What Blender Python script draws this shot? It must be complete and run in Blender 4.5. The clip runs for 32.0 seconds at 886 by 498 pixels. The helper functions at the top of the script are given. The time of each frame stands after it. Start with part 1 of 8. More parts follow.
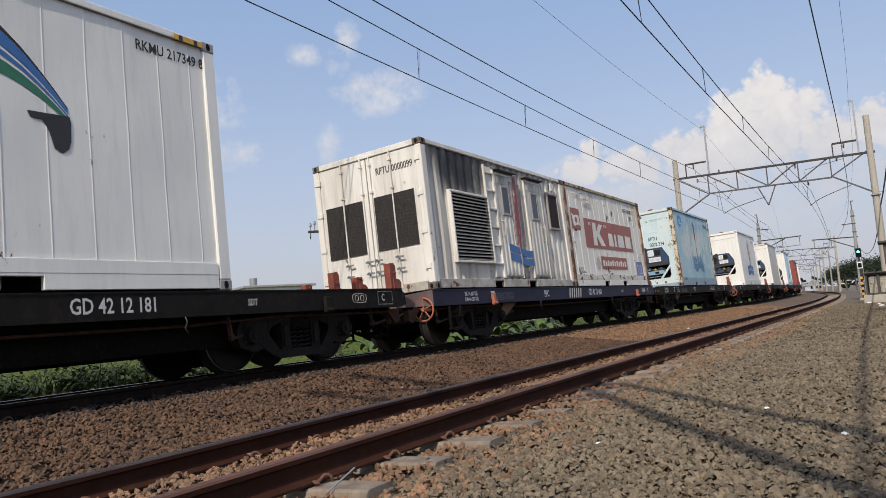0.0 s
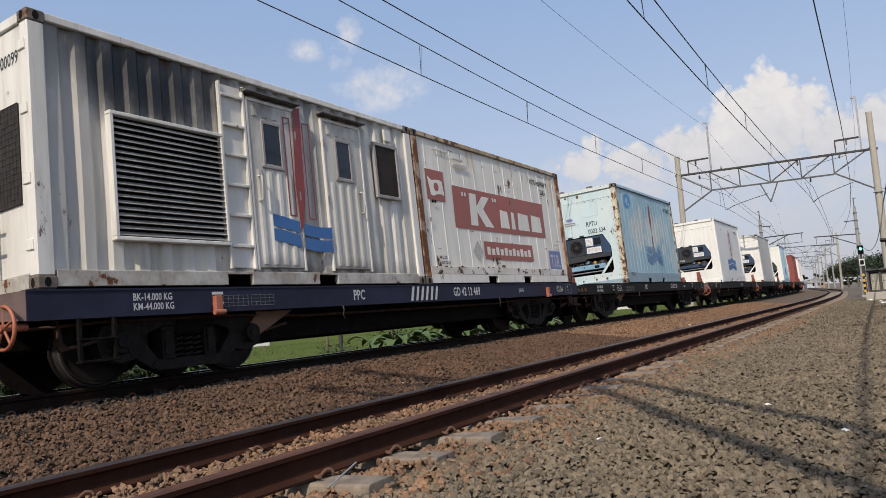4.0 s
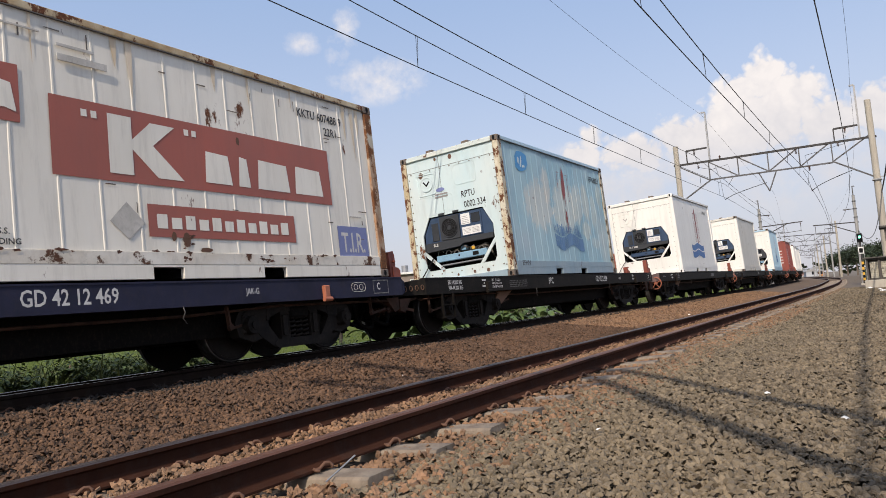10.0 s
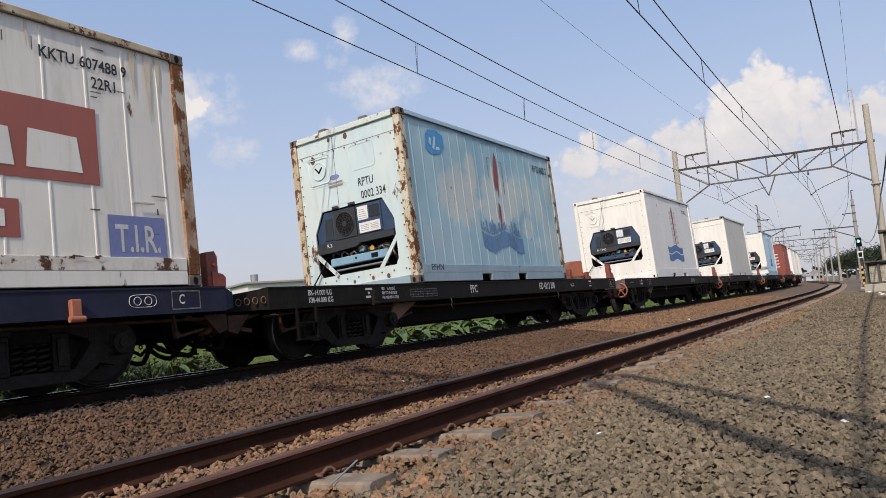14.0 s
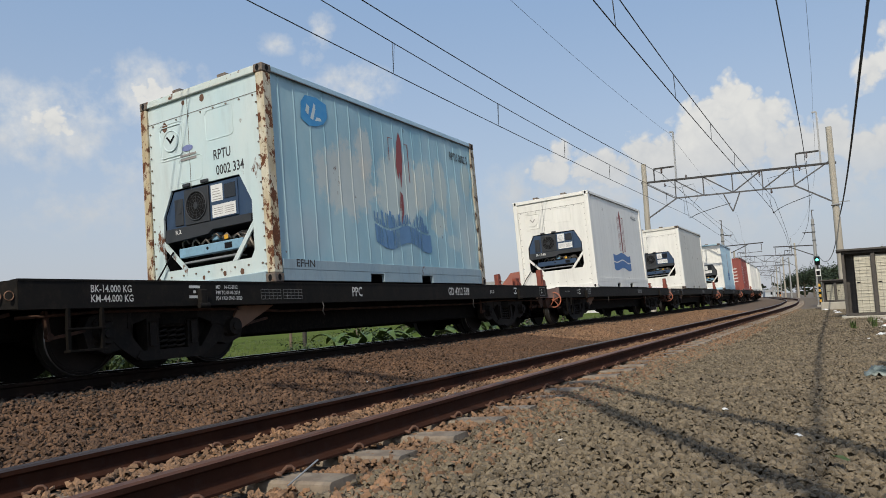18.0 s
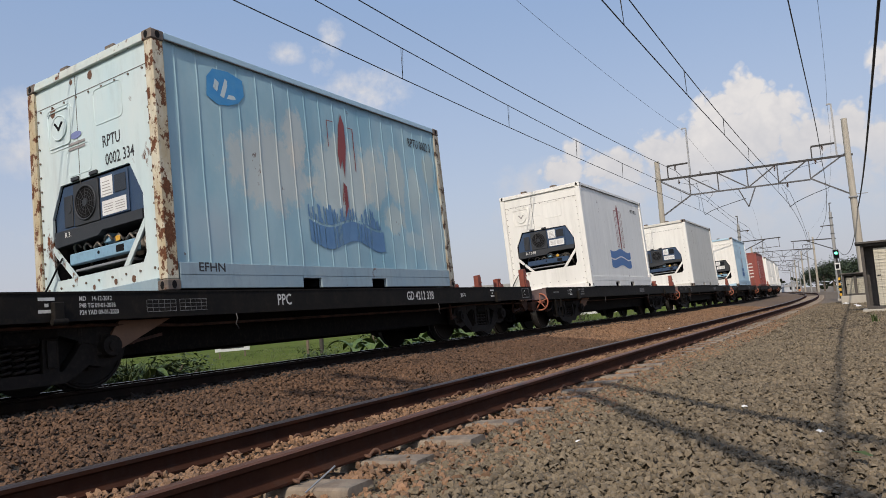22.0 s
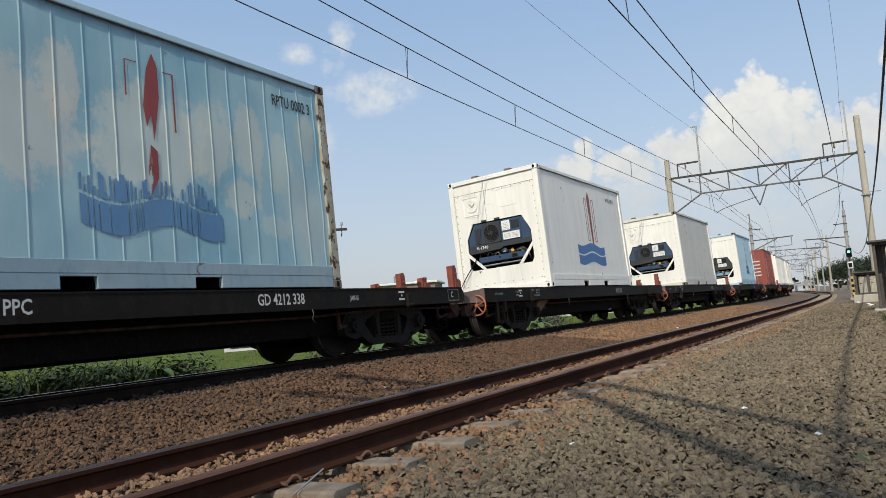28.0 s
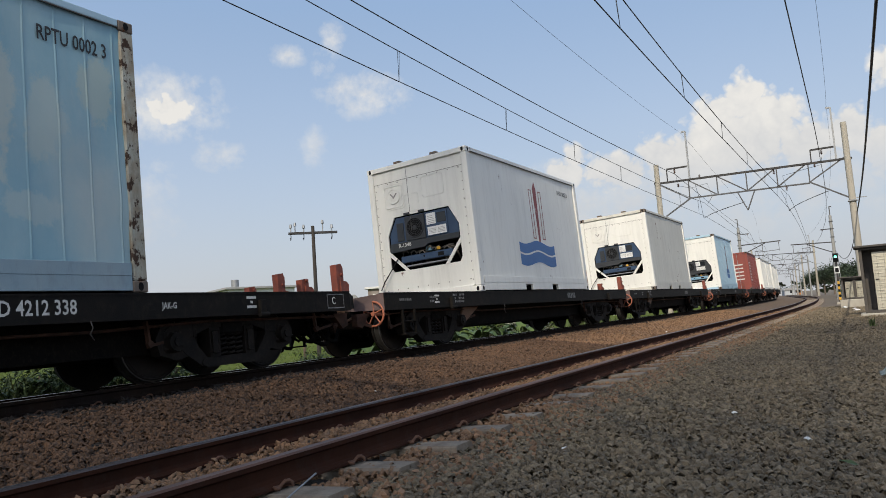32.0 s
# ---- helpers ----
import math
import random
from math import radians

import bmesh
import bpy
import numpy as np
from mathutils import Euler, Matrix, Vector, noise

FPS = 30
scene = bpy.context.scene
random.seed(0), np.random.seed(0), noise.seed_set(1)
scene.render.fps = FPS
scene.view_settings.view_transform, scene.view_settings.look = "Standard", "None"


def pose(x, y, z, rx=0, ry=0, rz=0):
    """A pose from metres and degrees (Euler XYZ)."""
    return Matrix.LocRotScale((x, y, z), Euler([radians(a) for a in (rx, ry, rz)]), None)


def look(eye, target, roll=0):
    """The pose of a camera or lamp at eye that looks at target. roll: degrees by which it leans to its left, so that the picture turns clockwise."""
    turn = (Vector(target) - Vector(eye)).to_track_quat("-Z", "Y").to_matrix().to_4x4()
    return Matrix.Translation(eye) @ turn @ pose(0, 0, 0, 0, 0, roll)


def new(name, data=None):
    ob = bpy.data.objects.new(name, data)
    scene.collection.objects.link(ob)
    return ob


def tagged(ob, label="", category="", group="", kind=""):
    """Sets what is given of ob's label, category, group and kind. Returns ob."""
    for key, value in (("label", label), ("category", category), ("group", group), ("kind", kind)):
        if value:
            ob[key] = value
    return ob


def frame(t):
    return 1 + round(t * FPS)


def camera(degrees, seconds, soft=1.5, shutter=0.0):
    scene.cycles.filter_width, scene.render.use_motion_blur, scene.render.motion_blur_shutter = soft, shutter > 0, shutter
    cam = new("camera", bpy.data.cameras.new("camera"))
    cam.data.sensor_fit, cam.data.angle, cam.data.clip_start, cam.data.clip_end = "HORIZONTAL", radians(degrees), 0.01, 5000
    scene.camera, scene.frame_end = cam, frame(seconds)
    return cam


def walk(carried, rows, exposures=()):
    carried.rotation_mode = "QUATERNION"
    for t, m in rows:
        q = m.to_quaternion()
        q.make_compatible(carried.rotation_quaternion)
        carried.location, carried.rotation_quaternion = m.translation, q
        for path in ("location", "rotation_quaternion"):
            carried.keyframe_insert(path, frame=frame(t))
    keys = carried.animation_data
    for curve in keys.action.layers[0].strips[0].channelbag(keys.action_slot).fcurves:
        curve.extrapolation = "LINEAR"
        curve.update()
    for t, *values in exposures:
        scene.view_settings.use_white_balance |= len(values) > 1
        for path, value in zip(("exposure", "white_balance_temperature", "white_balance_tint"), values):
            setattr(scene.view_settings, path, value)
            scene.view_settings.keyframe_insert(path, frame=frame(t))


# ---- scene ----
cam = camera(64.5, 32.0, 0.9)

# seconds, eye x y z, yaw, pitch, roll of the hand-held camera
PATH = [
    (0, -0.011, 0.009, 0.828, 1.343, 5.303, -4.198),
    (0.5, -0.012, 0.000, 0.829, 1.616, 5.417, -4.103),
    (1, -0.014, -0.011, 0.825, 1.104, 5.491, -3.672),
    (1.5, -0.014, -0.008, 0.830, 1.174, 5.417, -3.521),
    (2, -0.011, 0.001, 0.827, 1.066, 5.278, -3.636),
    (2.5, -0.012, 0.002, 0.822, 1.591, 5.553, -3.855),
    (3, -0.006, 0.001, 0.824, 1.710, 5.562, -3.731),
    (3.5, -0.011, 0.002, 0.827, 1.566, 5.297, -3.923),
    (5.5, -0.011, 0.004, 0.818, 1.480, 4.677, -4.162),
    (6, -0.008, 0.007, 0.821, 1.580, 4.770, -4.065),
    (6.5, -0.007, 0.006, 0.822, 1.858, 4.900, -4.119),
    (7, -0.010, 0.001, 0.815, 1.771, 4.562, -4.257),
    (7.5, -0.007, 0.015, 0.820, 1.714, 4.501, -3.986),
    (8, -0.019, 0.010, 0.820, 1.663, 4.367, -3.746),
    (8.5, -0.007, 0.010, 0.823, 1.683, 4.783, -4.151),
    (9, -0.002, 0.022, 0.817, 1.555, 4.448, -4.242),
    (9.5, -0.003, 0.014, 0.810, 2.148, 4.358, -4.341),
    (10, -0.000, 0.024, 0.821, 1.493, 4.386, -4.648),
    (10.5, 0.007, 0.010, 0.817, 1.656, 4.933, -4.658),
    (11, -0.002, 0.004, 0.814, 1.964, 4.427, -4.979),
    (11.5, -0.011, -0.006, 0.822, 2.116, 4.956, -4.748),
    (12, -0.008, -0.008, 0.824, 1.864, 5.351, -4.241),
    (12.5, -0.010, -0.011, 0.821, 2.072, 5.109, -4.627),
    (13, -0.002, -0.002, 0.820, 1.752, 4.658, -4.211),
    (13.5, -0.004, 0.001, 0.824, 1.391, 4.453, -4.795),
    (14, -0.007, -0.005, 0.821, 1.420, 4.826, -4.831),
    (14.5, -0.010, 0.007, 0.816, 0.910, 4.332, -4.404),
    (16.5, -0.016, 0.006, 0.819, -0.340, 5.181, -3.468),
    (17, -0.018, -0.000, 0.823, -0.578, 5.155, -3.244),
    (17.5, -0.017, -0.004, 0.823, -0.683, 4.926, -3.289),
    (18, -0.016, -0.001, 0.821, -1.179, 4.850, -2.691),
    (18.5, -0.006, -0.005, 0.823, -1.168, 4.893, -2.896),
    (19, -0.015, -0.006, 0.827, -1.035, 5.062, -3.093),
    (19.5, -0.016, -0.026, 0.824, -0.212, 5.796, -3.533),
    (20, -0.008, -0.016, 0.822, -0.429, 5.768, -3.086),
    (20.5, -0.003, -0.010, 0.822, -0.399, 5.614, -3.219),
    (21, -0.004, -0.005, 0.820, -0.375, 5.335, -3.722),
    (21.5, 0.010, 0.003, 0.822, 0.038, 5.138, -4.215),
    (22, 0.000, 0.000, 0.820, 0.000, 5.201, -4.102),
    (22.5, 0.003, -0.001, 0.827, 0.652, 5.478, -4.509),
    (23, 0.012, -0.005, 0.822, 0.024, 5.273, -4.685),
    (23.5, -0.002, -0.002, 0.820, -0.228, 5.656, -4.493),
    (24, -0.010, -0.016, 0.821, -0.550, 5.595, -4.443),
    (24.5, -0.016, -0.024, 0.825, 0.047, 5.932, -3.976),
    (26.5, 0.079, -0.006, 0.818, 1.093, 5.783, -3.480),
    (27, 0.069, 0.001, 0.829, 2.082, 5.865, -4.102),
    (27.5, 0.085, -0.001, 0.822, 1.146, 5.335, -4.001),
    (28, 0.107, 0.044, 0.820, 0.879, 5.228, -4.179),
    (28.5, 0.100, 0.043, 0.826, 0.715, 5.777, -4.161),
    (29, 0.097, 0.042, 0.822, 0.619, 5.577, -4.129),
    (29.5, 0.097, 0.043, 0.826, 0.128, 5.717, -4.270),
    (30, 0.098, 0.034, 0.824, -0.282, 5.630, -4.387),
    (30.5, 0.097, 0.028, 0.825, -0.368, 5.421, -4.248),
    (31, 0.097, 0.029, 0.829, -0.251, 5.625, -4.144),
    (31.5, 0.093, 0.029, 0.826, -0.565, 5.787, -3.860),
    (32, 0.087, 0.035, 0.829, 0.019, 5.413, -3.973),
]


def cam_pose(x, y, z, yaw, pitch, roll):
    yw, pt = radians(yaw), radians(pitch)
    ahead = Vector((-math.sin(yw) * math.cos(pt), math.cos(yw) * math.cos(pt), math.sin(pt)))
    return look((x, y, z), Vector((x, y, z)) + ahead * 10, roll)


walk(cam, [(r[0], cam_pose(*r[1:])) for r in PATH], [(0.0, 0.10, 6750, 13), (4.0, 0.10, 6750, 13), (7.0, 0.32, 6980, 15), (13.0, 0.22, 6950, 15), (14.5, 0.14, 6780, 14), (17.0, 0.02, 6650, 5), (19.0, 0.0, 6800, 11), (24.0, 0.10, 6800, 13), (27.0, 0.20, 6780, 6), (32.0, 0.14, 6900, 9)])

# ---------------------------------------------------------------- the line: track centre in plan
GRAD = -0.0018
CANT = 0.050
TRACK_D = 4.25          # centre to centre
RAIL2_Z, RAIL1_Z = 0.282, 0.154
_S = np.arange(-60.0, 420.0, 0.25)
_K = np.interp(_S, [0, 25, 45, 65, 85, 105], [-0.0012, 0.0008, 0.0019, 0.0, 0.0030, 0.0])
_TH = np.concatenate([[0.0], np.cumsum((_K[1:] + _K[:-1]) / 2 * 0.25)])
_TH += 1.0410 - _TH[240]
_X = np.concatenate([[0.0], np.cumsum((np.cos(_TH[1:]) + np.cos(_TH[:-1])) / 2 * 0.25)])
_Y = np.concatenate([[0.0], np.cumsum((np.sin(_TH[1:]) + np.sin(_TH[:-1])) / 2 * 0.25)])
_X += -3.846 - _X[240]
_Y += 8.026 - _Y[240]


def line(s, right=0.0):
    """Plan place and heading at s metres along the far track, right metres to its right."""
    x, y, t = np.interp(s, _S, _X), np.interp(s, _S, _Y), np.interp(s, _S, _TH)
    return x + np.sin(t) * right, y - np.cos(t) * right, t


def on_line(s, right, z, turn=0.0):
    """A pose with x along the line, y to its left, z up."""
    x, y, t = line(s, right)
    return pose(float(x), float(y), z, 0, 0, math.degrees(float(t)) + turn)


def ground_z(right, s=0.0):
    """Height of the ballast and verge across the line."""
    prof_r = [-40, -5.0, -3.4, -2.1, -1.5, 1.45, 2.2, 2.95, 3.62, 3.72, 4.78, 4.86, 5.3, 5.9, 7.6, 9.0, 14, 60]
    prof_z = [-0.45, -0.45, -0.38, 0.02, 0.10, 0.17, 0.08, 0.01, 0.00, -0.04, -0.04, -0.012, -0.012, 0.00, 0.0, -0.02, -0.03, -0.05]
    return np.interp(right, prof_r, prof_z) + GRAD * np.clip(s, -60, 400)


# ---------------------------------------------------------------- small mesh kit
class Kit:
    """Collects faces for one mesh."""

    def __init__(self):
        self.v, self.f, self.m, self.s = [], [], [], []

    def add(self, verts, faces, mi=0, smooth=False):
        n = len(self.v)
        self.v += [tuple(p) for p in verts]
        self.f += [tuple(n + i for i in q) for q in faces]
        self.m += [mi] * len(faces)
        self.s += [smooth] * len(faces)
        return self

    def box(self, lo, hi, c=0.0, mi=0, m=None):
        """A box with chamfered edges."""
        (x0, y0, z0), (x1, y1, z1) = lo, hi
        if c <= 0:
            vs = [(x, y, z) for z in (z0, z1) for y in (y0, y1) for x in (x0, x1)]
            fs = [(0, 2, 3, 1), (4, 5, 7, 6), (0, 1, 5, 4), (2, 6, 7, 3), (0, 4, 6, 2), (1, 3, 7, 5)]
        else:
            vs, fs, idx = [], [], {}
            for ix, iy, iz in [(a, b, d) for a in (0, 1) for b in (0, 1) for d in (0, 1)]:
                p = [(x0, x1)[ix], (y0, y1)[iy], (z0, z1)[iz]]
                for ax in range(3):
                    q = list(p)
                    for o in range(3):
                        if o != ax:
                            q[o] += c if (ix, iy, iz)[o] == 0 else -c
                    idx[(ix, iy, iz, ax)] = len(vs)
                    vs.append(q)
            for ax in range(3):
                a, b = [o for o in range(3) if o != ax]
                for side in (0, 1):
                    loop = []
                    for u, w in ((0, 0), (1, 0), (1, 1), (0, 1)):
                        k = [0, 0, 0]
                        k[ax], k[a], k[b] = side, u, w
                        loop.append(idx[(*k, ax)])
                    fs.append(loop if (side == 1) == (ax != 1) else loop[::-1])
                for u in (0, 1):
                    for w in (0, 1):
                        k0, k1 = [0, 0, 0], [0, 0, 0]
                        k0[ax], k1[ax] = 0, 1
                        k0[a] = k1[a] = u
                        k0[b] = k1[b] = w
                        fs.append([idx[(*k0, a)], idx[(*k1, a)], idx[(*k1, b)], idx[(*k0, b)]])
            for ix, iy, iz in [(a, b, d) for a in (0, 1) for b in (0, 1) for d in (0, 1)]:
                fs.append([idx[(ix, iy, iz, ax)] for ax in range(3)])
        if m is not None:
            vs = [m @ Vector(q) for q in vs]
        return self.add(vs, fs, mi)

    def cyl(self, p0, p1, r0, r1=None, n=12, mi=0, caps=True, smooth=True):
        r1 = r0 if r1 is None else r1
        p0, p1 = Vector(p0), Vector(p1)
        d = (p1 - p0).normalized()
        a = d.orthogonal().normalized()
        b = d.cross(a)
        ring = [a * math.cos(2 * math.pi * i / n) + b * math.sin(2 * math.pi * i / n) for i in range(n)]
        vs = [p0 + q * r0 for q in ring] + [p1 + q * r1 for q in ring]
        self.add(vs, [(i, (i + 1) % n, n + (i + 1) % n, n + i) for i in range(n)], mi, smooth)
        if caps:
            self.add(vs, [tuple(range(n))[::-1], tuple(range(n, 2 * n))], mi)
        return self

    def tube(self, pts, r, n=6, mi=0):
        pts = [Vector(q) for q in pts]
        vs, fs = [], []
        for i, q in enumerate(pts):
            d = (pts[min(i + 1, len(pts) - 1)] - pts[max(i - 1, 0)]).normalized()
            a = d.cross(Vector((0.13, 0.27, 1.0))).normalized()
            b = d.cross(a)
            vs += [q + (a * math.cos(2 * math.pi * k / n) + b * math.sin(2 * math.pi * k / n)) * r for k in range(n)]
        for i in range(len(pts) - 1):
            fs += [(i * n + k, i * n + (k + 1) % n, (i + 1) * n + (k + 1) % n, (i + 1) * n + k) for k in range(n)]
        fs += [tuple(range(n))[::-1], tuple(range(len(vs) - n, len(vs)))]
        return self.add(vs, fs, mi, True)

    def prism(self, outline, axis, lo, hi, mi=0):
        """An outline in the plane across an axis, drawn out from lo to hi."""
        n = len(outline)

        def put(q, h):
            return {"x": (h, q[0], q[1]), "y": (q[0], h, q[1]), "z": (q[0], q[1], h)}[axis]
        vs = [put(q, lo) for q in outline] + [put(q, hi) for q in outline]
        fs = [(i, (i + 1) % n, n + (i + 1) % n, n + i) for i in range(n)]
        return self.add(vs, fs + [tuple(range(n))[::-1], tuple(range(n, 2 * n))], mi)

    def disc(self, c, axis, r, depth, n=20, mi=0):
        d = {"x": Vector((1, 0, 0)), "y": Vector((0, 1, 0)), "z": Vector((0, 0, 1))}[axis] * depth
        return self.cyl(Vector(c), Vector(c) + d, r, n=n, mi=mi)

    def torus(self, c, axis, r, t, n=24, k=6, mi=0):
        vs, fs = [], []
        for i in range(n):
            u = 2 * math.pi * i / n
            for j in range(k):
                w = 2 * math.pi * j / k
                q = ((r + t * math.cos(w)) * math.cos(u), (r + t * math.cos(w)) * math.sin(u), t * math.sin(w))
                q = {"x": (q[2], q[0], q[1]), "y": (q[0], q[2], q[1]), "z": q}[axis]
                vs.append(Vector(c) + Vector(q))
        for i in range(n):
            for j in range(k):
                fs.append((i * k + j, ((i + 1) % n) * k + j, ((i + 1) % n) * k + (j + 1) % k, i * k + (j + 1) % k))
        return self.add(vs, fs, mi, True)

    def mesh(self, name, mats):
        me = bpy.data.meshes.new(name)
        me.from_pydata(self.v, [], self.f)
        for q in mats if isinstance(mats, (list, tuple)) else [mats]:
            me.materials.append(q)
        me.polygons.foreach_set("material_index", self.m)
        me.polygons.foreach_set("use_smooth", self.s)
        bm = bmesh.new()
        bm.from_mesh(me)
        bmesh.ops.recalc_face_normals(bm, faces=bm.faces)
        bm.to_mesh(me)
        bm.free()
        return me


def thing(name, label, category, m=None, group="", kind=""):
    ob = new(name)
    ob.empty_display_size = 0.1
    if m is not None:
        ob.matrix_world = m
    return tagged(ob, label, category, group, kind)


def part(name, kit, mats, parent, label="", m=None):
    """One mesh under a thing or under a part."""
    ob = new(name, kit.mesh(name, mats) if isinstance(kit, Kit) else kit)
    ob.parent = parent
    if m is not None:
        ob.matrix_basis = m
    if label:
        tagged(ob, label)
    return ob


def solid(name, kit, mats, label, category, m=None, group="", kind=""):
    ob = new(name, kit.mesh(name, mats))
    if m is not None:
        ob.matrix_world = m
    return tagged(ob, label, category, group, kind)


def lettering(text, size, m, mat_, parent, name="letter", squeeze=1.0, bold=0.022):
    """Painted letters, each a part: size is the height of the capitals; m: x to the reader's right, y up, z out of the face."""
    cu = bpy.data.curves.new(name, "FONT")
    cu.body, cu.size, cu.align_x, cu.align_y = text, size / 0.70, "LEFT", "BOTTOM_BASELINE"
    cu.resolution_u, cu.offset = 2, bold * size
    tmp = bpy.data.objects.new("tmp", cu)
    scene.collection.objects.link(tmp)
    me = bpy.data.meshes.new_from_object(tmp)
    bpy.data.objects.remove(tmp)
    bpy.data.curves.remove(cu)
    root = list(range(len(me.vertices)))

    def find(a):
        while root[a] != a:
            root[a] = root[root[a]]
            a = root[a]
        return a
    for f in me.polygons:
        for a in f.vertices[1:]:
            root[find(a)] = find(f.vertices[0])
    glyphs = {}
    for f in me.polygons:
        glyphs.setdefault(find(f.vertices[0]) if size > 0.05 else 0, []).append(tuple(f.vertices))
    made = []
    for faces in glyphs.values():
        used = sorted({a for f in faces for a in f})
        at = {a: q for q, a in enumerate(used)}
        piece = bpy.data.meshes.new(name)
        piece.from_pydata([(me.vertices[a].co.x * squeeze, me.vertices[a].co.y, 0.0) for a in used], [], [tuple(at[a] for a in f) for f in faces])
        piece.materials.append(mat_)
        ob = new(name, piece)
        ob.parent, ob.matrix_basis = parent, m
        made.append(ob)
    bpy.data.meshes.remove(me)
    return made


SIDE = Matrix(((1, 0, 0, 0), (0, 0, -1, 0), (0, 1, 0, 0), (0, 0, 0, 1)))     # on a face that looks to -y
FRONT = Matrix(((0, 0, -1, 0), (-1, 0, 0, 0), (0, 1, 0, 0), (0, 0, 0, 1)))   # on a face that looks to -x


def on_side(x, y, z):
    return Matrix.Translation((x, y, z)) @ SIDE


def on_front(x, y, z):
    return Matrix.Translation((x, y, z)) @ FRONT


# ---------------------------------------------------------------- light
SUN_WAY = Vector((-0.390, -1.084, 1.0)).normalized()      # towards the sun
sun_data = bpy.data.lights.new("sun", "SUN")
sun_data.energy, sun_data.angle, sun_data.color = 3.3, radians(0.55), (1.0, 0.93, 0.82)
sun = new("sun", sun_data)
sun.matrix_world = look(SUN_WAY * 50, (0, 0, 0))

world = bpy.data.worlds.new("sky")
scene.world = world
world.use_nodes = True
wt = world.node_tree
wt.nodes.clear()


def wn(kind, **kw):
    nd = wt.nodes.new(kind)
    for k, v in kw.items():
        nd.inputs[k].default_value = v
    return nd


def wmath(op, a, b=None, clamp=False):
    nd = wt.nodes.new("ShaderNodeMath")
    nd.operation, nd.use_clamp = op, clamp
    for i, q in enumerate((a, b)):
        if q is None:
            continue
        if isinstance(q, (int, float)):
            nd.inputs[i].default_value = q
        else:
            wt.links.new(q, nd.inputs[i])
    return nd.outputs[0]


sky = wt.nodes.new("ShaderNodeTexSky")
sky.sky_type, sky.sun_disc = "NISHITA", False
sky.sun_elevation = math.asin(SUN_WAY.z)
sky.sun_rotation = math.atan2(SUN_WAY.x, SUN_WAY.y)
sky.air_density, sky.dust_density, sky.ozone_density = 1.0, 2.5, 1.2
scene.view_settings.exposure = 0.25
way = wt.nodes.new("ShaderNodeTexCoord").outputs["Generated"]
sep = wt.nodes.new("ShaderNodeSeparateXYZ")
wt.links.new(way, sep.inputs[0])


def cloud_way(yaw, up):
    """A direction, degrees to the right of +y and above the horizon."""
    a, b = radians(yaw), radians(up)
    return (math.sin(a) * math.cos(b), math.cos(a) * math.cos(b), math.sin(b))


# heaps of cumulus: direction to the right, height, half width, half height, weight
HEAPS = [(24.2, 14.6, 1.5, 1.8, 1.0), (22.4, 13.6, 1.7, 1.9, 0.95), (26.3, 12.8, 1.9, 2.0, 1.0), (24.4, 11.2, 3.6, 2.8, 1.0), (28.2, 10.4, 2.6, 2.2, 1.0), (30.7, 11.0, 1.7, 1.9, 1.0), (33.2, 9.4, 2.4, 2.2, 0.9),
         (11.3, 12.1, 1.3, 1.1, 0.9), (10.0, 10.6, 2.4, 1.6, 0.85), (14.6, 10.4, 2.8, 1.6, 1.0), (17.8, 11.3, 2.2, 1.6, 1.0), (20.4, 10.2, 4.0, 3.0, 1.0), (33.6, 15.0, 1.2, 2.0, 0.9), (40.0, 15.0, 6.0, 5.0, 0.9),
         (-21.2, 17.2, 2.2, 1.2, 0.85), (-28.0, 14.4, 2.2, 1.5, 0.85)]
# thin torn scraps: direction to the right, height, half width, half height, weight
WISPS = [(-21.2, 17.2, 3.2, 1.9, 1.0), (-28.2, 14.2, 3.4, 2.3, 1.0), (-8.1, 22.2, 0.9, 1.2, 0.85), (-9.0, 20.6, 0.8, 1.5, 0.6), (-5.7, 18.1, 2.7, 1.3, 0.9), (-11.8, 21.2, 1.3, 0.8, 0.6), (-17.2, 13.5, 1.8, 0.9, 0.8), (-10.1, 14.2, 1.3, 1.8, 0.5), (-23.0, 11.8, 2.0, 1.5, 0.7),
         (-31.2, 14.8, 2.0, 2.2, 0.7), (8.0, 9.0, 3.0, 2.2, 0.7), (15.0, 7.8, 9.0, 2.4, 0.8), (28.0, 7.6, 8.0, 2.6, 0.8), (-26.0, 8.5, 5.0, 2.0, 0.6), (-50.0, 16.0, 9.0, 4.0, 0.9)]


def puffs(scale, detail):
    """Rounded bulges with creases between them."""
    nz = wn("ShaderNodeTexNoise", Scale=scale, Detail=detail, Roughness=0.5)
    wt.links.new(way, nz.inputs["Vector"])
    return wmath("MULTIPLY", wmath("ABSOLUTE", wmath("SUBTRACT", nz.outputs[0], 0.5)), 2.0)


big = puffs(15.0, 2.0)
mid = puffs(36.0, 2.0)
fine = puffs(85.0, 3.0)
noise3 = wn("ShaderNodeTexNoise", Scale=2.3, Detail=4.0, Roughness=0.5)
torn = wn("ShaderNodeTexNoise", Scale=26.0, Detail=7.0, Roughness=0.62)
for nd in (noise3, torn):
    wt.links.new(way, nd.inputs["Vector"])
bulge = wmath("ADD", wmath("MULTIPLY", big, 0.62), wmath("ADD", wmath("MULTIPLY", mid, 0.42), wmath("MULTIPLY", fine, 0.22)))


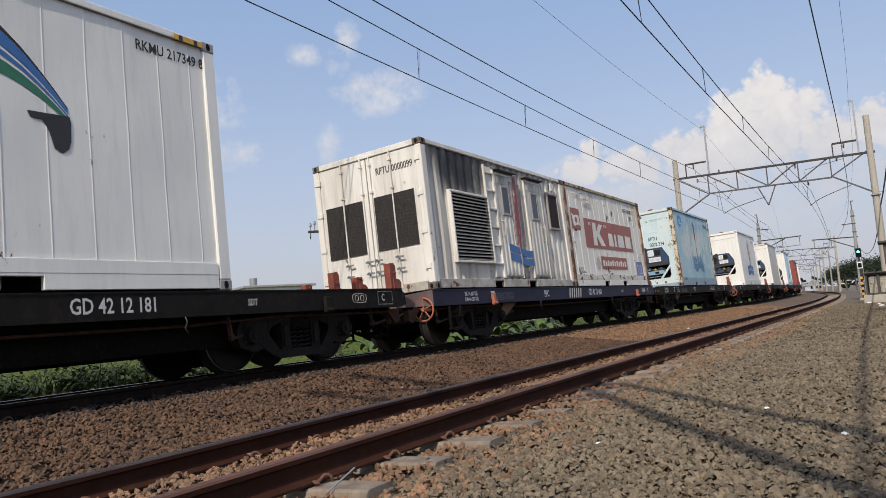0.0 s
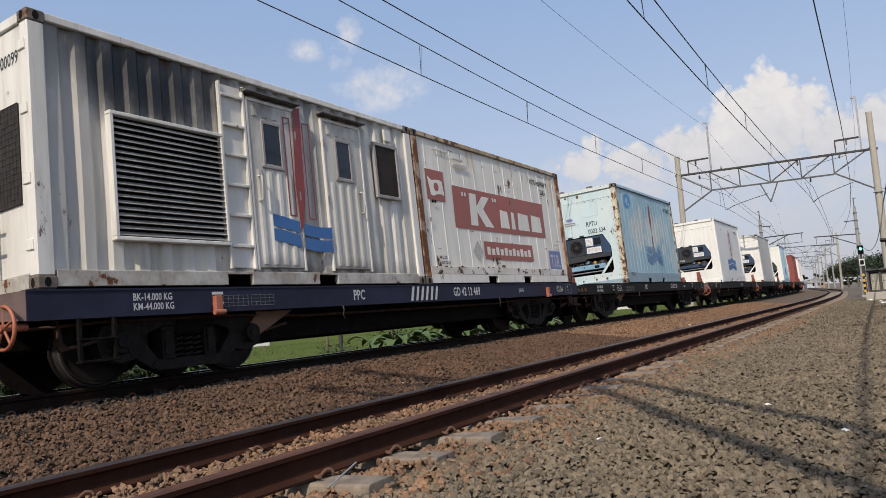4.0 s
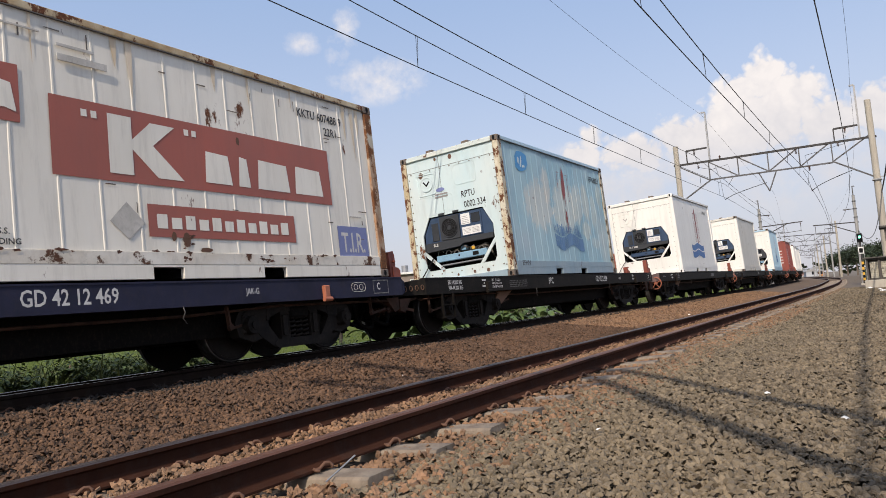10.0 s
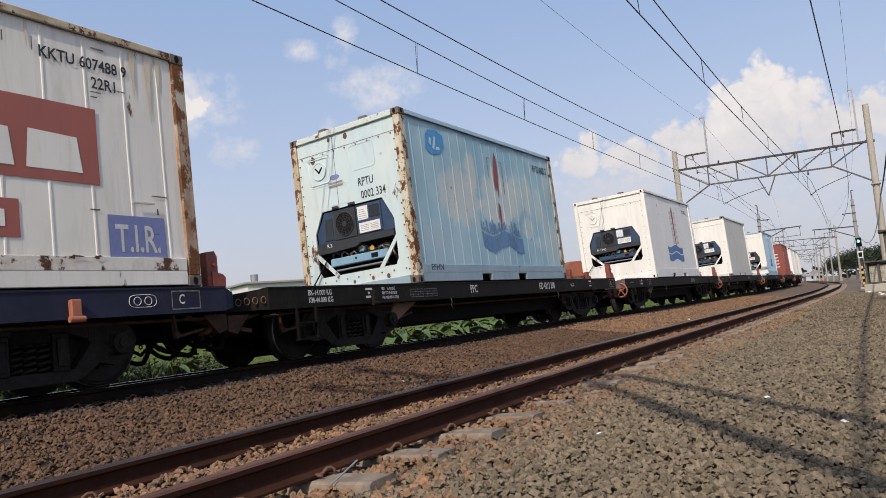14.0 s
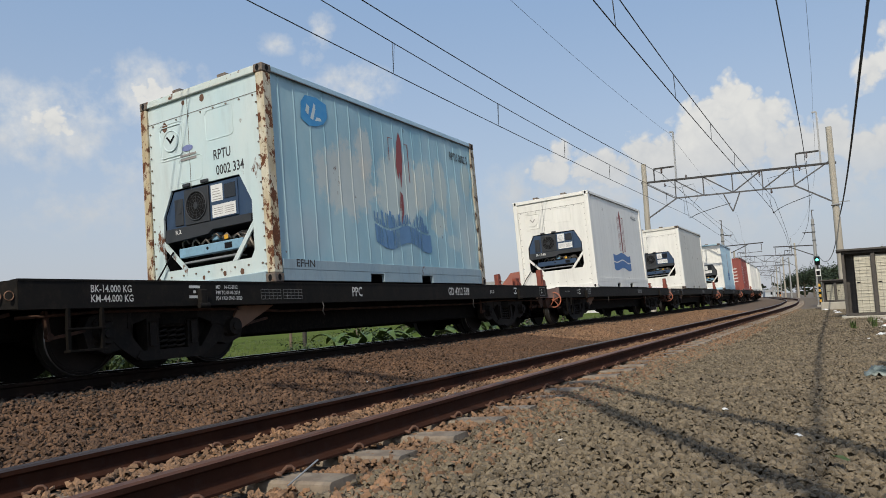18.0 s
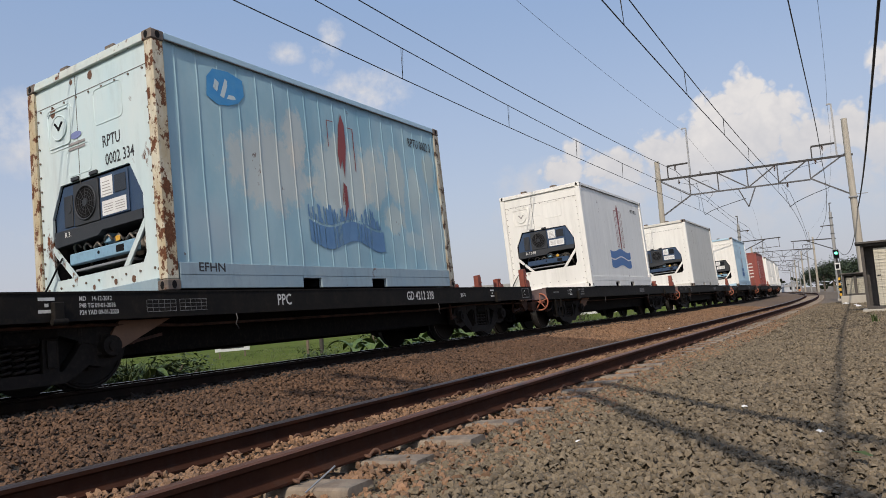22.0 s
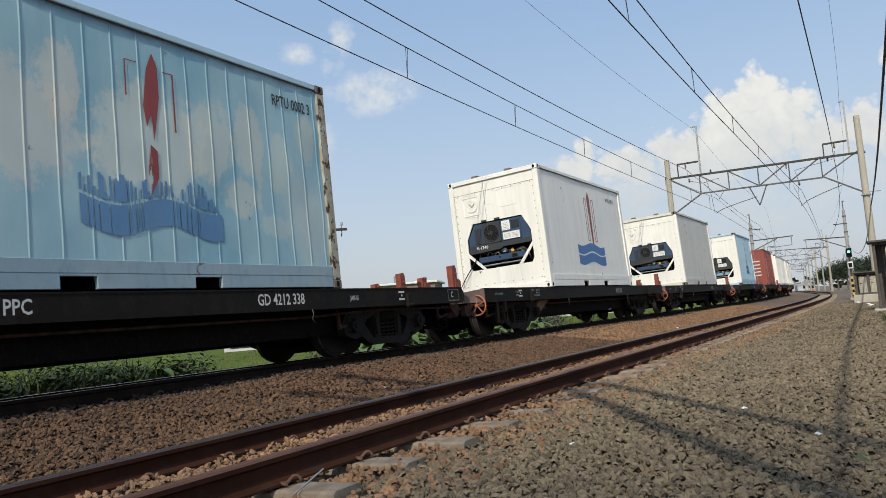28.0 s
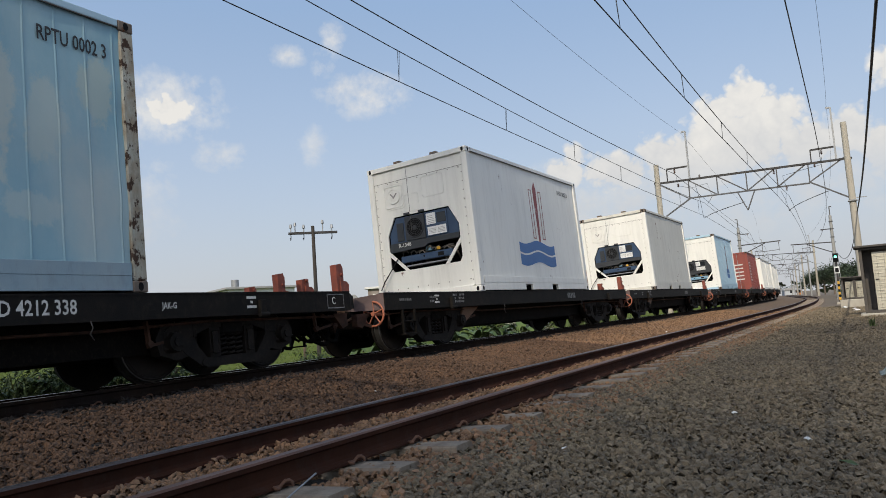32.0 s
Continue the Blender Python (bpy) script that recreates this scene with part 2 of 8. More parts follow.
def gathered(rows):
    """The greatest of a set of soft ovals of the sky."""
    total = None
    for yaw, up, wd, ht, wgt in rows:
        sub = wt.nodes.new("ShaderNodeVectorMath")
        sub.operation = "SUBTRACT"
        wt.links.new(way, sub.inputs[0])
        sub.inputs[1].default_value = cloud_way(yaw, up)
        mul = wt.nodes.new("ShaderNodeVectorMath")
        mul.operation = "MULTIPLY"
        wt.links.new(sub.outputs[0], mul.inputs[0])
        mul.inputs[1].default_value = (1 / radians(wd), 1 / radians(wd), 1 / radians(ht))
        ln = wt.nodes.new("ShaderNodeVectorMath")
        ln.operation = "LENGTH"
        wt.links.new(mul.outputs[0], ln.inputs[0])
        oval = wmath("MULTIPLY", wmath("SUBTRACT", 1.0, wmath("MULTIPLY", ln.outputs["Value"], 0.5), True), wgt)
        total = oval if total is None else wmath("MAXIMUM", total, oval)
    return total


body = gathered(HEAPS)
dens = wmath("ADD", body, wmath("MULTIPLY", wmath("SUBTRACT", bulge, 0.22), wmath("MULTIPLY", body, 1.7, True)))
heap = wmath("MULTIPLY", wmath("SUBTRACT", dens, 0.44), 6.0, True)
scraps = gathered(WISPS)
thin = wmath("ADD", scraps, wmath("MULTIPLY", wmath("MULTIPLY", wmath("SUBTRACT", torn.outputs[0], 0.5), 2.2), wmath("MULTIPLY", scraps, 2.0, True)))
thin = wmath("MULTIPLY", wmath("SUBTRACT", thin, 0.26), 1.5, True)
# the heaps sink into the haze towards the horizon
sink = wmath("MULTIPLY", wmath("SUBTRACT", sep.outputs[2], 0.085), 11.0, True)
cover = wmath("MAXIMUM", wmath("MULTIPLY", heap, wmath("ADD", 0.25, wmath("MULTIPLY", sink, 0.72))), wmath("MULTIPLY", thin, 0.72))
# thin veil that thickens towards the horizon
low = wmath("SUBTRACT", 1.0, wmath("MULTIPLY", wmath("ABSOLUTE", sep.outputs[2]), 2.4), True)
veil = wmath("ADD", 0.42, wmath("MULTIPLY", wmath("POWER", low, 1.3), wmath("ADD", 0.25, wmath("MULTIPLY", noise3.outputs[0], 0.45))), True)
bright = wn("ShaderNodeRGB")
bright.outputs[0].default_value = (6.75, 6.72, 6.68, 1)
shade = wn("ShaderNodeRGB")
shade.outputs[0].default_value = (4.95, 5.15, 5.55, 1)
cl = wt.nodes.new("ShaderNodeMix")
cl.data_type = "RGBA"
lift = wmath("MULTIPLY", wmath("SUBTRACT", sep.outputs[2], 0.13), 7.0, True)
sculpt = wmath("ADD", wmath("MULTIPLY", big, 0.9), wmath("ADD", wmath("MULTIPLY", mid, 0.8), wmath("MULTIPLY", fine, 0.4)))
wt.links.new(wmath("ADD", wmath("MULTIPLY", lift, 0.55), wmath("MULTIPLY", sculpt, wmath("ADD", 0.3, lift)), True), cl.inputs[0])
wt.links.new(shade.outputs[0], cl.inputs[6])
wt.links.new(bright.outputs[0], cl.inputs[7])
hz_low = wn("ShaderNodeRGB")
hz_low.outputs[0].default_value = (4.7, 4.95, 5.55, 1)
hz_high = wn("ShaderNodeRGB")
hz_high.outputs[0].default_value = (3.9, 5.8, 9.1, 1)
hz = wt.nodes.new("ShaderNodeMix")
hz.data_type = "RGBA"
wt.links.new(wmath("POWER", low, 0.8), hz.inputs[0])
wt.links.new(hz_high.outputs[0], hz.inputs[6])
wt.links.new(hz_low.outputs[0], hz.inputs[7])
mix1 = wt.nodes.new("ShaderNodeMix")
mix1.data_type = "RGBA"
wt.links.new(veil, mix1.inputs[0])
wt.links.new(sky.outputs[0], mix1.inputs[6])
wt.links.new(hz.outputs[2], mix1.inputs[7])
mix2 = wt.nodes.new("ShaderNodeMix")
mix2.data_type = "RGBA"
wt.links.new(wmath("MULTIPLY", cover, 0.96), mix2.inputs[0])
wt.links.new(mix1.outputs[2], mix2.inputs[6])
wt.links.new(cl.outputs[2], mix2.inputs[7])
bg = wn("ShaderNodeBackground", Strength=0.112)
wt.links.new(mix2.outputs[2], bg.inputs[0])
wo = wt.nodes.new("ShaderNodeOutputWorld")
wt.links.new(bg.outputs[0], wo.inputs[0])

# ---------------------------------------------------------------- materials


def mat(name, base, rough=0.6, metal=0.0, tint=None, scale=3.0, amount=0.35, streak=1.0, rust=0.0, rust_scale=2.5,
        rust_colour=(0.16, 0.055, 0.02), grime=0.25, bump=0.15, bump_scale=60.0, vary=0.0, islands=0.0, coords="Object", grime_colour=(0.05, 0.045, 0.04), spec=0.5, spot=None):
    """Base colour with a second tone in broad patches, fine grime, rust and relief."""
    m = bpy.data.materials.new(name)
    m.use_nodes = True
    t = m.node_tree
    b = t.nodes["Principled BSDF"]
    b.inputs["Roughness"].default_value, b.inputs["Metallic"].default_value = rough, metal
    b.inputs["Specular IOR Level"].default_value = spec
    co = t.nodes.new("ShaderNodeTexCoord").outputs[coords]

    def noise_of(sc, det=5.0, ro=0.6, stretch=1.0):
        mp = t.nodes.new("ShaderNodeMapping")
        mp.inputs["Scale"].default_value = (1, 1, 1 / stretch)
        t.links.new(co, mp.inputs[0])
        nz = t.nodes.new("ShaderNodeTexNoise")
        nz.inputs["Scale"].default_value, nz.inputs["Detail"].default_value, nz.inputs["Roughness"].default_value = sc, det, ro
        t.links.new(mp.outputs[0], nz.inputs["Vector"])
        return nz.outputs[0]

    def ramp(src, lo, hi):
        r = t.nodes.new("ShaderNodeMapRange")
        r.inputs[1].default_value, r.inputs[2].default_value = lo, hi
        t.links.new(src, r.inputs[0])
        return r.outputs[0]

    def mixed(fac, a, c, k=1.0):
        mx = t.nodes.new("ShaderNodeMix")
        mx.data_type = "RGBA"
        if k != 1.0:
            ml = t.nodes.new("ShaderNodeMath")
            ml.operation = "MULTIPLY"
            ml.inputs[1].default_value = k
            t.links.new(fac, ml.inputs[0])
            fac = ml.outputs[0]
        t.links.new(fac, mx.inputs[0])
        for i, q in ((6, a), (7, c)):
            if isinstance(q, tuple):
                mx.inputs[i].default_value = (*q, 1)
            else:
                t.links.new(q, mx.inputs[i])
        return mx.outputs[2]

    tint = tint or tuple(c * 0.72 for c in base)
    col = mixed(ramp(noise_of(scale, 6, 0.62, streak), 0.38, 0.62), base, tint, amount)
    if grime:
        col = mixed(ramp(noise_of(scale * 5.3, 8, 0.72, max(streak * 1.6, 1)), 0.5, 0.75), col, grime_colour, grime)
    for (cx, cz, rx, rz, sc_col, *hard) in spot or ():
        # a soot, fade or darker patch of its own shape at a place on the side
        mp = t.nodes.new("ShaderNodeMapping")
        mp.vector_type = "POINT"
        mp.inputs["Location"].default_value = (-cx / rx, 0, -cz / rz)
        mp.inputs["Scale"].default_value = (1 / rx, 0.0, 1 / rz)
        t.links.new(co, mp.inputs[0])
        ln = t.nodes.new("ShaderNodeVectorMath")
        ln.operation = "LENGTH"
        t.links.new(mp.outputs[0], ln.inputs[0])
        ad = t.nodes.new("ShaderNodeMath")
        ad.operation = "MULTIPLY_ADD"
        t.links.new(noise_of(4.2, 11, 0.74, 1.6) if hard else noise_of(2.6, 6, 0.65, 2.0), ad.inputs[0])
        ad.inputs[1].default_value = -2.1 if hard else -1.6
        t.links.new(ln.outputs["Value"], ad.inputs[2])
        mr = t.nodes.new("ShaderNodeMapRange")
        mr.inputs[1].default_value, mr.inputs[2].default_value, mr.inputs[3].default_value, mr.inputs[4].default_value = -0.35 if hard else -0.6, -0.10 if hard else 0.25, 1.0, 0.0
        t.links.new(ad.outputs[0], mr.inputs[0])
        col = mixed(mr.outputs[0], col, sc_col, 0.5 if hard else 0.92)
    if rust:
        rmask = ramp(noise_of(rust_scale, 9, 0.68, 1.0 + streak * 0.25), 0.66 - 0.22 * rust, 0.69 - 0.2 * rust)
        rc = mixed(ramp(noise_of(rust_scale * 9, 5, 0.6), 0.3, 0.7), rust_colour, tuple(c * 0.4 for c in rust_colour))
        col = mixed(rmask, col, rc)
        rr = t.nodes.new("ShaderNodeMapRange")
        rr.inputs[3].default_value, rr.inputs[4].default_value = rough, 0.9
        t.links.new(rmask, rr.inputs[0])
        t.links.new(rr.outputs[0], b.inputs["Roughness"])
    for on, src in ((vary, ("ShaderNodeObjectInfo", "Random")), (islands, ("ShaderNodeNewGeometry", "Random Per Island"))):
        if on:
            rnd = t.nodes.new(src[0]).outputs[src[1]]
            hs = t.nodes.new("ShaderNodeHueSaturation")
            mr = t.nodes.new("ShaderNodeMapRange")
            mr.inputs[3].default_value, mr.inputs[4].default_value = 1 - on, 1 + on
            t.links.new(rnd, mr.inputs[0])
            t.links.new(mr.outputs[0], hs.inputs["Value"])
            t.links.new(col, hs.inputs["Color"])
            col = hs.outputs[0]
    t.links.new(col, b.inputs["Base Color"])
    if bump:
        bp = t.nodes.new("ShaderNodeBump")
        bp.inputs["Strength"].default_value, bp.inputs["Distance"].default_value = bump, 0.01
        t.links.new(noise_of(bump_scale, 4, 0.6), bp.inputs["Height"])
        t.links.new(bp.outputs[0], b.inputs["Normal"])
    return m


def plain(name, base, rough=0.6, metal=0.0):
    return mat(name, base, rough, metal, amount=0.3, scale=8, grime=0.12, bump=0.05)


M = {}
M["ballast"] = mat("ballast_stone", (0.174, 0.136, 0.088), 0.92, tint=(0.132, 0.105, 0.072), scale=0.9, amount=0.7, grime=0.25, bump=0.8, bump_scale=55, islands=0.36)
M["ballast_rust"] = mat("rusty_ballast_stone", (0.228, 0.128, 0.069), 0.92, tint=(0.175, 0.108, 0.066), scale=0.9, amount=0.7, grime=0.25, bump=0.5, bump_scale=45, islands=0.32)
M["ballast_dark"] = mat("dull_rust_ballast_stone", (0.118, 0.064, 0.035), 0.92, tint=(0.082, 0.048, 0.030), scale=0.9, amount=0.7, grime=0.3, bump=0.5, bump_scale=45, islands=0.38)
M["ballast_black"] = mat("near_black_ballast_stone", (0.030, 0.022, 0.016), 0.9, tint=(0.018, 0.014, 0.012), scale=0.9, amount=0.7, grime=0.3, bump=0.5, bump_scale=45, islands=0.4)
# near bed: the shade between loose stones is painted into its dark colour
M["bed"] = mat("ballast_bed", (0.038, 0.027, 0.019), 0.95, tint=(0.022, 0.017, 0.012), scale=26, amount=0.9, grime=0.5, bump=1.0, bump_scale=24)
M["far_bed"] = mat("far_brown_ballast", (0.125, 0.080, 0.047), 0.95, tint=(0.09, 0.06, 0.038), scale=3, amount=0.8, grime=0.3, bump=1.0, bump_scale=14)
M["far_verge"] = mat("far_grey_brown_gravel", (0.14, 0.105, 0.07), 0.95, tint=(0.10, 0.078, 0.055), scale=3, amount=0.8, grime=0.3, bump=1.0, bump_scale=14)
M["soil"] = mat("verge_soil", (0.17, 0.14, 0.105), 0.95, tint=(0.10, 0.085, 0.065), scale=1.2, amount=0.7, grime=0.4, bump=0.8, bump_scale=20)
M["field"] = mat("field_lawn", (0.070, 0.100, 0.018), 0.95, tint=(0.10, 0.122, 0.028), scale=0.5, amount=0.8, grime=0.35, bump=0.8, bump_scale=30, grime_colour=(0.05, 0.08, 0.012), spec=0.05)
M["rail"] = mat("rusty_rail", (0.050, 0.020, 0.012), 0.9, 0.0, tint=(0.030, 0.013, 0.009), scale=2.0, amount=0.8, grime=0.3, bump=0.3, bump_scale=90, spec=0.08)
M["rail_dull"] = mat("dull_grey_rail_head", (0.085, 0.064, 0.058), 0.42, 0.4, tint=(0.055, 0.040, 0.034), scale=2.5, amount=0.7, grime=0.2, bump=0.1)
M["rail_top"] = mat("worn_rail_head", (0.125, 0.052, 0.027), 0.5, 0.1, tint=(0.08, 0.035, 0.02), scale=2.5, amount=0.7, grime=0.2, bump=0.1)
# far rail: the shade under the train is mixed into this near-black
M["rail_shaded"] = mat("shade_darkened_rail", (0.022, 0.013, 0.009), 0.8, tint=(0.012, 0.009, 0.008), scale=2.0, amount=0.8, grime=0.3, bump=0.3, bump_scale=90, spec=0.06)
M["rail_bright"] = mat("running_rail_head", (0.30, 0.27, 0.25), 0.3, 0.9, tint=(0.16, 0.12, 0.10), scale=2.5, amount=0.5, grime=0.2, bump=0.1)
M["sleeper"] = mat("concrete_sleeper", (0.27, 0.22, 0.165), 0.9, tint=(0.13, 0.095, 0.068), scale=4, amount=0.8, grime=0.35, bump=0.4, bump_scale=50, vary=0.15)
M["clip"] = mat("rusty_rail_clip", (0.13, 0.065, 0.04), 0.8, 0.1, rust=0.3)
M["black"] = mat("black_wagon_steel", (0.012, 0.0115, 0.011), 0.6, tint=(0.02, 0.017, 0.0145), scale=2.4, amount=0.6, grime=0.3, bump=0.2, grime_colour=(0.06, 0.045, 0.032), spec=0.06)
M["navy"] = mat("navy_wagon_steel", (0.030, 0.032, 0.058), 0.5, tint=(0.020, 0.021, 0.032), scale=2.0, amount=0.6, grime=0.25, bump=0.15, grime_colour=(0.06, 0.05, 0.045), spec=0.06)
M["under"] = mat("oily_running_gear_steel", (0.006, 0.0057, 0.0054), 0.75, tint=(0.012, 0.0095, 0.008), scale=5, amount=0.6, grime=0.4, bump=0.3, grime_colour=(0.05, 0.037, 0.026), spec=0.06)
M["wheel"] = mat("wheel_steel", (0.02, 0.018, 0.017), 0.5, 0.3, tint=(0.04, 0.03, 0.025), scale=4, grime=0.3, spec=0.06)
M["tread"] = mat("polished_wheel_rim", (0.22, 0.21, 0.20), 0.42, 0.9, grime=0.15)
M["red"] = mat("red_oxide_paint", (0.27, 0.062, 0.034), 0.6, tint=(0.13, 0.034, 0.024), scale=6, amount=0.7, grime=0.3, rust=0.12)
M["orange"] = mat("faded_orange_paint", (0.40, 0.13, 0.07), 0.55, tint=(0.2, 0.07, 0.04), scale=6, grime=0.25)
M["white_letter"] = mat("white_lettering_paint", (0.62, 0.61, 0.58), 0.6, tint=(0.45, 0.44, 0.42), scale=25, amount=0.6, grime=0.25)
M["dark_letter"] = plain("black_lettering_paint", (0.025, 0.025, 0.028), 0.6)
M["grey_pale"] = mat("pale_grey_steel", (0.30, 0.28, 0.27), 0.6, grime=0.3)
M["white"] = mat("white_container_paint", (0.77, 0.76, 0.71), 0.42, tint=(0.66, 0.645, 0.60), scale=1.3, amount=0.55, streak=5, grime=0.16, rust=0.03, bump=0.08, bump_scale=14)
M["white_old"] = mat("weathered_white_container_paint", (0.78, 0.75, 0.67), 0.5, tint=(0.67, 0.63, 0.54), scale=1.4, amount=0.6, streak=6, grime=0.25, rust=0.10, rust_scale=2.2, bump=0.12, bump_scale=12, grime_colour=(0.13, 0.10, 0.08))
M["white_gen"] = mat("sooty_white_corrugated_paint", (0.77, 0.75, 0.69), 0.5, tint=(0.55, 0.52, 0.46), scale=1.2, amount=0.75, streak=7, grime=0.40, rust=0.10, bump=0.12, bump_scale=12, grime_colour=(0.10, 0.09, 0.075))
M["gen_side"] = mat("soot_streaked_corrugated_side", (0.69, 0.665, 0.60), 0.5, tint=(0.42, 0.395, 0.34), scale=1.1, amount=0.9, streak=7, grime=0.5, rust=0.08, bump=0.12, bump_scale=12, grime_colour=(0.11, 0.10, 0.085), spot=[(1.55, 2.24, 1.35, 0.85, (0.10, 0.095, 0.09)), (1.30, 2.26, 1.3, 0.72, (0.03, 0.028, 0.027)), (1.22, 2.28, 1.15, 0.60, (0.012, 0.011, 0.010)), (1.15, 2.32, 1.0, 0.5, (0.006, 0.006, 0.006)), (3.4, 2.66, 3.6, 0.50, (0.08, 0.075, 0.07)), (4.1, 0.1, 2.6, 0.30, (0.14, 0.12, 0.10)), (2.4, 1.4, 0.3, 1.3, (0.28, 0.27, 0.25)), (3.75, 1.5, 0.22, 1.2, (0.26, 0.25, 0.23)), (0.35, 1.3, 0.35, 1.3, (0.42, 0.40, 0.37))])
M["cream"] = mat("cream_container_paint", (0.61, 0.595, 0.535), 0.5, tint=(0.5, 0.48, 0.42), scale=1.3, amount=0.6, streak=5, grime=0.22, rust=0.12, bump=0.08)
M["pale_blue"] = mat("pale_blue_container_paint", (0.47, 0.60, 0.62), 0.5, tint=(0.58, 0.63, 0.61), scale=1.1, amount=0.7, streak=3, grime=0.16, rust=0.16, rust_scale=1.7, bump=0.08, bump_scale=14)
M["rust_post_dark"] = mat("rust_holed_corner_post", (0.42, 0.42, 0.36), 0.7, tint=(0.24, 0.17, 0.10), scale=5, amount=0.9, streak=2, grime=0.4, rust=0.60, rust_scale=9, rust_colour=(0.07, 0.035, 0.02), bump=0.5, bump_scale=35)
M["rusty_post"] = mat("rust_eaten_corner_post", (0.58, 0.55, 0.44), 0.6, tint=(0.40, 0.30, 0.16), scale=4, amount=0.8, streak=2, grime=0.3, rust=0.68, rust_scale=8, bump=0.4, bump_scale=40)
M["rusty_lip"] = mat("rust_edged_white_paint", (0.72, 0.69, 0.62), 0.55, tint=(0.55, 0.48, 0.38), scale=2.0, amount=0.7, grime=0.3, rust=0.46, rust_scale=4.0, rust_colour=(0.12, 0.05, 0.025), bump=0.2)
M["rusty_top"] = mat("rust_streaked_top_rail", (0.52, 0.44, 0.30), 0.65, tint=(0.34, 0.22, 0.10), scale=3, amount=0.9, grime=0.3, rust=0.5, rust_scale=6, bump=0.3)
M["rusty_post_k"] = mat("rusted_through_corner_post", (0.50, 0.45, 0.36), 0.7, tint=(0.30, 0.14, 0.06), scale=3, amount=1.0, streak=2, grime=0.4, rust=0.8, rust_scale=4, rust_colour=(0.20, 0.075, 0.025), bump=0.4, bump_scale=40)
M["casting"] = mat("worn_corner_casting", (0.10, 0.085, 0.075), 0.7, tint=(0.20, 0.15, 0.11), scale=8, amount=0.7, rust=0.35, rust_scale=9, bump=0.3)
# the last spot is a darker band along the top of the side
M["blue_side"] = mat("faded_blue_container_paint", (0.198, 0.378, 0.460), 0.40, tint=(0.34, 0.50, 0.545), scale=0.9, amount=0.9, streak=2.2, grime=0.22, rust=0.05, bump=0.25, bump_scale=5, grime_colour=(0.48, 0.52, 0.50), spot=[(1.75, 1.55, 0.85, 0.62, (0.66, 0.60, 0.50), 1), (3.15, 1.6, 0.8, 0.75, (0.64, 0.62, 0.52), 1), (3.95, 1.75, 0.42, 0.55, (0.62, 0.60, 0.50), 1), (4.58, 1.85, 0.30, 0.55, (0.60, 0.58, 0.47), 1), (4.40, 1.12, 0.36, 0.26, (0.58, 0.58, 0.48), 1), (5.08, 1.62, 0.22, 0.50, (0.52, 0.55, 0.48), 1), (4.95, 0.80, 0.35, 0.18, (0.50, 0.56, 0.52), 1), (5.62, 2.05, 0.22, 0.42, (0.50, 0.52, 0.42), 1), (2.2, 2.0, 0.25, 0.5, (0.66, 0.60, 0.5), 1), (5.5, 0.9, 0.5, 0.9, (0.42, 0.50, 0.50)), (0.7, 0.7, 0.5, 0.5, (0.36, 0.46, 0.50)), (3.0, 2.80, 3.2, 0.10, (0.12, 0.20, 0.25))])
M["pale_blue_worn"] = mat("rust_spotted_pale_blue_paint", (0.50, 0.60, 0.60), 0.5, tint=(0.60, 0.60, 0.52), scale=2.0, amount=0.7, grime=0.2, rust=0.42, rust_scale=4.5, bump=0.15)
M["grey_blue"] = mat("grey_blue_rail_paint", (0.23, 0.33, 0.39), 0.55, tint=(0.30, 0.37, 0.40), scale=2, amount=0.6, streak=2, grime=0.25, rust=0.1)
M["sky_blue"] = mat("light_blue_container_paint", (0.34, 0.52, 0.63), 0.45, tint=(0.40, 0.54, 0.62), scale=1.2, amount=0.7, streak=4, grime=0.14, bump=0.08)
M["unit_blue"] = mat("dark_blue_unit_panel", (0.018, 0.043, 0.095), 0.45, tint=(0.032, 0.062, 0.11), scale=5, amount=0.6, grime=0.3)
M["unit_pale"] = mat("pale_blue_unit_beam", (0.20, 0.36, 0.48), 0.5, tint=(0.15, 0.24, 0.33), scale=5, grime=0.3, rust=0.1)
M["unit_grey"] = mat("charcoal_unit_trim", (0.024, 0.027, 0.032), 0.6, grime=0.25)
M["dark"] = mat("dark_recess", (0.012, 0.012, 0.013), 0.8, grime=0.2, spec=0.06)
M["mesh"] = mat("dark_vent_mesh", (0.016, 0.014, 0.013), 0.7, grime=0.35, grime_colour=(0.09, 0.07, 0.055))
M["pipe"] = mat("dull_metal_fittings", (0.20, 0.175, 0.15), 0.45, 0.4, grime=0.4)
M["sticker"] = mat("white_sticker", (0.72, 0.72, 0.70), 0.4, grime=0.15)
M["kred"] = mat("faded_brick_red_paint", (0.36, 0.095, 0.065), 0.5, tint=(0.30, 0.10, 0.075), scale=1.5, amount=0.7, streak=4, grime=0.15)
M["logo_blue"] = mat("blue_wave_paint", (0.035, 0.13, 0.34), 0.5, tint=(0.05, 0.16, 0.36), scale=3, grime=0.1)
M["logo_faded"] = mat("flaking_blue_paint", (0.085, 0.20, 0.37), 0.5, tint=(0.14, 0.26, 0.40), scale=3, grime=0.15)
M["logo_red"] = mat("dark_red_stripe_paint", (0.26, 0.045, 0.04), 0.5, scale=3, grime=0.15)
M["logo_green"] = plain("green_stripe_paint", (0.03, 0.16, 0.09), 0.5)
M["yellow"] = plain("yellow_paint", (0.62, 0.34, 0.03), 0.5)
M["red_box"] = mat("brown_red_container_paint", (0.26, 0.055, 0.04), 0.5, tint=(0.18, 0.045, 0.035), scale=1.2, streak=4, amount=0.7, grime=0.2, rust=0.1)
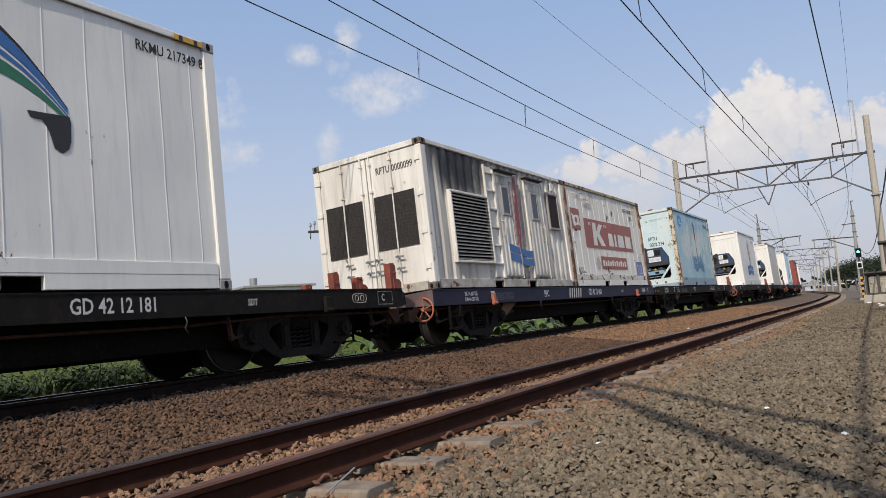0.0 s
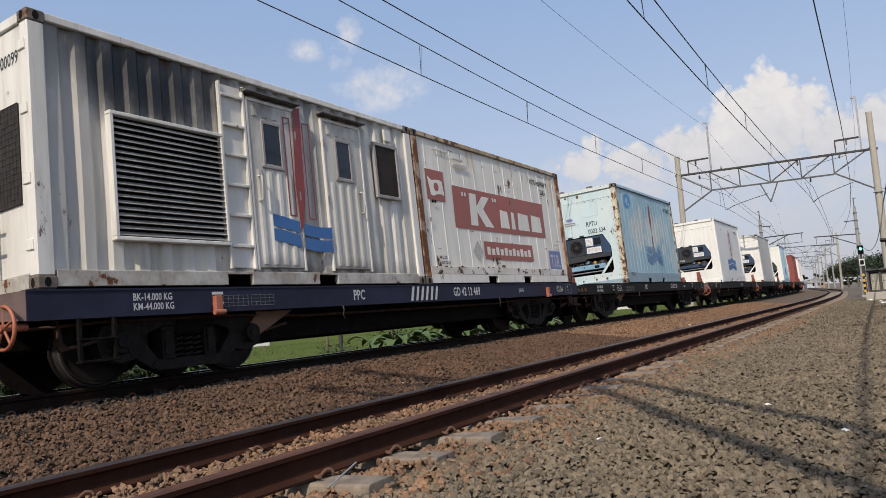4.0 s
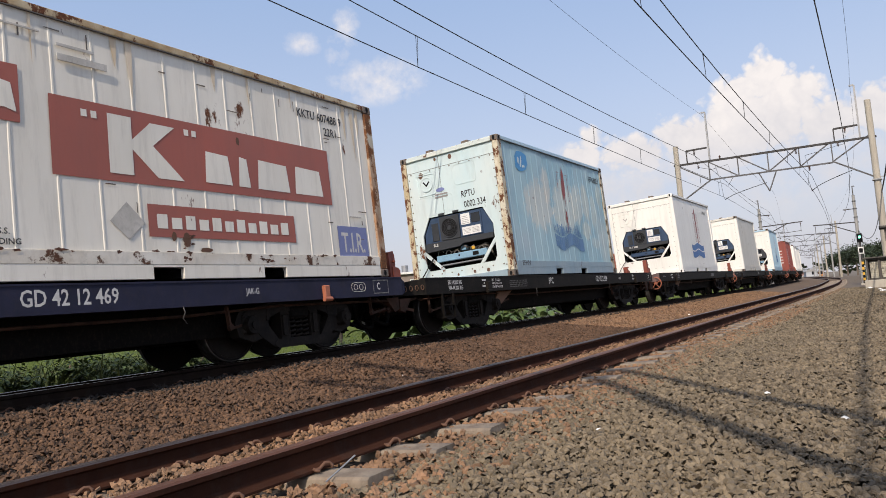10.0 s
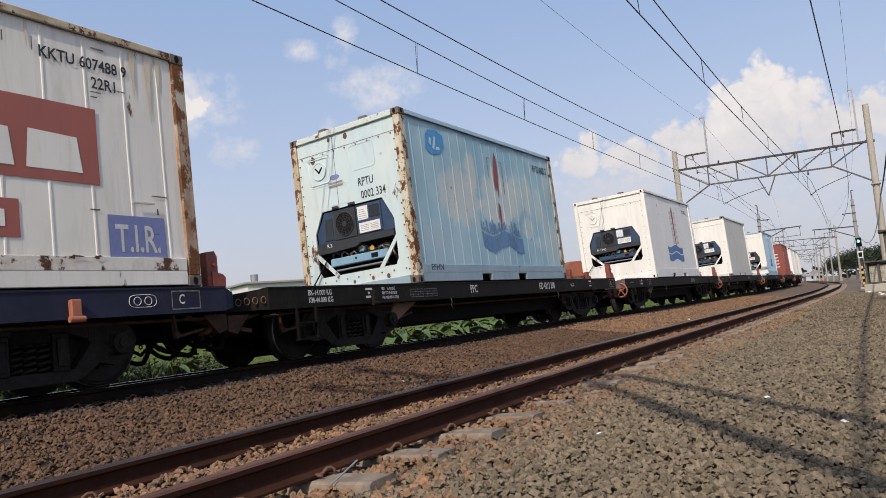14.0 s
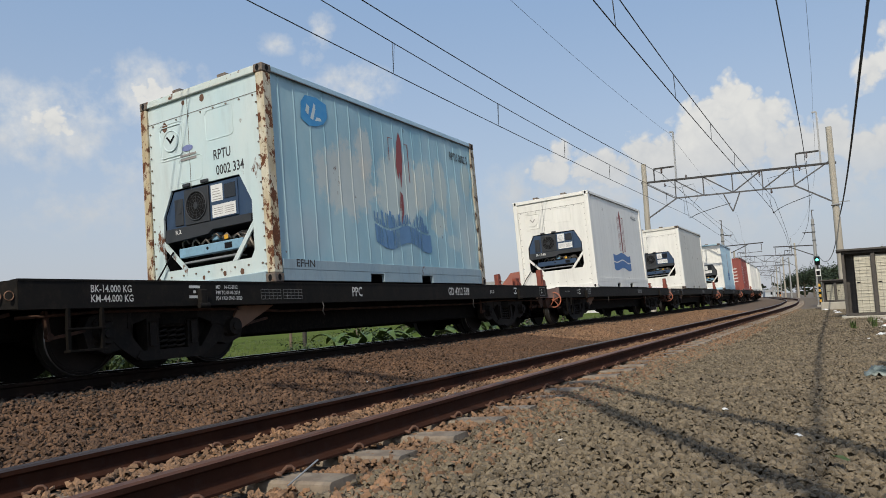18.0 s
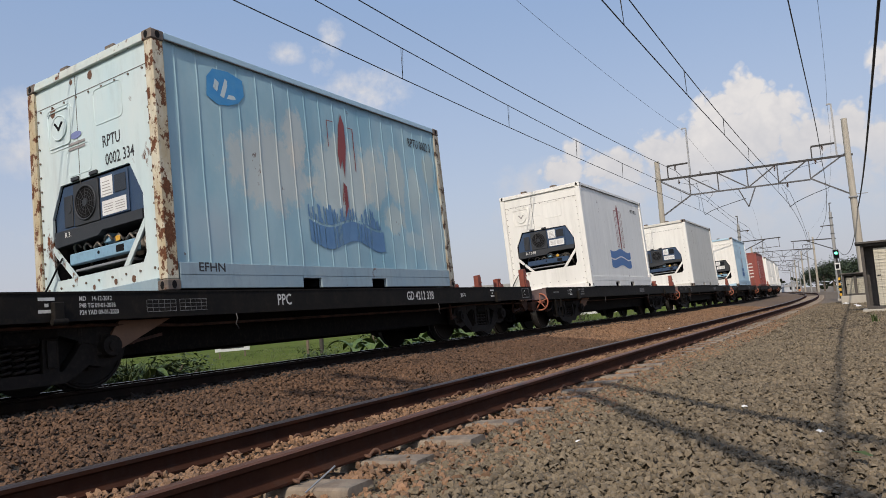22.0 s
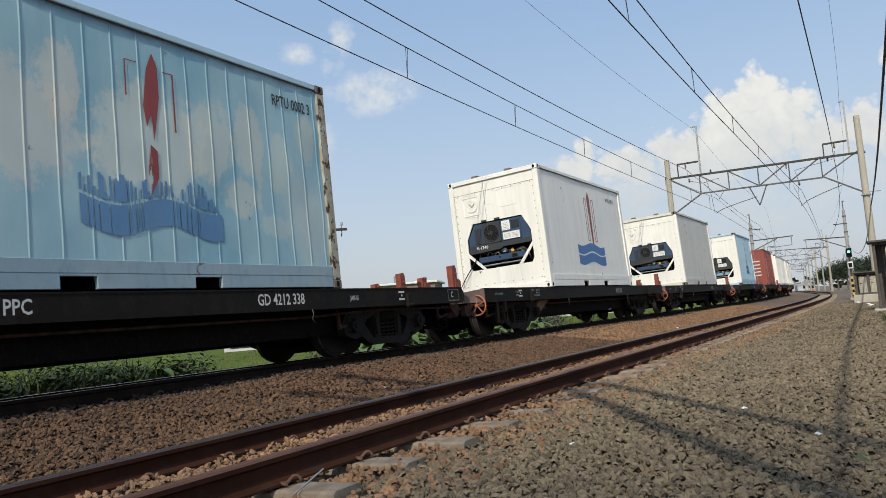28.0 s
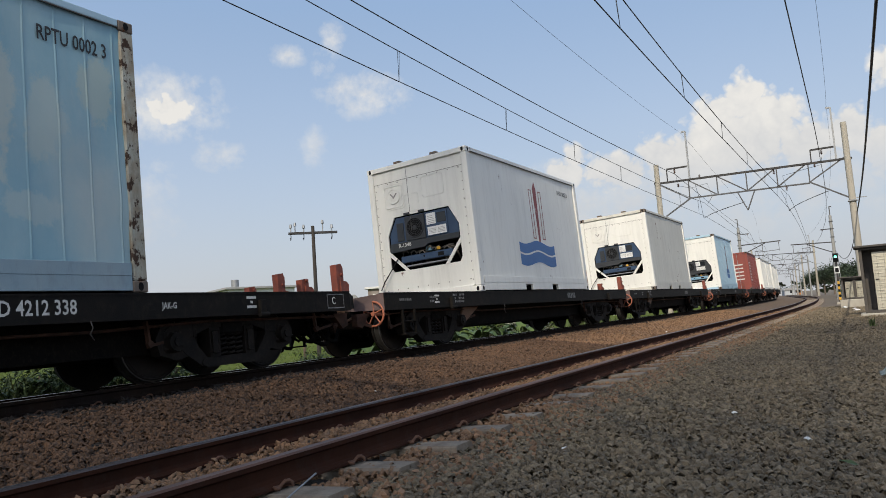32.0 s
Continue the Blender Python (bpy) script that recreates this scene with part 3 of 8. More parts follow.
M["glass_dark"] = mat("dark_window_glass", (0.015, 0.017, 0.02), 0.08, grime=0.05, bump=0.0)
M["galv"] = mat("galvanised_steel", (0.30, 0.31, 0.32), 0.5, 0.5, tint=(0.2, 0.2, 0.2), scale=3, grime=0.25)
M["concrete"] = mat("concrete_pole", (0.40, 0.37, 0.31), 0.9, tint=(0.31, 0.28, 0.23), scale=1.4, amount=0.7, streak=4, grime=0.2, bump=0.2)
M["wire"] = mat("dark_overhead_wire", (0.03, 0.03, 0.03), 0.6, 0.3, grime=0.1, bump=0.0)
M["insul"] = mat("brown_porcelain", (0.10, 0.05, 0.035), 0.25, grime=0.1)
M["timber"] = mat("grey_weathered_timber", (0.16, 0.12, 0.085), 0.9, streak=6, grime=0.3)

# ---------------------------------------------------------------- ground
rng = np.random.default_rng(7)


def sheet(name, s_list, r_list, zf, mats, label, category, pick=None):
    """A strip along the line: rows of s, columns of metres to the right."""
    vs, fs, mi = [], [], []
    for s in s_list:
        for r in r_list:
            x, y, _ = line(s, r)
            vs.append((float(x), float(y), float(zf(r, s))))
    n = len(r_list)
    for i in range(len(s_list) - 1):
        for j in range(n - 1):
            fs.append((i * n + j, (i + 1) * n + j, (i + 1) * n + j + 1, i * n + j + 1)[::-1])
            mi.append(pick((r_list[j] + r_list[j + 1]) / 2, s_list[i]) if pick else 0)
    me = bpy.data.meshes.new(name)
    me.from_pydata(vs, [], fs)
    for q in mats:
        me.materials.append(q)
    me.polygons.foreach_set("material_index", mi)
    me.polygons.foreach_set("use_smooth", [True] * len(fs))
    ob = new(name, me)
    return tagged(ob, label, category, kind="structure")


def bumpy(r, s):
    return ground_z(r, s) + 0.022 * noise.noise((r * 1.3, s * 1.3, 0.0)) + 0.03 * noise.noise((r * 0.35, s * 0.35, 4.0))


s_bed = [-60, -40, -25, -15] + [-10 + 0.35 * i for i in range(130)] + [36 + 2 * i for i in range(60)] + [160, 200, 260, 330, 400]
r_bed = [-5.2, -4.2, -3.4, -2.7, -2.1, -1.5, -0.8, 0, 0.8, 1.45, 1.9, 2.3, 2.7, 2.95, 3.6, 3.72, 4.25, 4.78, 4.9, 5.3, 5.6, 6.0, 6.4, 6.8, 7.2, 7.6, 8.2, 9.0]
# gap-dark sheet among the near stones, plain stone brown beyond them
sheet("ballast_bed", s_bed, r_bed, bumpy, [M["bed"], M["far_bed"], M["far_verge"]], "brown crushed-stone bed under both tracks, painted dark as gap shade nearby", "ballast", lambda r, s: 0 if -16 < s < 30 else 1 if r < 5.2 else 2)

# one wide sheet of field and verge that reaches the horizon
gk = Kit()
far_r = [-3000, -900, -300, -120, -60, -40, -25, -15, -9, -5.0, 8.6, 11, 16, 30, 80, 300, 3000]
far_s = [-55, -35, -20, -10, 0, 10, 20, 30, 45, 60, 80, 110, 150, 200, 260, 330, 410]
vs, fs, mi = [], [], []


def land(r, s):
    if r <= -5:
        return -0.47 + 0.10 * noise.noise((r * 0.08, s * 0.08, 1.0)) - 0.0003 * abs(r) + GRAD * s * 0.3
    return float(ground_z(r, s)) - 0.03


far = [-2500] + far_s + [700, 1500, 4000]
for s in far:
    for r in far_r:
        sc = min(max(s, -55), 410)
        x, y, t = line(sc, r if abs(r) <= 300 else math.copysign(300, r))
        x, y = float(x), float(y)
        if abs(r) > 300:
            x += math.sin(1.15) * (r - math.copysign(300, r))
            y -= math.cos(1.15) * (r - math.copysign(300, r))
        x += math.cos(1.15) * (s - sc)
        y += math.sin(1.15) * (s - sc)
        vs.append((x, y, land(r, sc) if abs(r) < 400 else -1.0))
n = len(far_r)
for i in range(len(far) - 1):
    for j in range(n - 1):
        fs.append((i * n + j, i * n + j + 1, (i + 1) * n + j + 1, (i + 1) * n + j))
        rm = (far_r[j] + far_r[j + 1]) / 2
        mi.append(0 if rm < -5 else 1)
me = bpy.data.meshes.new("ground")
me.from_pydata(vs, [], fs)
me.materials.append(M["field"])
me.materials.append(M["soil"])
me.polygons.foreach_set("material_index", mi)
tagged(new("ground", me), "green field on one side, bare brown verge on the other", "ground", kind="structure")

# loose stones
# a broken chip: wide five-sided foot, smaller turned top, open below
CHIP_V = np.array([(math.cos(a * 1.2566), math.sin(a * 1.2566), -0.35) for a in range(5)] + [(0.66 * math.cos(a * 1.2566 + 0.63), 0.66 * math.sin(a * 1.2566 + 0.63), 0.75) for a in range(5)])
CHIP_F = np.array([(a, (a + 1) % 5, 5 + a) for a in range(5)] + [((a + 1) % 5, 5 + (a + 1) % 5, 5 + a) for a in range(5)] + [(5, 6, 7), (5, 7, 8), (5, 8, 9)])
OCT_V = np.array([(1, 0, 0), (-1, 0, 0), (0, 1, 0), (0, -1, 0), (0, 0, 1), (0, 0, -1)], float)
OCT_F = np.array([(0, 2, 4), (2, 1, 4), (1, 3, 4), (3, 0, 4), (2, 0, 5), (1, 2, 5), (3, 1, 5), (0, 3, 5)])


def stones(name, count, s0, s1, r0, r1, size, base_v, base_f, mat_, label, dense=1.0):
    s = s0 + (s1 - s0) * rng.random(count) ** dense
    r = r0 + (r1 - r0) * rng.random(count)
    # keep the rails and sleeper tops clear
    keep = np.ones(count, bool)
    for c in (0.0, TRACK_D):
        for g in (-0.567, 0.567):
            keep &= np.abs(r - c - g) > 0.085
    ph = np.abs((s - 0.1 + 0.3) % 0.6 - 0.3)
    for c in (0.0, TRACK_D):
        keep &= ~((ph < 0.125) & (np.abs(r - c) < 1.10) & (np.abs(r - c) > 0.70) & (rng.random(count) < 0.72))
    s, r = s[keep], r[keep]
    n = len(s)
    x, y, t = line(s, r)
    z = np.array([bumpy(a, b) for a, b in zip(r.tolist(), s.tolist())])
    sz = size * (0.55 + 0.75 * rng.random(n))
    v = base_v[None] + 0.62 * (rng.random((n, len(base_v), 3)) - 0.5)
    v = v * (np.array([1.14, 0.80, 0.70])[None, None] * (0.8 + 0.4 * rng.random((n, 1, 3)))) * sz[:, None, None] * 0.5
    a, b = rng.random(n) * 6.283, (rng.random(n) - 0.5) * 2.1
    ca, sa, cb, sb = np.cos(a)[:, None], np.sin(a)[:, None], np.cos(b)[:, None], np.sin(b)[:, None]
    vx, vz = v[:, :, 0] * cb + v[:, :, 2] * sb, v[:, :, 2] * cb - v[:, :, 0] * sb
    vx, vy = vx * ca - v[:, :, 1] * sa, vx * sa + v[:, :, 1] * ca
    w = np.stack([vx + x[:, None], vy + y[:, None], vz + (z + sz * 0.06 + 0.034 * rng.random(n) ** 1.6)[:, None]], -1)
    k, fn = len(base_v), len(base_f)
    faces = (base_f[None] + (np.arange(n) * k)[:, None, None]).reshape(-1)
    me = bpy.data.meshes.new(name)
    me.vertices.add(n * k)
    me.vertices.foreach_set("co", w.reshape(-1))
    me.loops.add(len(faces))
    me.loops.foreach_set("vertex_index", faces.astype(np.int32))
    me.polygons.add(n * fn)
    me.polygons.foreach_set("loop_start", np.arange(0, n * fn * 3, 3, dtype=np.int32))
    me.polygons.foreach_set("use_smooth", np.zeros(n * fn, bool))
    me.update(calc_edges=True)
    me.materials.append(mat_)
    return tagged(new(name, me), label, "gravel", kind="stuff")


stones("track_gravel", 42000, -3.7, 9.0, 0.95, 3.75, 0.039, CHIP_V, CHIP_F, M["ballast_dark"], "dull rust-brown crushed stones between the two tracks")
stones("track_gravel", 23000, -4.0, 9.0, 3.55, 5.5, 0.039, CHIP_V, CHIP_F, M["ballast_rust"], "rust-brown crushed stones between the near rails")
stones("track_gravel", 26000, 9.0, 34.0, 0.95, 3.75, 0.050, OCT_V, OCT_F, M["ballast_rust"], "rust-brown crushed stones along the tracks", 1.3)
stones("track_gravel", 15000, 9.0, 34.0, 3.55, 5.5, 0.050, OCT_V, OCT_F, M["ballast_rust"], "rust-brown crushed stones further along the near track", 1.3)
stones("verge_gravel", 80000, -3.4, 7.2, 5.2, 8.5, 0.036, CHIP_V, CHIP_F, M["ballast"], "grey-brown crushed stones beside the track")
stones("verge_gravel", 34000, 7.2, 34.0, 5.2, 9.0, 0.047, OCT_V, OCT_F, M["ballast"], "grey-brown crushed stones further along the verge", 1.3)
stones("track_gravel", 8000, -16.0, -3.6, 0.95, 5.5, 0.060, OCT_V, OCT_F, M["ballast_dark"], "rust-brown crushed stones behind along the tracks")
# near-black stones between and just outside the far rails
stones("track_gravel", 18000, -14.0, 34.0, -2.6, 0.95, 0.065, OCT_V, OCT_F, M["ballast_black"], "near-black stones of the far track")
stones("track_gravel", 9000, -6.0, 24.0, 0.70, 1.42, 0.050, CHIP_V, CHIP_F, M["ballast_black"], "near-black stones along the far rail")
stones("verge_gravel", 8000, -16.0, -3.3, 5.2, 9.0, 0.060, OCT_V, OCT_F, M["ballast"], "grey-brown crushed stones of the verge")
stones("verge_gravel", 10000, -4.0, 30.0, 8.5, 12.5, 0.070, OCT_V, OCT_F, M["ballast"], "scattered stones on the outer verge")
stones("shoulder_gravel", 6000, -4.5, 14.0, 4.95, 5.75, 0.046, CHIP_V, CHIP_F, M["ballast_rust"], "larger rust-brown stones along the sleeper ends")

# ---------------------------------------------------------------- tracks
RAIL_PROFILE = [(-0.063, 0.0), (0.063, 0.0), (0.063, 0.012), (0.020, 0.026), (0.009, 0.045), (0.009, 0.100), (0.034, 0.114), (0.034, 0.136), (0.026, 0.146),
                (-0.026, 0.146), (-0.034, 0.136), (-0.034, 0.114), (-0.009, 0.100), (-0.009, 0.045), (-0.020, 0.026), (-0.063, 0.012)]


def rail_mesh(right, top, mats, crown):
    ss = [-50, -30, -20] + [-14 + 1.0 * i for i in range(70)] + [56 + 3 * i for i in range(70)]
    vs, fs, mi, sm = [], [], [], []
    n = len(RAIL_PROFILE)
    for s in ss:
        x, y, t = line(s, right)
        for a, h in RAIL_PROFILE:
            vs.append((float(x + math.sin(t) * a), float(y - math.cos(t) * a), top - 0.146 + h + GRAD * s))
    for i in range(len(ss) - 1):
        for j in range(n):
            fs.append((i * n + j, i * n + (j + 1) % n, (i + 1) * n + (j + 1) % n, (i + 1) * n + j))
            mi.append(1 if j in crown else 0)
            sm.append(False)
    me = bpy.data.meshes.new("rail")
    me.from_pydata(vs, [], fs)
    for q in mats:
        me.materials.append(q)
    me.polygons.foreach_set("material_index", mi)
    return me


sk = Kit()
sk.prism([(-0.12, -0.10), (0.12, -0.10), (0.10, 0.0), (0.085, 0.012), (-0.085, 0.012), (-0.10, 0.0)], "y", -1.0, 1.0)
sleeper_mesh = sk.mesh("sleeper", M["sleeper"])
ck = Kit()
loop = [(-0.060, 0.020, 0.000), (-0.062, 0.016, 0.022), (-0.045, 0.010, 0.040), (-0.018, 0.004, 0.044), (0.004, 0.0, 0.030), (0.016, -0.006, 0.016), (0.036, -0.014, 0.014), (0.058, -0.012, 0.020), (0.064, 0.004, 0.016), (0.050, 0.022, 0.010)]
ck.tube([(q[0] * 0.85, q[1], q[2] * 0.8) for q in loop], 0.009, 6)
clip_mesh = ck.mesh("rail_clip", M["clip"])


def railway(name, right, top, side_tone, tone, label, inner=None):
    tk = thing(name, label, "railway track", kind="structure")
    for side in (-0.567, 0.567):
        part("rail", rail_mesh(right + side, top - math.sin(CANT) * side * -1.0, [side_tone, tone if side > 0 else inner or tone], (7, 8, 9) if inner else (8,)), None, tk, "rusty steel rail")
    return tk


track_near = railway("railway_track", TRACK_D, RAIL1_Z, M["rail"], M["rail_top"], "rust-brown empty railway track on concrete sleepers", M["rail_dull"])
track_far = railway("railway_track", 0.0, RAIL2_Z, M["rail_shaded"], M["rail_bright"], "dark railway track on which the freight train rolls")

# ---------------------------------------------------------------- the freight train
BOX_L, BOX_W = 6.058, 2.438
DECK = 0.918
WAGON_L = 12.55
B1, B2 = 1.8, 10.75           # bogie centres from the wagon's front
WHEEL_R = 0.40
# where the train stands along the line, every half second
TRAVEL = [20.841, 19.942, 19.071, 18.227, 17.412, 16.621, 15.858, 15.123, 14.417, 13.734, 13.072, 12.429, 11.802, 11.198, 10.608, 10.032, 9.470, 8.922, 8.390, 7.882,
          7.391, 6.915, 6.454, 6.010, 5.581, 5.166, 4.767, 4.382, 4.012, 3.655, 3.312, 2.983, 2.666, 2.362, 2.070, 1.789, 1.520, 1.262, 1.014, 0.777,
          0.548, 0.326, 0.110, -0.103, -0.316, -0.531, -0.753, -0.983, -1.224, -1.477, -1.742, -2.020, -2.308, -2.607, -2.915, -3.232, -3.558, -3.892, -4.235, -4.586,
          -4.948, -5.319, -5.700, -6.092, -6.494]
CARRIED = []                  # thing, wagon front, place on the wagon
WHEELS = []                   # wheelset, place in its bogie
TILT = Matrix.Rotation(-CANT, 4, "X")


def rail_pose(s_front, local=Matrix()):
    """Pose of a wagon whose front stands at s_front, or of a load on it."""
    xa, ya, _ = line(s_front + B1)
    xb, yb, _ = line(s_front + B2)
    h = math.atan2(yb - ya, xb - xa)
    z = RAIL2_Z + GRAD * (s_front + B1)
    m = Matrix.Translation((float(xa), float(ya), z)) @ Matrix.Rotation(h, 4, "Z") @ TILT @ Matrix.Translation((-B1, 0, 0))
    return m @ local


def box_lo(x0, x1, y0, y1, z0, z1):
    return (x0, y0, z0), (x1, y1, z1)


FRONTS = [-29.62, -16.2, -3.0, 10.4, 23.4, 36.8, 50.2, 63.6, 77.0]


M["gen_sill"] = mat("grimy_white_bottom_rail", (0.50, 0.48, 0.43), 0.6, tint=(0.30, 0.26, 0.21), scale=2.5, amount=0.9, grime=0.5, rust=0.30, rust_scale=5, bump=0.2)
M["slat"] = mat("dull_grey_louvre_slat", (0.36, 0.35, 0.32), 0.6, tint=(0.22, 0.21, 0.19), scale=2, amount=0.8, streak=3, grime=0.4)
M["gear"] = mat("dusty_bogie_casting", (0.012, 0.0105, 0.0095), 0.7, tint=(0.022, 0.017, 0.014), scale=5, amount=0.7, grime=0.4, bump=0.3, grime_colour=(0.06, 0.045, 0.033), spec=0.12)
M["rust_gear"] = mat("rust_brown_draw_gear", (0.085, 0.042, 0.028), 0.75, tint=(0.035, 0.022, 0.017), scale=7, amount=0.9, grime=0.4, bump=0.3, spec=0.12)
M["rust_end"] = mat("rusty_headstock_steel", (0.15, 0.098, 0.088), 0.7, tint=(0.08, 0.052, 0.046), scale=4, amount=0.8, grime=0.35)
M["brown_dirty"] = mat("dust_brown_steel", (0.20, 0.105, 0.06), 0.75, tint=(0.12, 0.07, 0.045), scale=5, grime=0.3)
M["grey_dark"] = mat("worn_grey_steel", (0.07, 0.065, 0.062), 0.55, 0.3, tint=(0.04, 0.034, 0.03), grime=0.4)


def bar(k, a, b, w, mi=0):
    """An angle bar between two places, drawn as a slim box."""
    a, b = Vector(a), Vector(b)
    d = b - a
    m = Matrix.Translation(a) @ d.to_track_quat("X", "Z").to_matrix().to_4x4()
    return k.box((0, -w / 2, -w / 2), (d.length, w / 2, w / 2), 0, mi, m)


# ---- running gear, built once
def bogie_side_kit(y):
    """A cast side frame: arched top member, tie below, columns round the spring window, axle boxes."""
    k = Kit()
    s = 1 if y > 0 else -1
    lo, hi = y - 0.085, y + 0.085
    k.prism([(-0.95, 0.44), (-0.94, 0.53), (-0.82, 0.60), (-0.30, 0.675), (0.30, 0.675), (0.82, 0.60), (0.94, 0.53), (0.95, 0.44), (0.72, 0.42), (0.56, 0.46), (0.34, 0.535), (-0.34, 0.535), (-0.56, 0.46), (-0.72, 0.42)], "y", lo, hi)
    k.prism([(-0.40, 0.09), (0.40, 0.09), (0.47, 0.14), (0.42, 0.20), (-0.42, 0.20), (-0.47, 0.14)], "y", lo, hi)
    for e in (-1, 1):
        k.prism([(e * 0.19, 0.19), (e * 0.34, 0.19), (e * 0.34, 0.55), (e * 0.19, 0.55)], "y", lo, hi)
        k.prism([(e * 0.30, 0.10), (e * 0.46, 0.11), (e * 0.66, 0.25), (e * 0.82, 0.42), (e * 0.74, 0.52), (e * 0.60, 0.50), (e * 0.50, 0.34)], "y", lo + 0.012, hi - 0.012)
        k.box((e * 0.56 - 0.17, y - s * 0.085 - 0.03, 0.18), (e * 0.56 + 0.17, y - s * 0.085 + 0.03, 0.58), 0.02)
        k.box((e * 0.84 - 0.115, y - 0.10, 0.29), (e * 0.84 + 0.115, y + 0.10, 0.54), 0.03)
        k.prism([(e * 0.60, 0.24), (e * 0.80, 0.20), (e * 1.00, 0.27), (e * 1.05, 0.44), (e * 0.98, 0.57), (e * 0.80, 0.61), (e * 0.58, 0.60)], "y", lo + 0.02, hi - 0.004)
        k.cyl((e * 0.84, y, 0.40), (e * 0.84, y + s * 0.16, 0.40), 0.125, 0.10, n=16)
        for q in range(4):
            a = q * math.pi / 2 + 0.78
            k.disc((e * 0.84 + 0.08 * math.cos(a), y + s * 0.14, 0.40 + 0.08 * math.sin(a)), "y", 0.016, s * 0.02, 6)
        k.box((e * 0.27 - 0.05, y + s * 0.06, 0.24), (e * 0.27 + 0.05, y + s * 0.10, 0.50), 0.012)
        k.disc((e * 0.84, y + s * 0.16, 0.40), "y", 0.05, s * 0.02, 8)
        k.box((e * 0.55 - 0.02, y + s * 0.08 - 0.012, 0.44), (e * 0.55 + 0.02, y + s * 0.08 + 0.012, 0.60), 0.004)
    return k


def spring_kit(x, y):
    k = Kit()
    pts = [(x + 0.055 * math.cos(a * 0.85), y + 0.055 * math.sin(a * 0.85), 0.19 + 0.0075 * a) for a in range(38)]
    return k.tube(pts, 0.016, 6)


def wheelset_kit():
    k = Kit()
    prof = [(0.0, 0.03), (0.10, 0.03), (0.10, 0.10), (0.135, 0.10), (0.16, 0.055), (0.32, 0.04), (0.33, 0.0), (WHEEL_R, 0.0)]
    for s in (-1, 1):
        y0 = s * 0.50
        k.cyl((0, y0, 0), (0, y0 + s * 0.035, 0), WHEEL_R + 0.028, n=32)
        k.cyl((0, y0 + s * 0.035, 0), (0, y0 + s * 0.13, 0), WHEEL_R, n=32, mi=1, caps=False)
        k.cyl((0, y0 + s * 0.13, 0), (0, y0 + s * 0.136, 0), WHEEL_R, WHEEL_R - 0.010, n=32, mi=1, caps=False)
        k.cyl((0, y0 + s * 0.13, 0), (0, y0 + s * 0.136, 0), WHEEL_R - 0.012, WHEEL_R - 0.0105, n=32, mi=0)
        k.torus((0, y0 + s * 0.13, 0), "y", WHEEL_R - 0.03, 0.02, 32, 6)
        k.torus((0, y0 + s * 0.128, 0), "y", WHEEL_R - 0.055, 0.012, 32, 6)
        k.cyl((0, y0 + s * 0.11, 0), (0, y0 + s * 0.19, 0), 0.12, 0.09, n=16)
        for a in range(4):
            u = a * math.pi / 2 + 0.4
            k.disc((0.2 * math.cos(u), y0 + s * 0.132, 0.2 * math.sin(u)), "y", 0.028, s * 0.006, 10)
    k.cyl((0, -0.86, 0), (0, 0.86, 0), 0.065, n=12)
    return k


side_mesh = [bogie_side_kit(s * 0.90).mesh("side_frame", M["gear"]) for s in (-1, 1)]
spring_mesh = {(x, s): spring_kit(x, s * 0.92).mesh("spring", M["gear"]) for x in (-0.12, 0.0, 0.12) for s in (-1, 1)}
wheel_mesh = wheelset_kit().mesh("wheelset", [M["wheel"], M["tread"]])
bk = Kit().box((-0.18, -1.0, 0.44), (0.18, 1.0, 0.60), 0.03).box((-0.25, -0.3, 0.5), (0.25, 0.3, 0.62), 0.03)
bk.box((-0.55, -0.60, 0.20), (-0.50, 0.60, 0.30), 0.01).box((0.50, -0.60, 0.20), (0.55, 0.60, 0.30), 0.01)
for s in (-1, 1):
    for e in (-1, 1):
        bk.box((e * 0.42 - 0.04, s * 0.52 - 0.06, 0.22), (e * 0.42 + 0.04, s * 0.52 + 0.06, 0.58), 0.01)
bolster_mesh = bk.mesh("bolster", M["under"])


def bogie(wagon, x, turns):
    b = new("bogie", bolster_mesh)
    b.parent, b.matrix_basis = wagon, Matrix.Translation((x, 0, 0))
    for q in side_mesh:
        part("side_frame", q, None, b)
    for q in spring_mesh.values():
        part("spring", q, None, b, "coil spring")
    for e in (-0.84, 0.84):
        w = part("wheelset", wheel_mesh, None, b, "steel wheelset with polished treads", Matrix.Translation((e, 0, WHEEL_R)))
        if turns:
            WHEELS.append((w, e))


def channel_kit(y, s, x0=0.0, x1=WAGON_L):
    """A side sill: web, flanges and stiffeners; s is its outer side."""
    k = Kit()
    o = [(y + s * 0.012, DECK - 0.276), (y + s * 0.012, DECK - 0.022), (y + s * 0.02, DECK - 0.022), (y + s * 0.02, DECK - 0.003), (y - s * 0.09, DECK - 0.003), (y - s * 0.09, DECK - 0.022),
         (y - s * 0.012, DECK - 0.022), (y - s * 0.012, DECK - 0.258), (y - s * 0.09, DECK - 0.258), (y - s * 0.09, DECK - 0.276)]
    k.prism(o, "x", x0, x1)
    return k


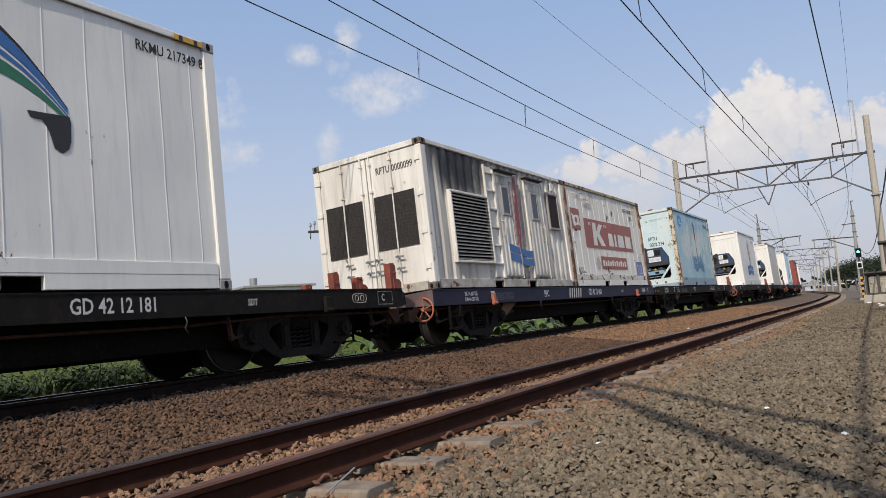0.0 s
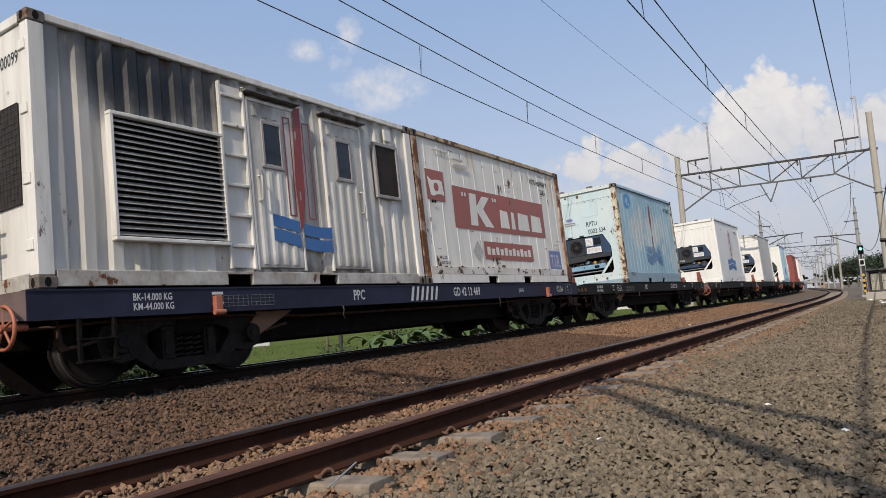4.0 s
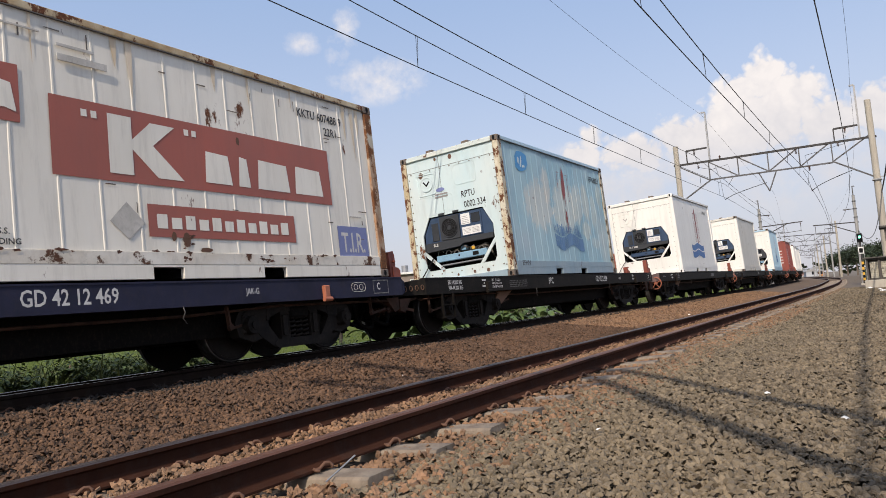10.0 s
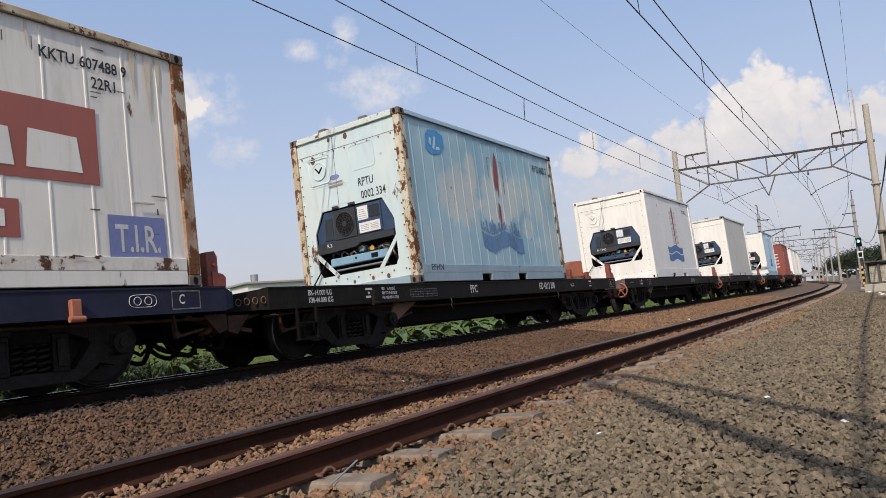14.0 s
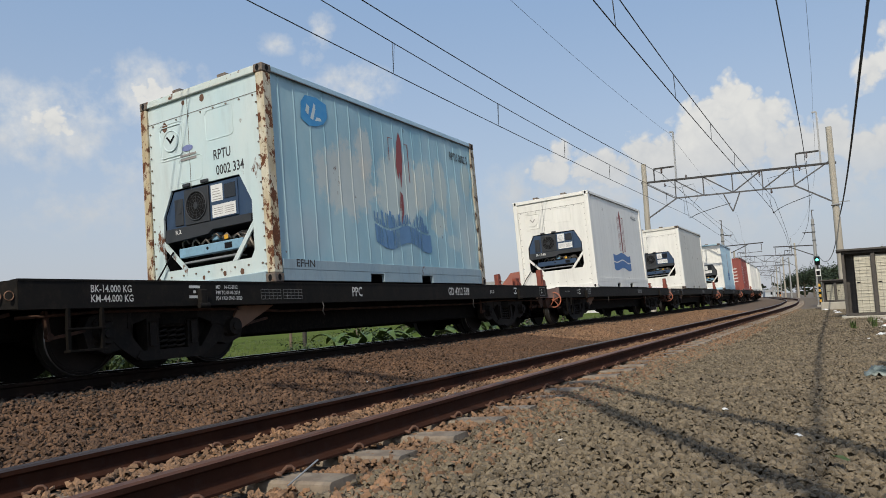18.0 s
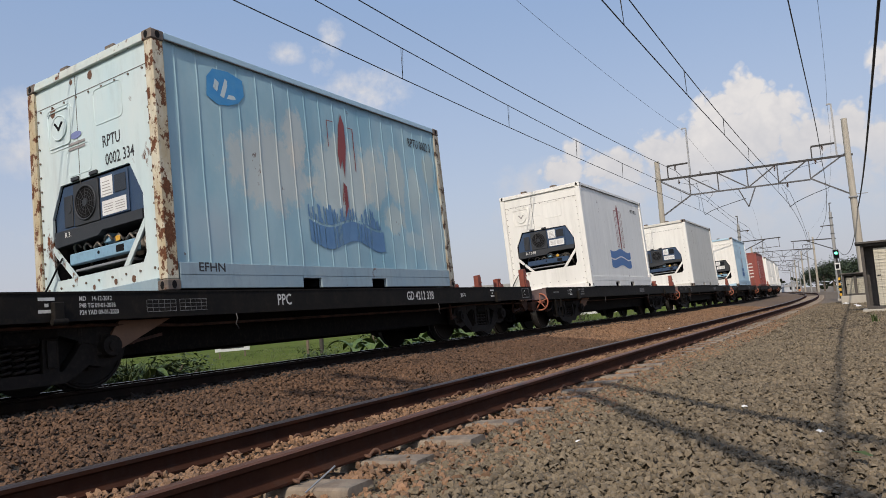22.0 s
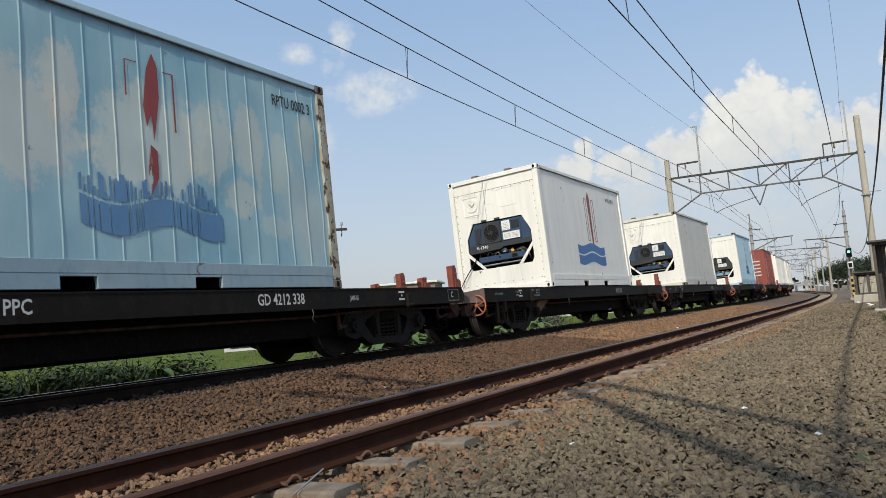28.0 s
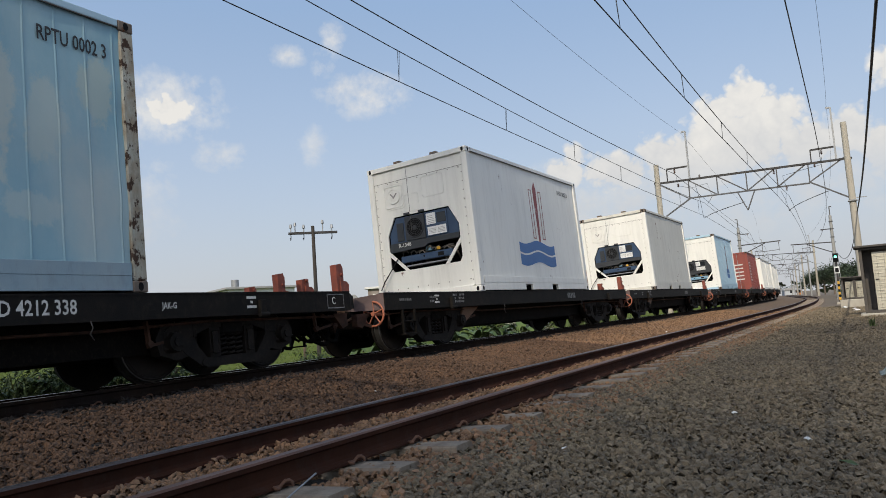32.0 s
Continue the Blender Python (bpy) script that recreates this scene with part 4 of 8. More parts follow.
def wagon_kit_parts(front, paint, group_label, texts, turns):
    """One flat container wagon: x from its front, z from the rail top."""
    w = thing("flat_wagon", group_label, "freight wagon", group="wagons of the train")
    yo = 1.20
    for s in (-1, 1):
        part("side_sill", channel_kit(s * yo, s), paint, w)
    k = Kit()
    o = [(0.0, DECK - 0.32), (2.4, DECK - 0.32), (3.5, DECK - 0.62), (9.0, DECK - 0.62), (10.1, DECK - 0.32), (WAGON_L, DECK - 0.32), (WAGON_L, DECK - 0.03), (0.0, DECK - 0.03)]
    for y in (-0.22, 0.22):
        k.prism(o, "y", y - 0.012, y + 0.012)
    k.box((2.4, -0.30, DECK - 0.64), (10.0, 0.30, DECK - 0.62))
    part("centre_sill", k, M["under"], w)
    k = Kit().box((0.0, -yo + 0.015, DECK - 0.05), (WAGON_L, yo - 0.015, DECK - 0.03))
    for i in range(14):
        x = 0.3 + i * (WAGON_L - 0.6) / 13
        k.box((x - 0.04, -yo + 0.02, DECK - 0.2), (x + 0.04, yo - 0.02, DECK - 0.05))
    part("deck", k, M["under"], w, "black steel deck with cross members")
    # inner truss and longitudinals that fill the view under the deck
    k = Kit()
    for s in (-1, 1):
        k.box((2.6, s * 0.72 - 0.03, DECK - 0.62), (9.9, s * 0.72 + 0.03, DECK - 0.05))
        k.prism([(2.6, DECK - 0.62), (2.6, DECK - 0.3), (1.9, DECK - 0.3)], "y", s * 0.72 - 0.03, s * 0.72 + 0.03)
        k.prism([(9.9, DECK - 0.62), (9.9, DECK - 0.3), (10.6, DECK - 0.3)], "y", s * 0.72 - 0.03, s * 0.72 + 0.03)
    part("underframe", k, M["under"], w, "dark deep underframe girders")
    # tapered ends
    for s, x0, x1 in ((-1, 0.0, -0.40), (1, WAGON_L, WAGON_L + 0.12)):
        k = Kit()
        top, bot = DECK - 0.01, DECK - 0.27
        ye = 0.86 if s < 0 else 1.16
        for y in (-1, 1):
            vs = [(x0, y * yo, bot), (x0, y * yo, top), (x1, y * ye, top - 0.05), (x1, y * ye, bot + 0.02)]
            vs += [(q[0], q[1] - y * 0.02, q[2]) for q in vs]
            k.add(vs, [(0, 1, 2, 3), (7, 6, 5, 4), (1, 5, 6, 2), (0, 3, 7, 4), (2, 6, 7, 3), (0, 4, 5, 1)])
        k.box((min(x1, x1 + s * 0.03), -ye, bot + 0.02), (max(x1, x1 + s * 0.03), ye, top - 0.05), 0.006)
        part("headstock", k, paint if s > 0 or front == FRONTS[2] else M["rust_end"], w)
        # coupler, hoses and chain
        k = Kit()
        xc = x1 + s * 0.03
        k.box((min(xc, xc + s * 0.26), -0.09, 0.62), (max(xc, xc + s * 0.26), 0.09, 0.80), 0.03)
        k.box((min(xc + s * 0.20, xc + s * 0.36), -0.15, 0.58), (max(xc + s * 0.20, xc + s * 0.36), 0.13, 0.84), 0.04)
        part("coupler", k, M["rust_gear"], w, "worn steel knuckle coupler")
        k = Kit().box((min(xc - s * 1.15, xc), -0.30, 0.40), (max(xc - s * 1.15, xc), 0.30, 0.66), 0.03)
        k.box((min(xc - s * 0.10, xc), -0.85, 0.50), (max(xc - s * 0.10, xc), 0.85, 0.70), 0.012)
        part("draft_box", k, M["under"], w, "black draw gear box under the headstock")
        for yy, dip in ((-0.50, 0.20), (-0.24, 0.26), (0.42, 0.17)):
            pts = [(xc - s * 0.05 + s * (0.62 * q / 10), yy + 0.05 * math.sin(q), 0.54 - (0.54 - dip) * math.sin(math.pi * q / 10) ** 0.8 + 0.06 * q / 10) for q in range(11)]
            part("air_hose", Kit().tube(pts, 0.030, 8), M["under"], w, "thick black air hose in a hanging loop")
        part("angle_cock", Kit().cyl((xc, -0.50, 0.50), (xc + s * 0.07, -0.50, 0.62), 0.035, n=10).box((min(xc, xc + s * 0.10), -0.54, 0.60), (max(xc, xc + s * 0.10), -0.46, 0.65), 0.008), M["rust_gear"], w, "rusty angle cock")
        part("pull_rod", bar(bar(Kit(), (xc - s * 0.30, -1.02, 0.42), (xc + s * 0.30, -0.62, 0.66), 0.045), (xc - s * 0.50, -0.95, 0.62), (xc + s * 0.24, -0.72, 0.44), 0.035), M["rust_gear"], w, "rusty crossed pull rods")
        part("buffer_bracket", Kit().prism([(xc - s * 0.30, 0.62), (xc + s * 0.02, 0.62), (xc + s * 0.02, 0.44), (xc - s * 0.10, 0.40)], "y", -1.0, -0.90), M["rust_gear"], w)
        for yy in (-0.35, 0.3):
            k = Kit().tube([(xc, yy, 0.66), (xc + s * 0.10, yy, 0.56), (xc + s * 0.2, yy * 0.9, 0.38), (xc + s * 0.32, yy * 0.8, 0.30), (xc + s * 0.42, yy * 0.8, 0.36)], 0.022, 8)
            part("brake_hose", k, M["under"], w, "black rubber brake hose")
        for yy in (-0.62, 0.55):
            links = Kit()
            for q in range(7):
                links.torus((xc + s * (0.03 + 0.012 * q), yy, 0.74 - 0.055 * q), "x" if q % 2 else "y", 0.024, 0.009, 10, 5)
            part("chain", links, M["rust_gear"], w, "hanging safety chain")
        k = Kit().tube([(xc - s * 0.02, -0.95, 0.60), (xc + s * 0.06, -0.75, 0.50), (xc + s * 0.10, -0.45, 0.56), (xc + s * 0.10, -0.18, 0.64)], 0.016, 6)
        part("uncoupling_lever", k, M["brown_dirty"], w, "bent rusty uncoupling lever")
        part("headstock_bracket", Kit().box((min(xc, xc + s * 0.05), -0.78, 0.56), (max(xc, xc + s * 0.05), -0.66, 0.72), 0.01), M["brown_dirty"], w)
    # stanchions at the rear
    for x, y, hgt in ((WAGON_L - 0.10, -1.10, 0.40), (WAGON_L - 0.14, -0.48, 0.27), (WAGON_L - 0.10, 0.02, 0.42), (WAGON_L - 0.10, 0.62, 0.30)):
        k = Kit().prism([(x - 0.07, DECK - 0.1), (x + 0.07, DECK - 0.1), (x + 0.075, DECK + hgt - 0.06), (x + 0.04, DECK + hgt), (x - 0.075, DECK + hgt - 0.015)], "y", y - 0.055, y + 0.055)
        k.prism([(x - 0.02, DECK - 0.02), (x + 0.15, DECK - 0.02), (x + 0.16, DECK + 0.10), (x + 0.12, DECK + 0.14), (x - 0.02, DECK + 0.16)], "y", y - 0.075, y + 0.075)
        k.disc((x + 0.02, y - 0.055, DECK + 0.24), "y", 0.022, -0.03, 10)
        part("stanchion", k, M["red"], w, "red-oxide stop post")
    # hand brake wheel on the tapered front
    hw = Kit().torus((-0.13, -1.08, 0.60), "x", 0.185, 0.017, 28, 6)
    for i in range(5):
        u = i * 2 * math.pi / 5 + 0.3
        hw.cyl((-0.13, -1.08, 0.60), (-0.13, -1.08 + 0.185 * math.cos(u), 0.60 + 0.185 * math.sin(u)), 0.012, n=6)
    hw.cyl((-0.16, -1.08, 0.60), (0.06, -1.08, 0.60), 0.035, n=10)
    if front != FRONTS[2]:
        part("hand_wheel", hw, M["orange"], w, "faded orange hand brake wheel")
    else:
        for q in range(4):
            part("maker_ring", Kit().torus((-0.06 - 0.075 * q, -1.19 + 0.06 * q, 0.765), "y", 0.04, 0.006, 18, 4), M["brown_dirty"], w)
    # step stirrups, brackets and lashing points on the near and far sill
    for y in (-1.21, 1.21):
        for x in (0.62,):
            k = Kit()
            for e in (-0.17, 0.17):
                k.box((x + e - 0.018, y - 0.02, 0.24), (x + e + 0.018, y + 0.02, DECK - 0.27), 0.004)
            k.box((x - 0.19, y - 0.05, 0.235), (x + 0.19, y + 0.05, 0.26), 0.004)
            k.box((x - 0.19, y - 0.03, 0.44), (x + 0.19, y + 0.03, 0.46), 0.004)
            part("step", k, M["under"], w, "hanging steel foot step")
        for x in (2.0, WAGON_L - 1.75):
            s = math.copysign(1, y)
            k = Kit().box((x - 0.05, y - 0.03 + s * 0.03, DECK - 0.30), (x + 0.05, y + 0.03 + s * 0.03, DECK - 0.10), 0.01)
            k.cyl((x - 0.07, y + s * 0.05, DECK - 0.28), (x + 0.07, y + s * 0.05, DECK - 0.28), 0.03, n=10)
            part("twist_lock_bracket", k, M["orange"] if paint is M["navy"] else M["black"], w)
        for x in (4.1, 8.6):
            k = Kit().tube([(x, y, DECK - 0.27), (x + 0.02, y, DECK - 0.33), (x - 0.01, y, DECK - 0.39), (x + 0.03, y, DECK - 0.45)], 0.007, 6)
            part("hanging_hook", k, M["grey_dark"], w, "loose rope hook")
    # brake cylinder, reservoir and rods
    k = Kit().cyl((4.6, -0.5, 0.45), (5.6, -0.5, 0.45), 0.16, n=16).cyl((6.5, 0.45, 0.46), (6.95, 0.45, 0.46), 0.13, n=14)
    k.tube([(1.6, -0.35, 0.3), (3.2, -0.4, 0.34), (4.6, -0.5, 0.45)], 0.02, 6).tube([(6.95, 0.45, 0.46), (9, 0.4, 0.38), (10.9, 0.35, 0.3)], 0.02, 6)
    k.box((0.9, -0.9, 0.52), (1.2, -0.7, 0.66), 0.02).box((1.9, -1.0, 0.5), (2.15, -0.75, 0.66), 0.02)
    part("brake_gear", k, M["under"], w, "black brake cylinder, tank and rods")
    k = Kit().tube([(0.1, -0.98, 0.58), (0.9, -1.02, 0.62), (2.5, -1.02, 0.61), (3.6, -0.96, 0.56), (8.8, -0.96, 0.56), (10.2, -1.0, 0.61), (WAGON_L, -0.98, 0.58)], 0.017, 6)
    part("train_pipe", k, M["rust_gear"], w, "rusty brake pipe under the sill")
    for x, dz in ((0.36, 0.0), (2.86, 0.04), (9.35, 0.0), (12.0, 0.03)):
        k = bar(Kit(), (x, -0.99, 0.64), (x + 0.05, -0.97, 0.36 + dz), 0.04)
        bar(k, (x + 0.05, -0.97, 0.38 + dz), (x + 0.42, -0.95, 0.44 + dz), 0.03)
        k.disc((x + 0.05, -1.0, 0.40 + dz), "y", 0.035, 0.05, 10)
        part("brake_lever", k, M["rust_gear"], w, "rusty brake lever and rod")
    # a slanting brace behind the first bogie
    k = Kit().prism([(2.55, 0.36), (2.75, 0.36), (3.35, 0.64), (2.75, 0.64)], "y", -1.02, -0.98)
    part("brace", k, M["brown_dirty"], w, "dust-brown slanting brace")
    for x in (B1, B2 - 0.22):
        bogie(w, x, turns)
    # painted marks on the near sill
    yf = -1.213
    for text, x, z, hgt in texts:
        lettering(text, hgt, on_side(x, yf, DECK - 0.27 + z), M["white_letter"], w, "letter", 0.76)
    CARRIED.append((w, front, Matrix()))
    return w


def marks(number, weight=True, ppc=True):
    t = [(number, 6.97, 0.07, 0.145), ("JAK-G", 9.47, 0.10, 0.07), ("C", 11.93, 0.09, 0.10)]
    if weight:
        t += [("BK-14.000 KG", 1.0, 0.145, 0.07), ("KM-44.000 KG", 1.0, 0.05, 0.07)]
    if ppc:
        t += [("PPC", 4.34, 0.07, 0.135)]
    return t


LABELS = ["black flat container wagon with red stop posts", "dark navy flat wagon carrying two containers, striped sill", "black flat wagon under a faded blue container", "black flat wagon under a white reefer container",
          "black flat wagon under a cream reefer container", "black flat wagon under a light blue container", "black flat wagon under a brown-red container", "black flat wagon under white containers", "black flat wagon at the tail of the train"]
SILL_TEXT = [[("GD 42 12 181", 7.37, 0.065, 0.145), ("SDT", 9.47, 0.09, 0.075), ("C", 12.02, 0.09, 0.10)],
             marks("GD 42 12 469"),
             [("GD 4212 338", 7.66, 0.075, 0.135), ("JAK-G", 9.4, 0.10, 0.065), ("C", 12.15, 0.09, 0.10), ("BK-14.000 KG", 0.68, 0.145, 0.07), ("KM-44.000 KG", 0.68, 0.05, 0.07), 
              ("MD    14-12-2012", 2.22, 0.18, 0.042), ("P48 TG 09-01-2018", 2.22, 0.115, 0.042), ("P24 YAD 09-01-2020", 2.22, 0.05, 0.042), ("PPC", 4.78, 0.075, 0.135)],
             []] + [[] for _ in range(5)]
WAGONS = []
for i, s in enumerate(FRONTS):
    WAGONS.append(wagon_kit_parts(s, M["navy"] if i == 1 else M["black"], LABELS[i], SILL_TEXT[i], i < 5))


M["grid_paint"] = mat("worn_white_grid_paint", (0.22, 0.215, 0.21), 0.7, tint=(0.06, 0.06, 0.06), scale=30, amount=1.0, grime=0.4)


def paint_bars():
    # slanting white stripes on the navy sill, and boxed small print
    for j in range(6):
        x = 5.70 + j * 0.135
        k = Kit()
        y = -1.2145
        k.add([(x, y, DECK - 0.25), (x + 0.06, y, DECK - 0.25), (x + 0.13, y, DECK - 0.03), (x + 0.07, y, DECK - 0.03)], [(0, 1, 2, 3)])
        part("stripe", k, M["white_letter"], WAGONS[1], "white slanting stripe")
    for wi, xs in ((2, (2.93, 3.33)), (1, (2.1, 2.5))):
        for x in xs:
            k = Kit()
            y = -1.2145
            for zz in (0.05, 0.09, 0.13, 0.17):
                k.box((x, y - 0.001, DECK - 0.27 + zz), (x + 0.36, y, DECK - 0.27 + zz + 0.006))
            for c in range(6):
                k.box((x + 0.07 * c, y - 0.001, DECK - 0.22), (x + 0.07 * c + 0.005, y, DECK - 0.10 + 0.006))
            part("grid_mark", k, M["grid_paint"], WAGONS[wi], "white painted inspection grid")
    for wi, x in ((0, 11.93), (1, 11.84), (2, 12.05)):
        k = Kit()
        y = -1.2145
        for a, b, c, d in ((x, x + 0.36, 0.03, 0.045), (x, x + 0.36, 0.215, 0.23), (x, x + 0.012, 0.03, 0.23), (x + 0.348, x + 0.36, 0.03, 0.23)):
            k.box((a, y - 0.001, DECK - 0.27 + c), (b, y, DECK - 0.27 + d))
        part("frame_mark", k, M["grid_paint"], WAGONS[wi], "white painted frame")
    # two bars with a small square between
    for wi, x in ((2, 1.84), (2, 10.58), (3, 1.45), (1, 1.95)):
        y = -1.2145
        for z0, z1, e in ((0.075, 0.105, 0.075), (0.185, 0.215, 0.075), (0.13, 0.16, 0.018)):
            part("gauge_mark", Kit().box((x + 0.075 - e, y - 0.001, DECK - 0.27 + z0), (x + 0.075 + e, y, DECK - 0.27 + z1)), M["white_letter"], WAGONS[wi], "white painted gauge mark")
    # maker's oval
    for wi in (0, 1):
        k = Kit().torus((11.45, -1.213, DECK - 0.135), "y", 0.04, 0.004, 20, 4).torus((11.57, -1.213, DECK - 0.135), "y", 0.04, 0.004, 20, 4)
        part("maker_mark", k, M["white_letter"], WAGONS[wi])
        ring = [(11.51 + 0.15 * math.copysign(1, math.cos(a)) * abs(math.cos(a)) ** 0.5, -1.2135, DECK - 0.135 + 0.062 * math.copysign(1, math.sin(a)) * abs(math.sin(a)) ** 0.6) for a in [2 * math.pi * q / 28 for q in range(29)]]
        part("maker_frame", Kit().tube(ring, 0.004, 4), M["white_letter"], WAGONS[wi])


paint_bars()


def worn_writing():
    """Lines of small print on the sills of the further wagons, worn past reading."""
    for wi in (3, 4, 5):
        y = -1.2145
        for x0, x1, z in ((0.40, 0.76, 0.13), (1.30, 1.52, 0.16), (1.30, 1.50, 0.09), (2.08, 2.24, 0.19), (2.30, 2.50, 0.19), (2.08, 2.20, 0.13), (2.28, 2.52, 0.13), (2.08, 2.50, 0.07)):
            n = int((x1 - x0) / 0.05)
            for q in range(n):
                part("writing_bar", Kit().box((x0 + 0.05 * q, y - 0.001, DECK - 0.27 + z), (x0 + 0.05 * q + 0.034, y, DECK - 0.27 + z + 0.038)), M["grid_paint"], WAGONS[wi])
        for q in range(5):
            part("writing_bar", Kit().box((7.66 + 0.11 * q, y - 0.001, DECK - 0.20), (7.74 + 0.11 * q, y, DECK - 0.07)), M["grid_paint"], WAGONS[wi])


worn_writing()


# ---------------------------------------------------------------- containers
def carry(ob, wagon_front, x):
    CARRIED.append((ob, wagon_front, Matrix.Translation((x, 0, DECK + 0.002))))


def castings(parent, H, mt):
    for x in (0, BOX_L - 0.178):
        for y in (-BOX_W / 2, BOX_W / 2 - 0.162):
            for z in (0, H - 0.118):
                k = Kit().box((x, y, z), (x + 0.178, y + 0.162, z + 0.118), 0.012)
                s = -1 if y < 0 else 1
                yo = y if y < 0 else y + 0.162
                xo = x if x == 0 else x + 0.178
                hole = [(0.03 * math.cos(a), 0.045 * math.sin(a)) for a in [2 * math.pi * i / 12 for i in range(12)]]
                k.prism([(x + 0.089 + q[0], z + 0.059 + q[1]) for q in hole], "y", yo - 0.002, yo + 0.002, 1)
                k.prism([(y + 0.081 + q[0], z + 0.059 + q[1]) for q in hole], "x", xo - 0.002, xo + 0.002, 1)
                part("corner_casting", k, [mt, M["dark"]], parent, "steel corner casting")


def frame_parts(c, H, post, rail, bottom=None, lip=None, top=None):
    """Corner posts and the edge rails of a container."""
    W2 = BOX_W / 2
    for x in (0.004, BOX_L - 0.164):
        for y in (-W2 + 0.004, W2 - 0.134):
            part("corner_post", Kit().box((x, y, 0.118), (x + 0.16, y + 0.13, H - 0.118), 0.012), post, c)
    for y in (-W2, W2 - 0.07):
        k = Kit().box((0.178, y + 0.004, H - 0.085), (BOX_L - 0.178, y + 0.066, H - 0.006), 0.008)
        part("top_rail", k, top or rail, c)
        for x0, x1, z0 in ((0.178, 2.10, 0.018), (2.10, 2.46, 0.14), (2.46, 3.60, 0.018), (3.60, 3.96, 0.14), (3.96, BOX_L - 0.178, 0.018)):
            part("bottom_rail", Kit().box((x0, y + 0.006, z0), (x1, y + 0.064, 0.17), 0.005), bottom or rail, c)
        # lip of the panel over the bottom rail
        if lip is not False:
            part("bottom_lip", Kit().box((0.178, y + (0.003 if y < 0 else 0.045), 0.168), (BOX_L - 0.178, y + (0.022 if y < 0 else 0.064), 0.30), 0.004), lip or rail, c)
    for x in (0.004, BOX_L - 0.10):
        part("end_rail", Kit().box((x, -W2 + 0.162, 0.01), (x + 0.096, W2 - 0.162, 0.15), 0.008), bottom or rail, c)
        part("end_rail", Kit().box((x, -W2 + 0.162, H - 0.11), (x + 0.096, W2 - 0.162, H - 0.008), 0.008), rail, c)
    for x0, x1 in ((0.10, 2.1), (2.46, 3.6), (3.96, BOX_L - 0.10)):
        part("floor_beam", Kit().box((x0, -W2 + 0.08, 0.04), (x1, W2 - 0.08, 0.13)), M["dark"], c)


def skin_dent(x, z, seed, dent):
    """How far a container's skin bulges at a place on its side."""
    crease = 0.0
    if seed == 3 and x > 4.2:
        crease = 0.022 * (x - 4.2) / 1.7 * noise.noise((x * 2.4 + z * 1.6, z * 0.8 - x * 0.5, 7.0))
    return crease + 0.012 * noise.noise((x * 0.9, z * 1.1, seed * 3.7)) + dent * noise.noise((x * 2.6, z * 2.2, seed * 1.7))


def ribbed_side(H, s, pitch, rib, depth, mat_, flip=1.0, seed=1, dent=0.004, smooth=False):
    """A skin with upright ribs, on the side s (-1 near, 1 far)."""
    k = Kit()
    W2 = BOX_W / 2
    rr = random.Random(seed)
    x0, x1, z0, z1 = 0.164, BOX_L - 0.164, 0.165, H - 0.08
    y = W2 - 0.035
    prof = [(x0, y)]
    x = x0 + pitch * 0.5
    while x < x1 - rib:
        prof += ([(x - 0.006, y)] if smooth else []) + [(x, y), (x + rib * 0.25, y + depth * flip), (x + rib * 0.75, y + depth * flip), (x + rib, y)] + ([(x + rib + 0.006, y)] if smooth else [])
        if smooth and x + pitch < x1 - rib:
            prof += [(x + rib + (pitch - rib) * q, y) for q in (0.25, 0.5, 0.75)]
        x += pitch
    prof.append((x1, y))
    rows = 30 if seed == 3 else 15
    zs = [z0 + (z1 - z0) * i / rows for i in range(rows + 1)]
    vs = []
    for z in zs:
        for px, py in prof:
            d = skin_dent(px, z, seed, dent)
            vs.append((px, s * (py + d), z))
    n = len(prof)
    k.add(vs, [(i * n + j, i * n + j + 1, (i + 1) * n + j + 1, (i + 1) * n + j) for i in range(rows) for j in range(n - 1)], 0, smooth)
    return k


def roof_kit(H):
    W2 = BOX_W / 2
    k = Kit()
    n = 24
    for i in range(n):
        xa, xb = 0.1 + i * (BOX_L - 0.2) / n, 0.1 + (i + 0.8) * (BOX_L - 0.2) / n
        k.box((xa, -W2 + 0.066, H - 0.045), (xb, W2 - 0.066, H - 0.018), 0.006)
    return k.box((0.1, -W2 + 0.06, H - 0.06), (BOX_L - 0.1, W2 - 0.06, H - 0.04))


def rounded(y0, y1, z0, z1, r, n=5):
    pts = []
    for cy, cz, a0 in ((y1 - r, z1 - r, 0), (y0 + r, z1 - r, 90), (y0 + r, z0 + r, 180), (y1 - r, z0 + r, 270)):
        pts += [(cy + r * math.cos(radians(a0 + 90 * i / n)), cz + r * math.sin(radians(a0 + 90 * i / n))) for i in range(n + 1)]
    return pts


def outline_tube(pts2, x, r):
    return Kit().tube([(x, p[0], p[1]) for p in pts2] + [(x, pts2[0][0], pts2[0][1])], r, 5)


pale_rivet = Kit().disc((0, 0, 0), "x", 0.012, 0.012, 8).mesh("rivet", M["grey_pale"])
rivet_mesh = Kit().disc((0, 0, 0), "x", 0.014, 0.012, 8).mesh("rivet", M["casting"])


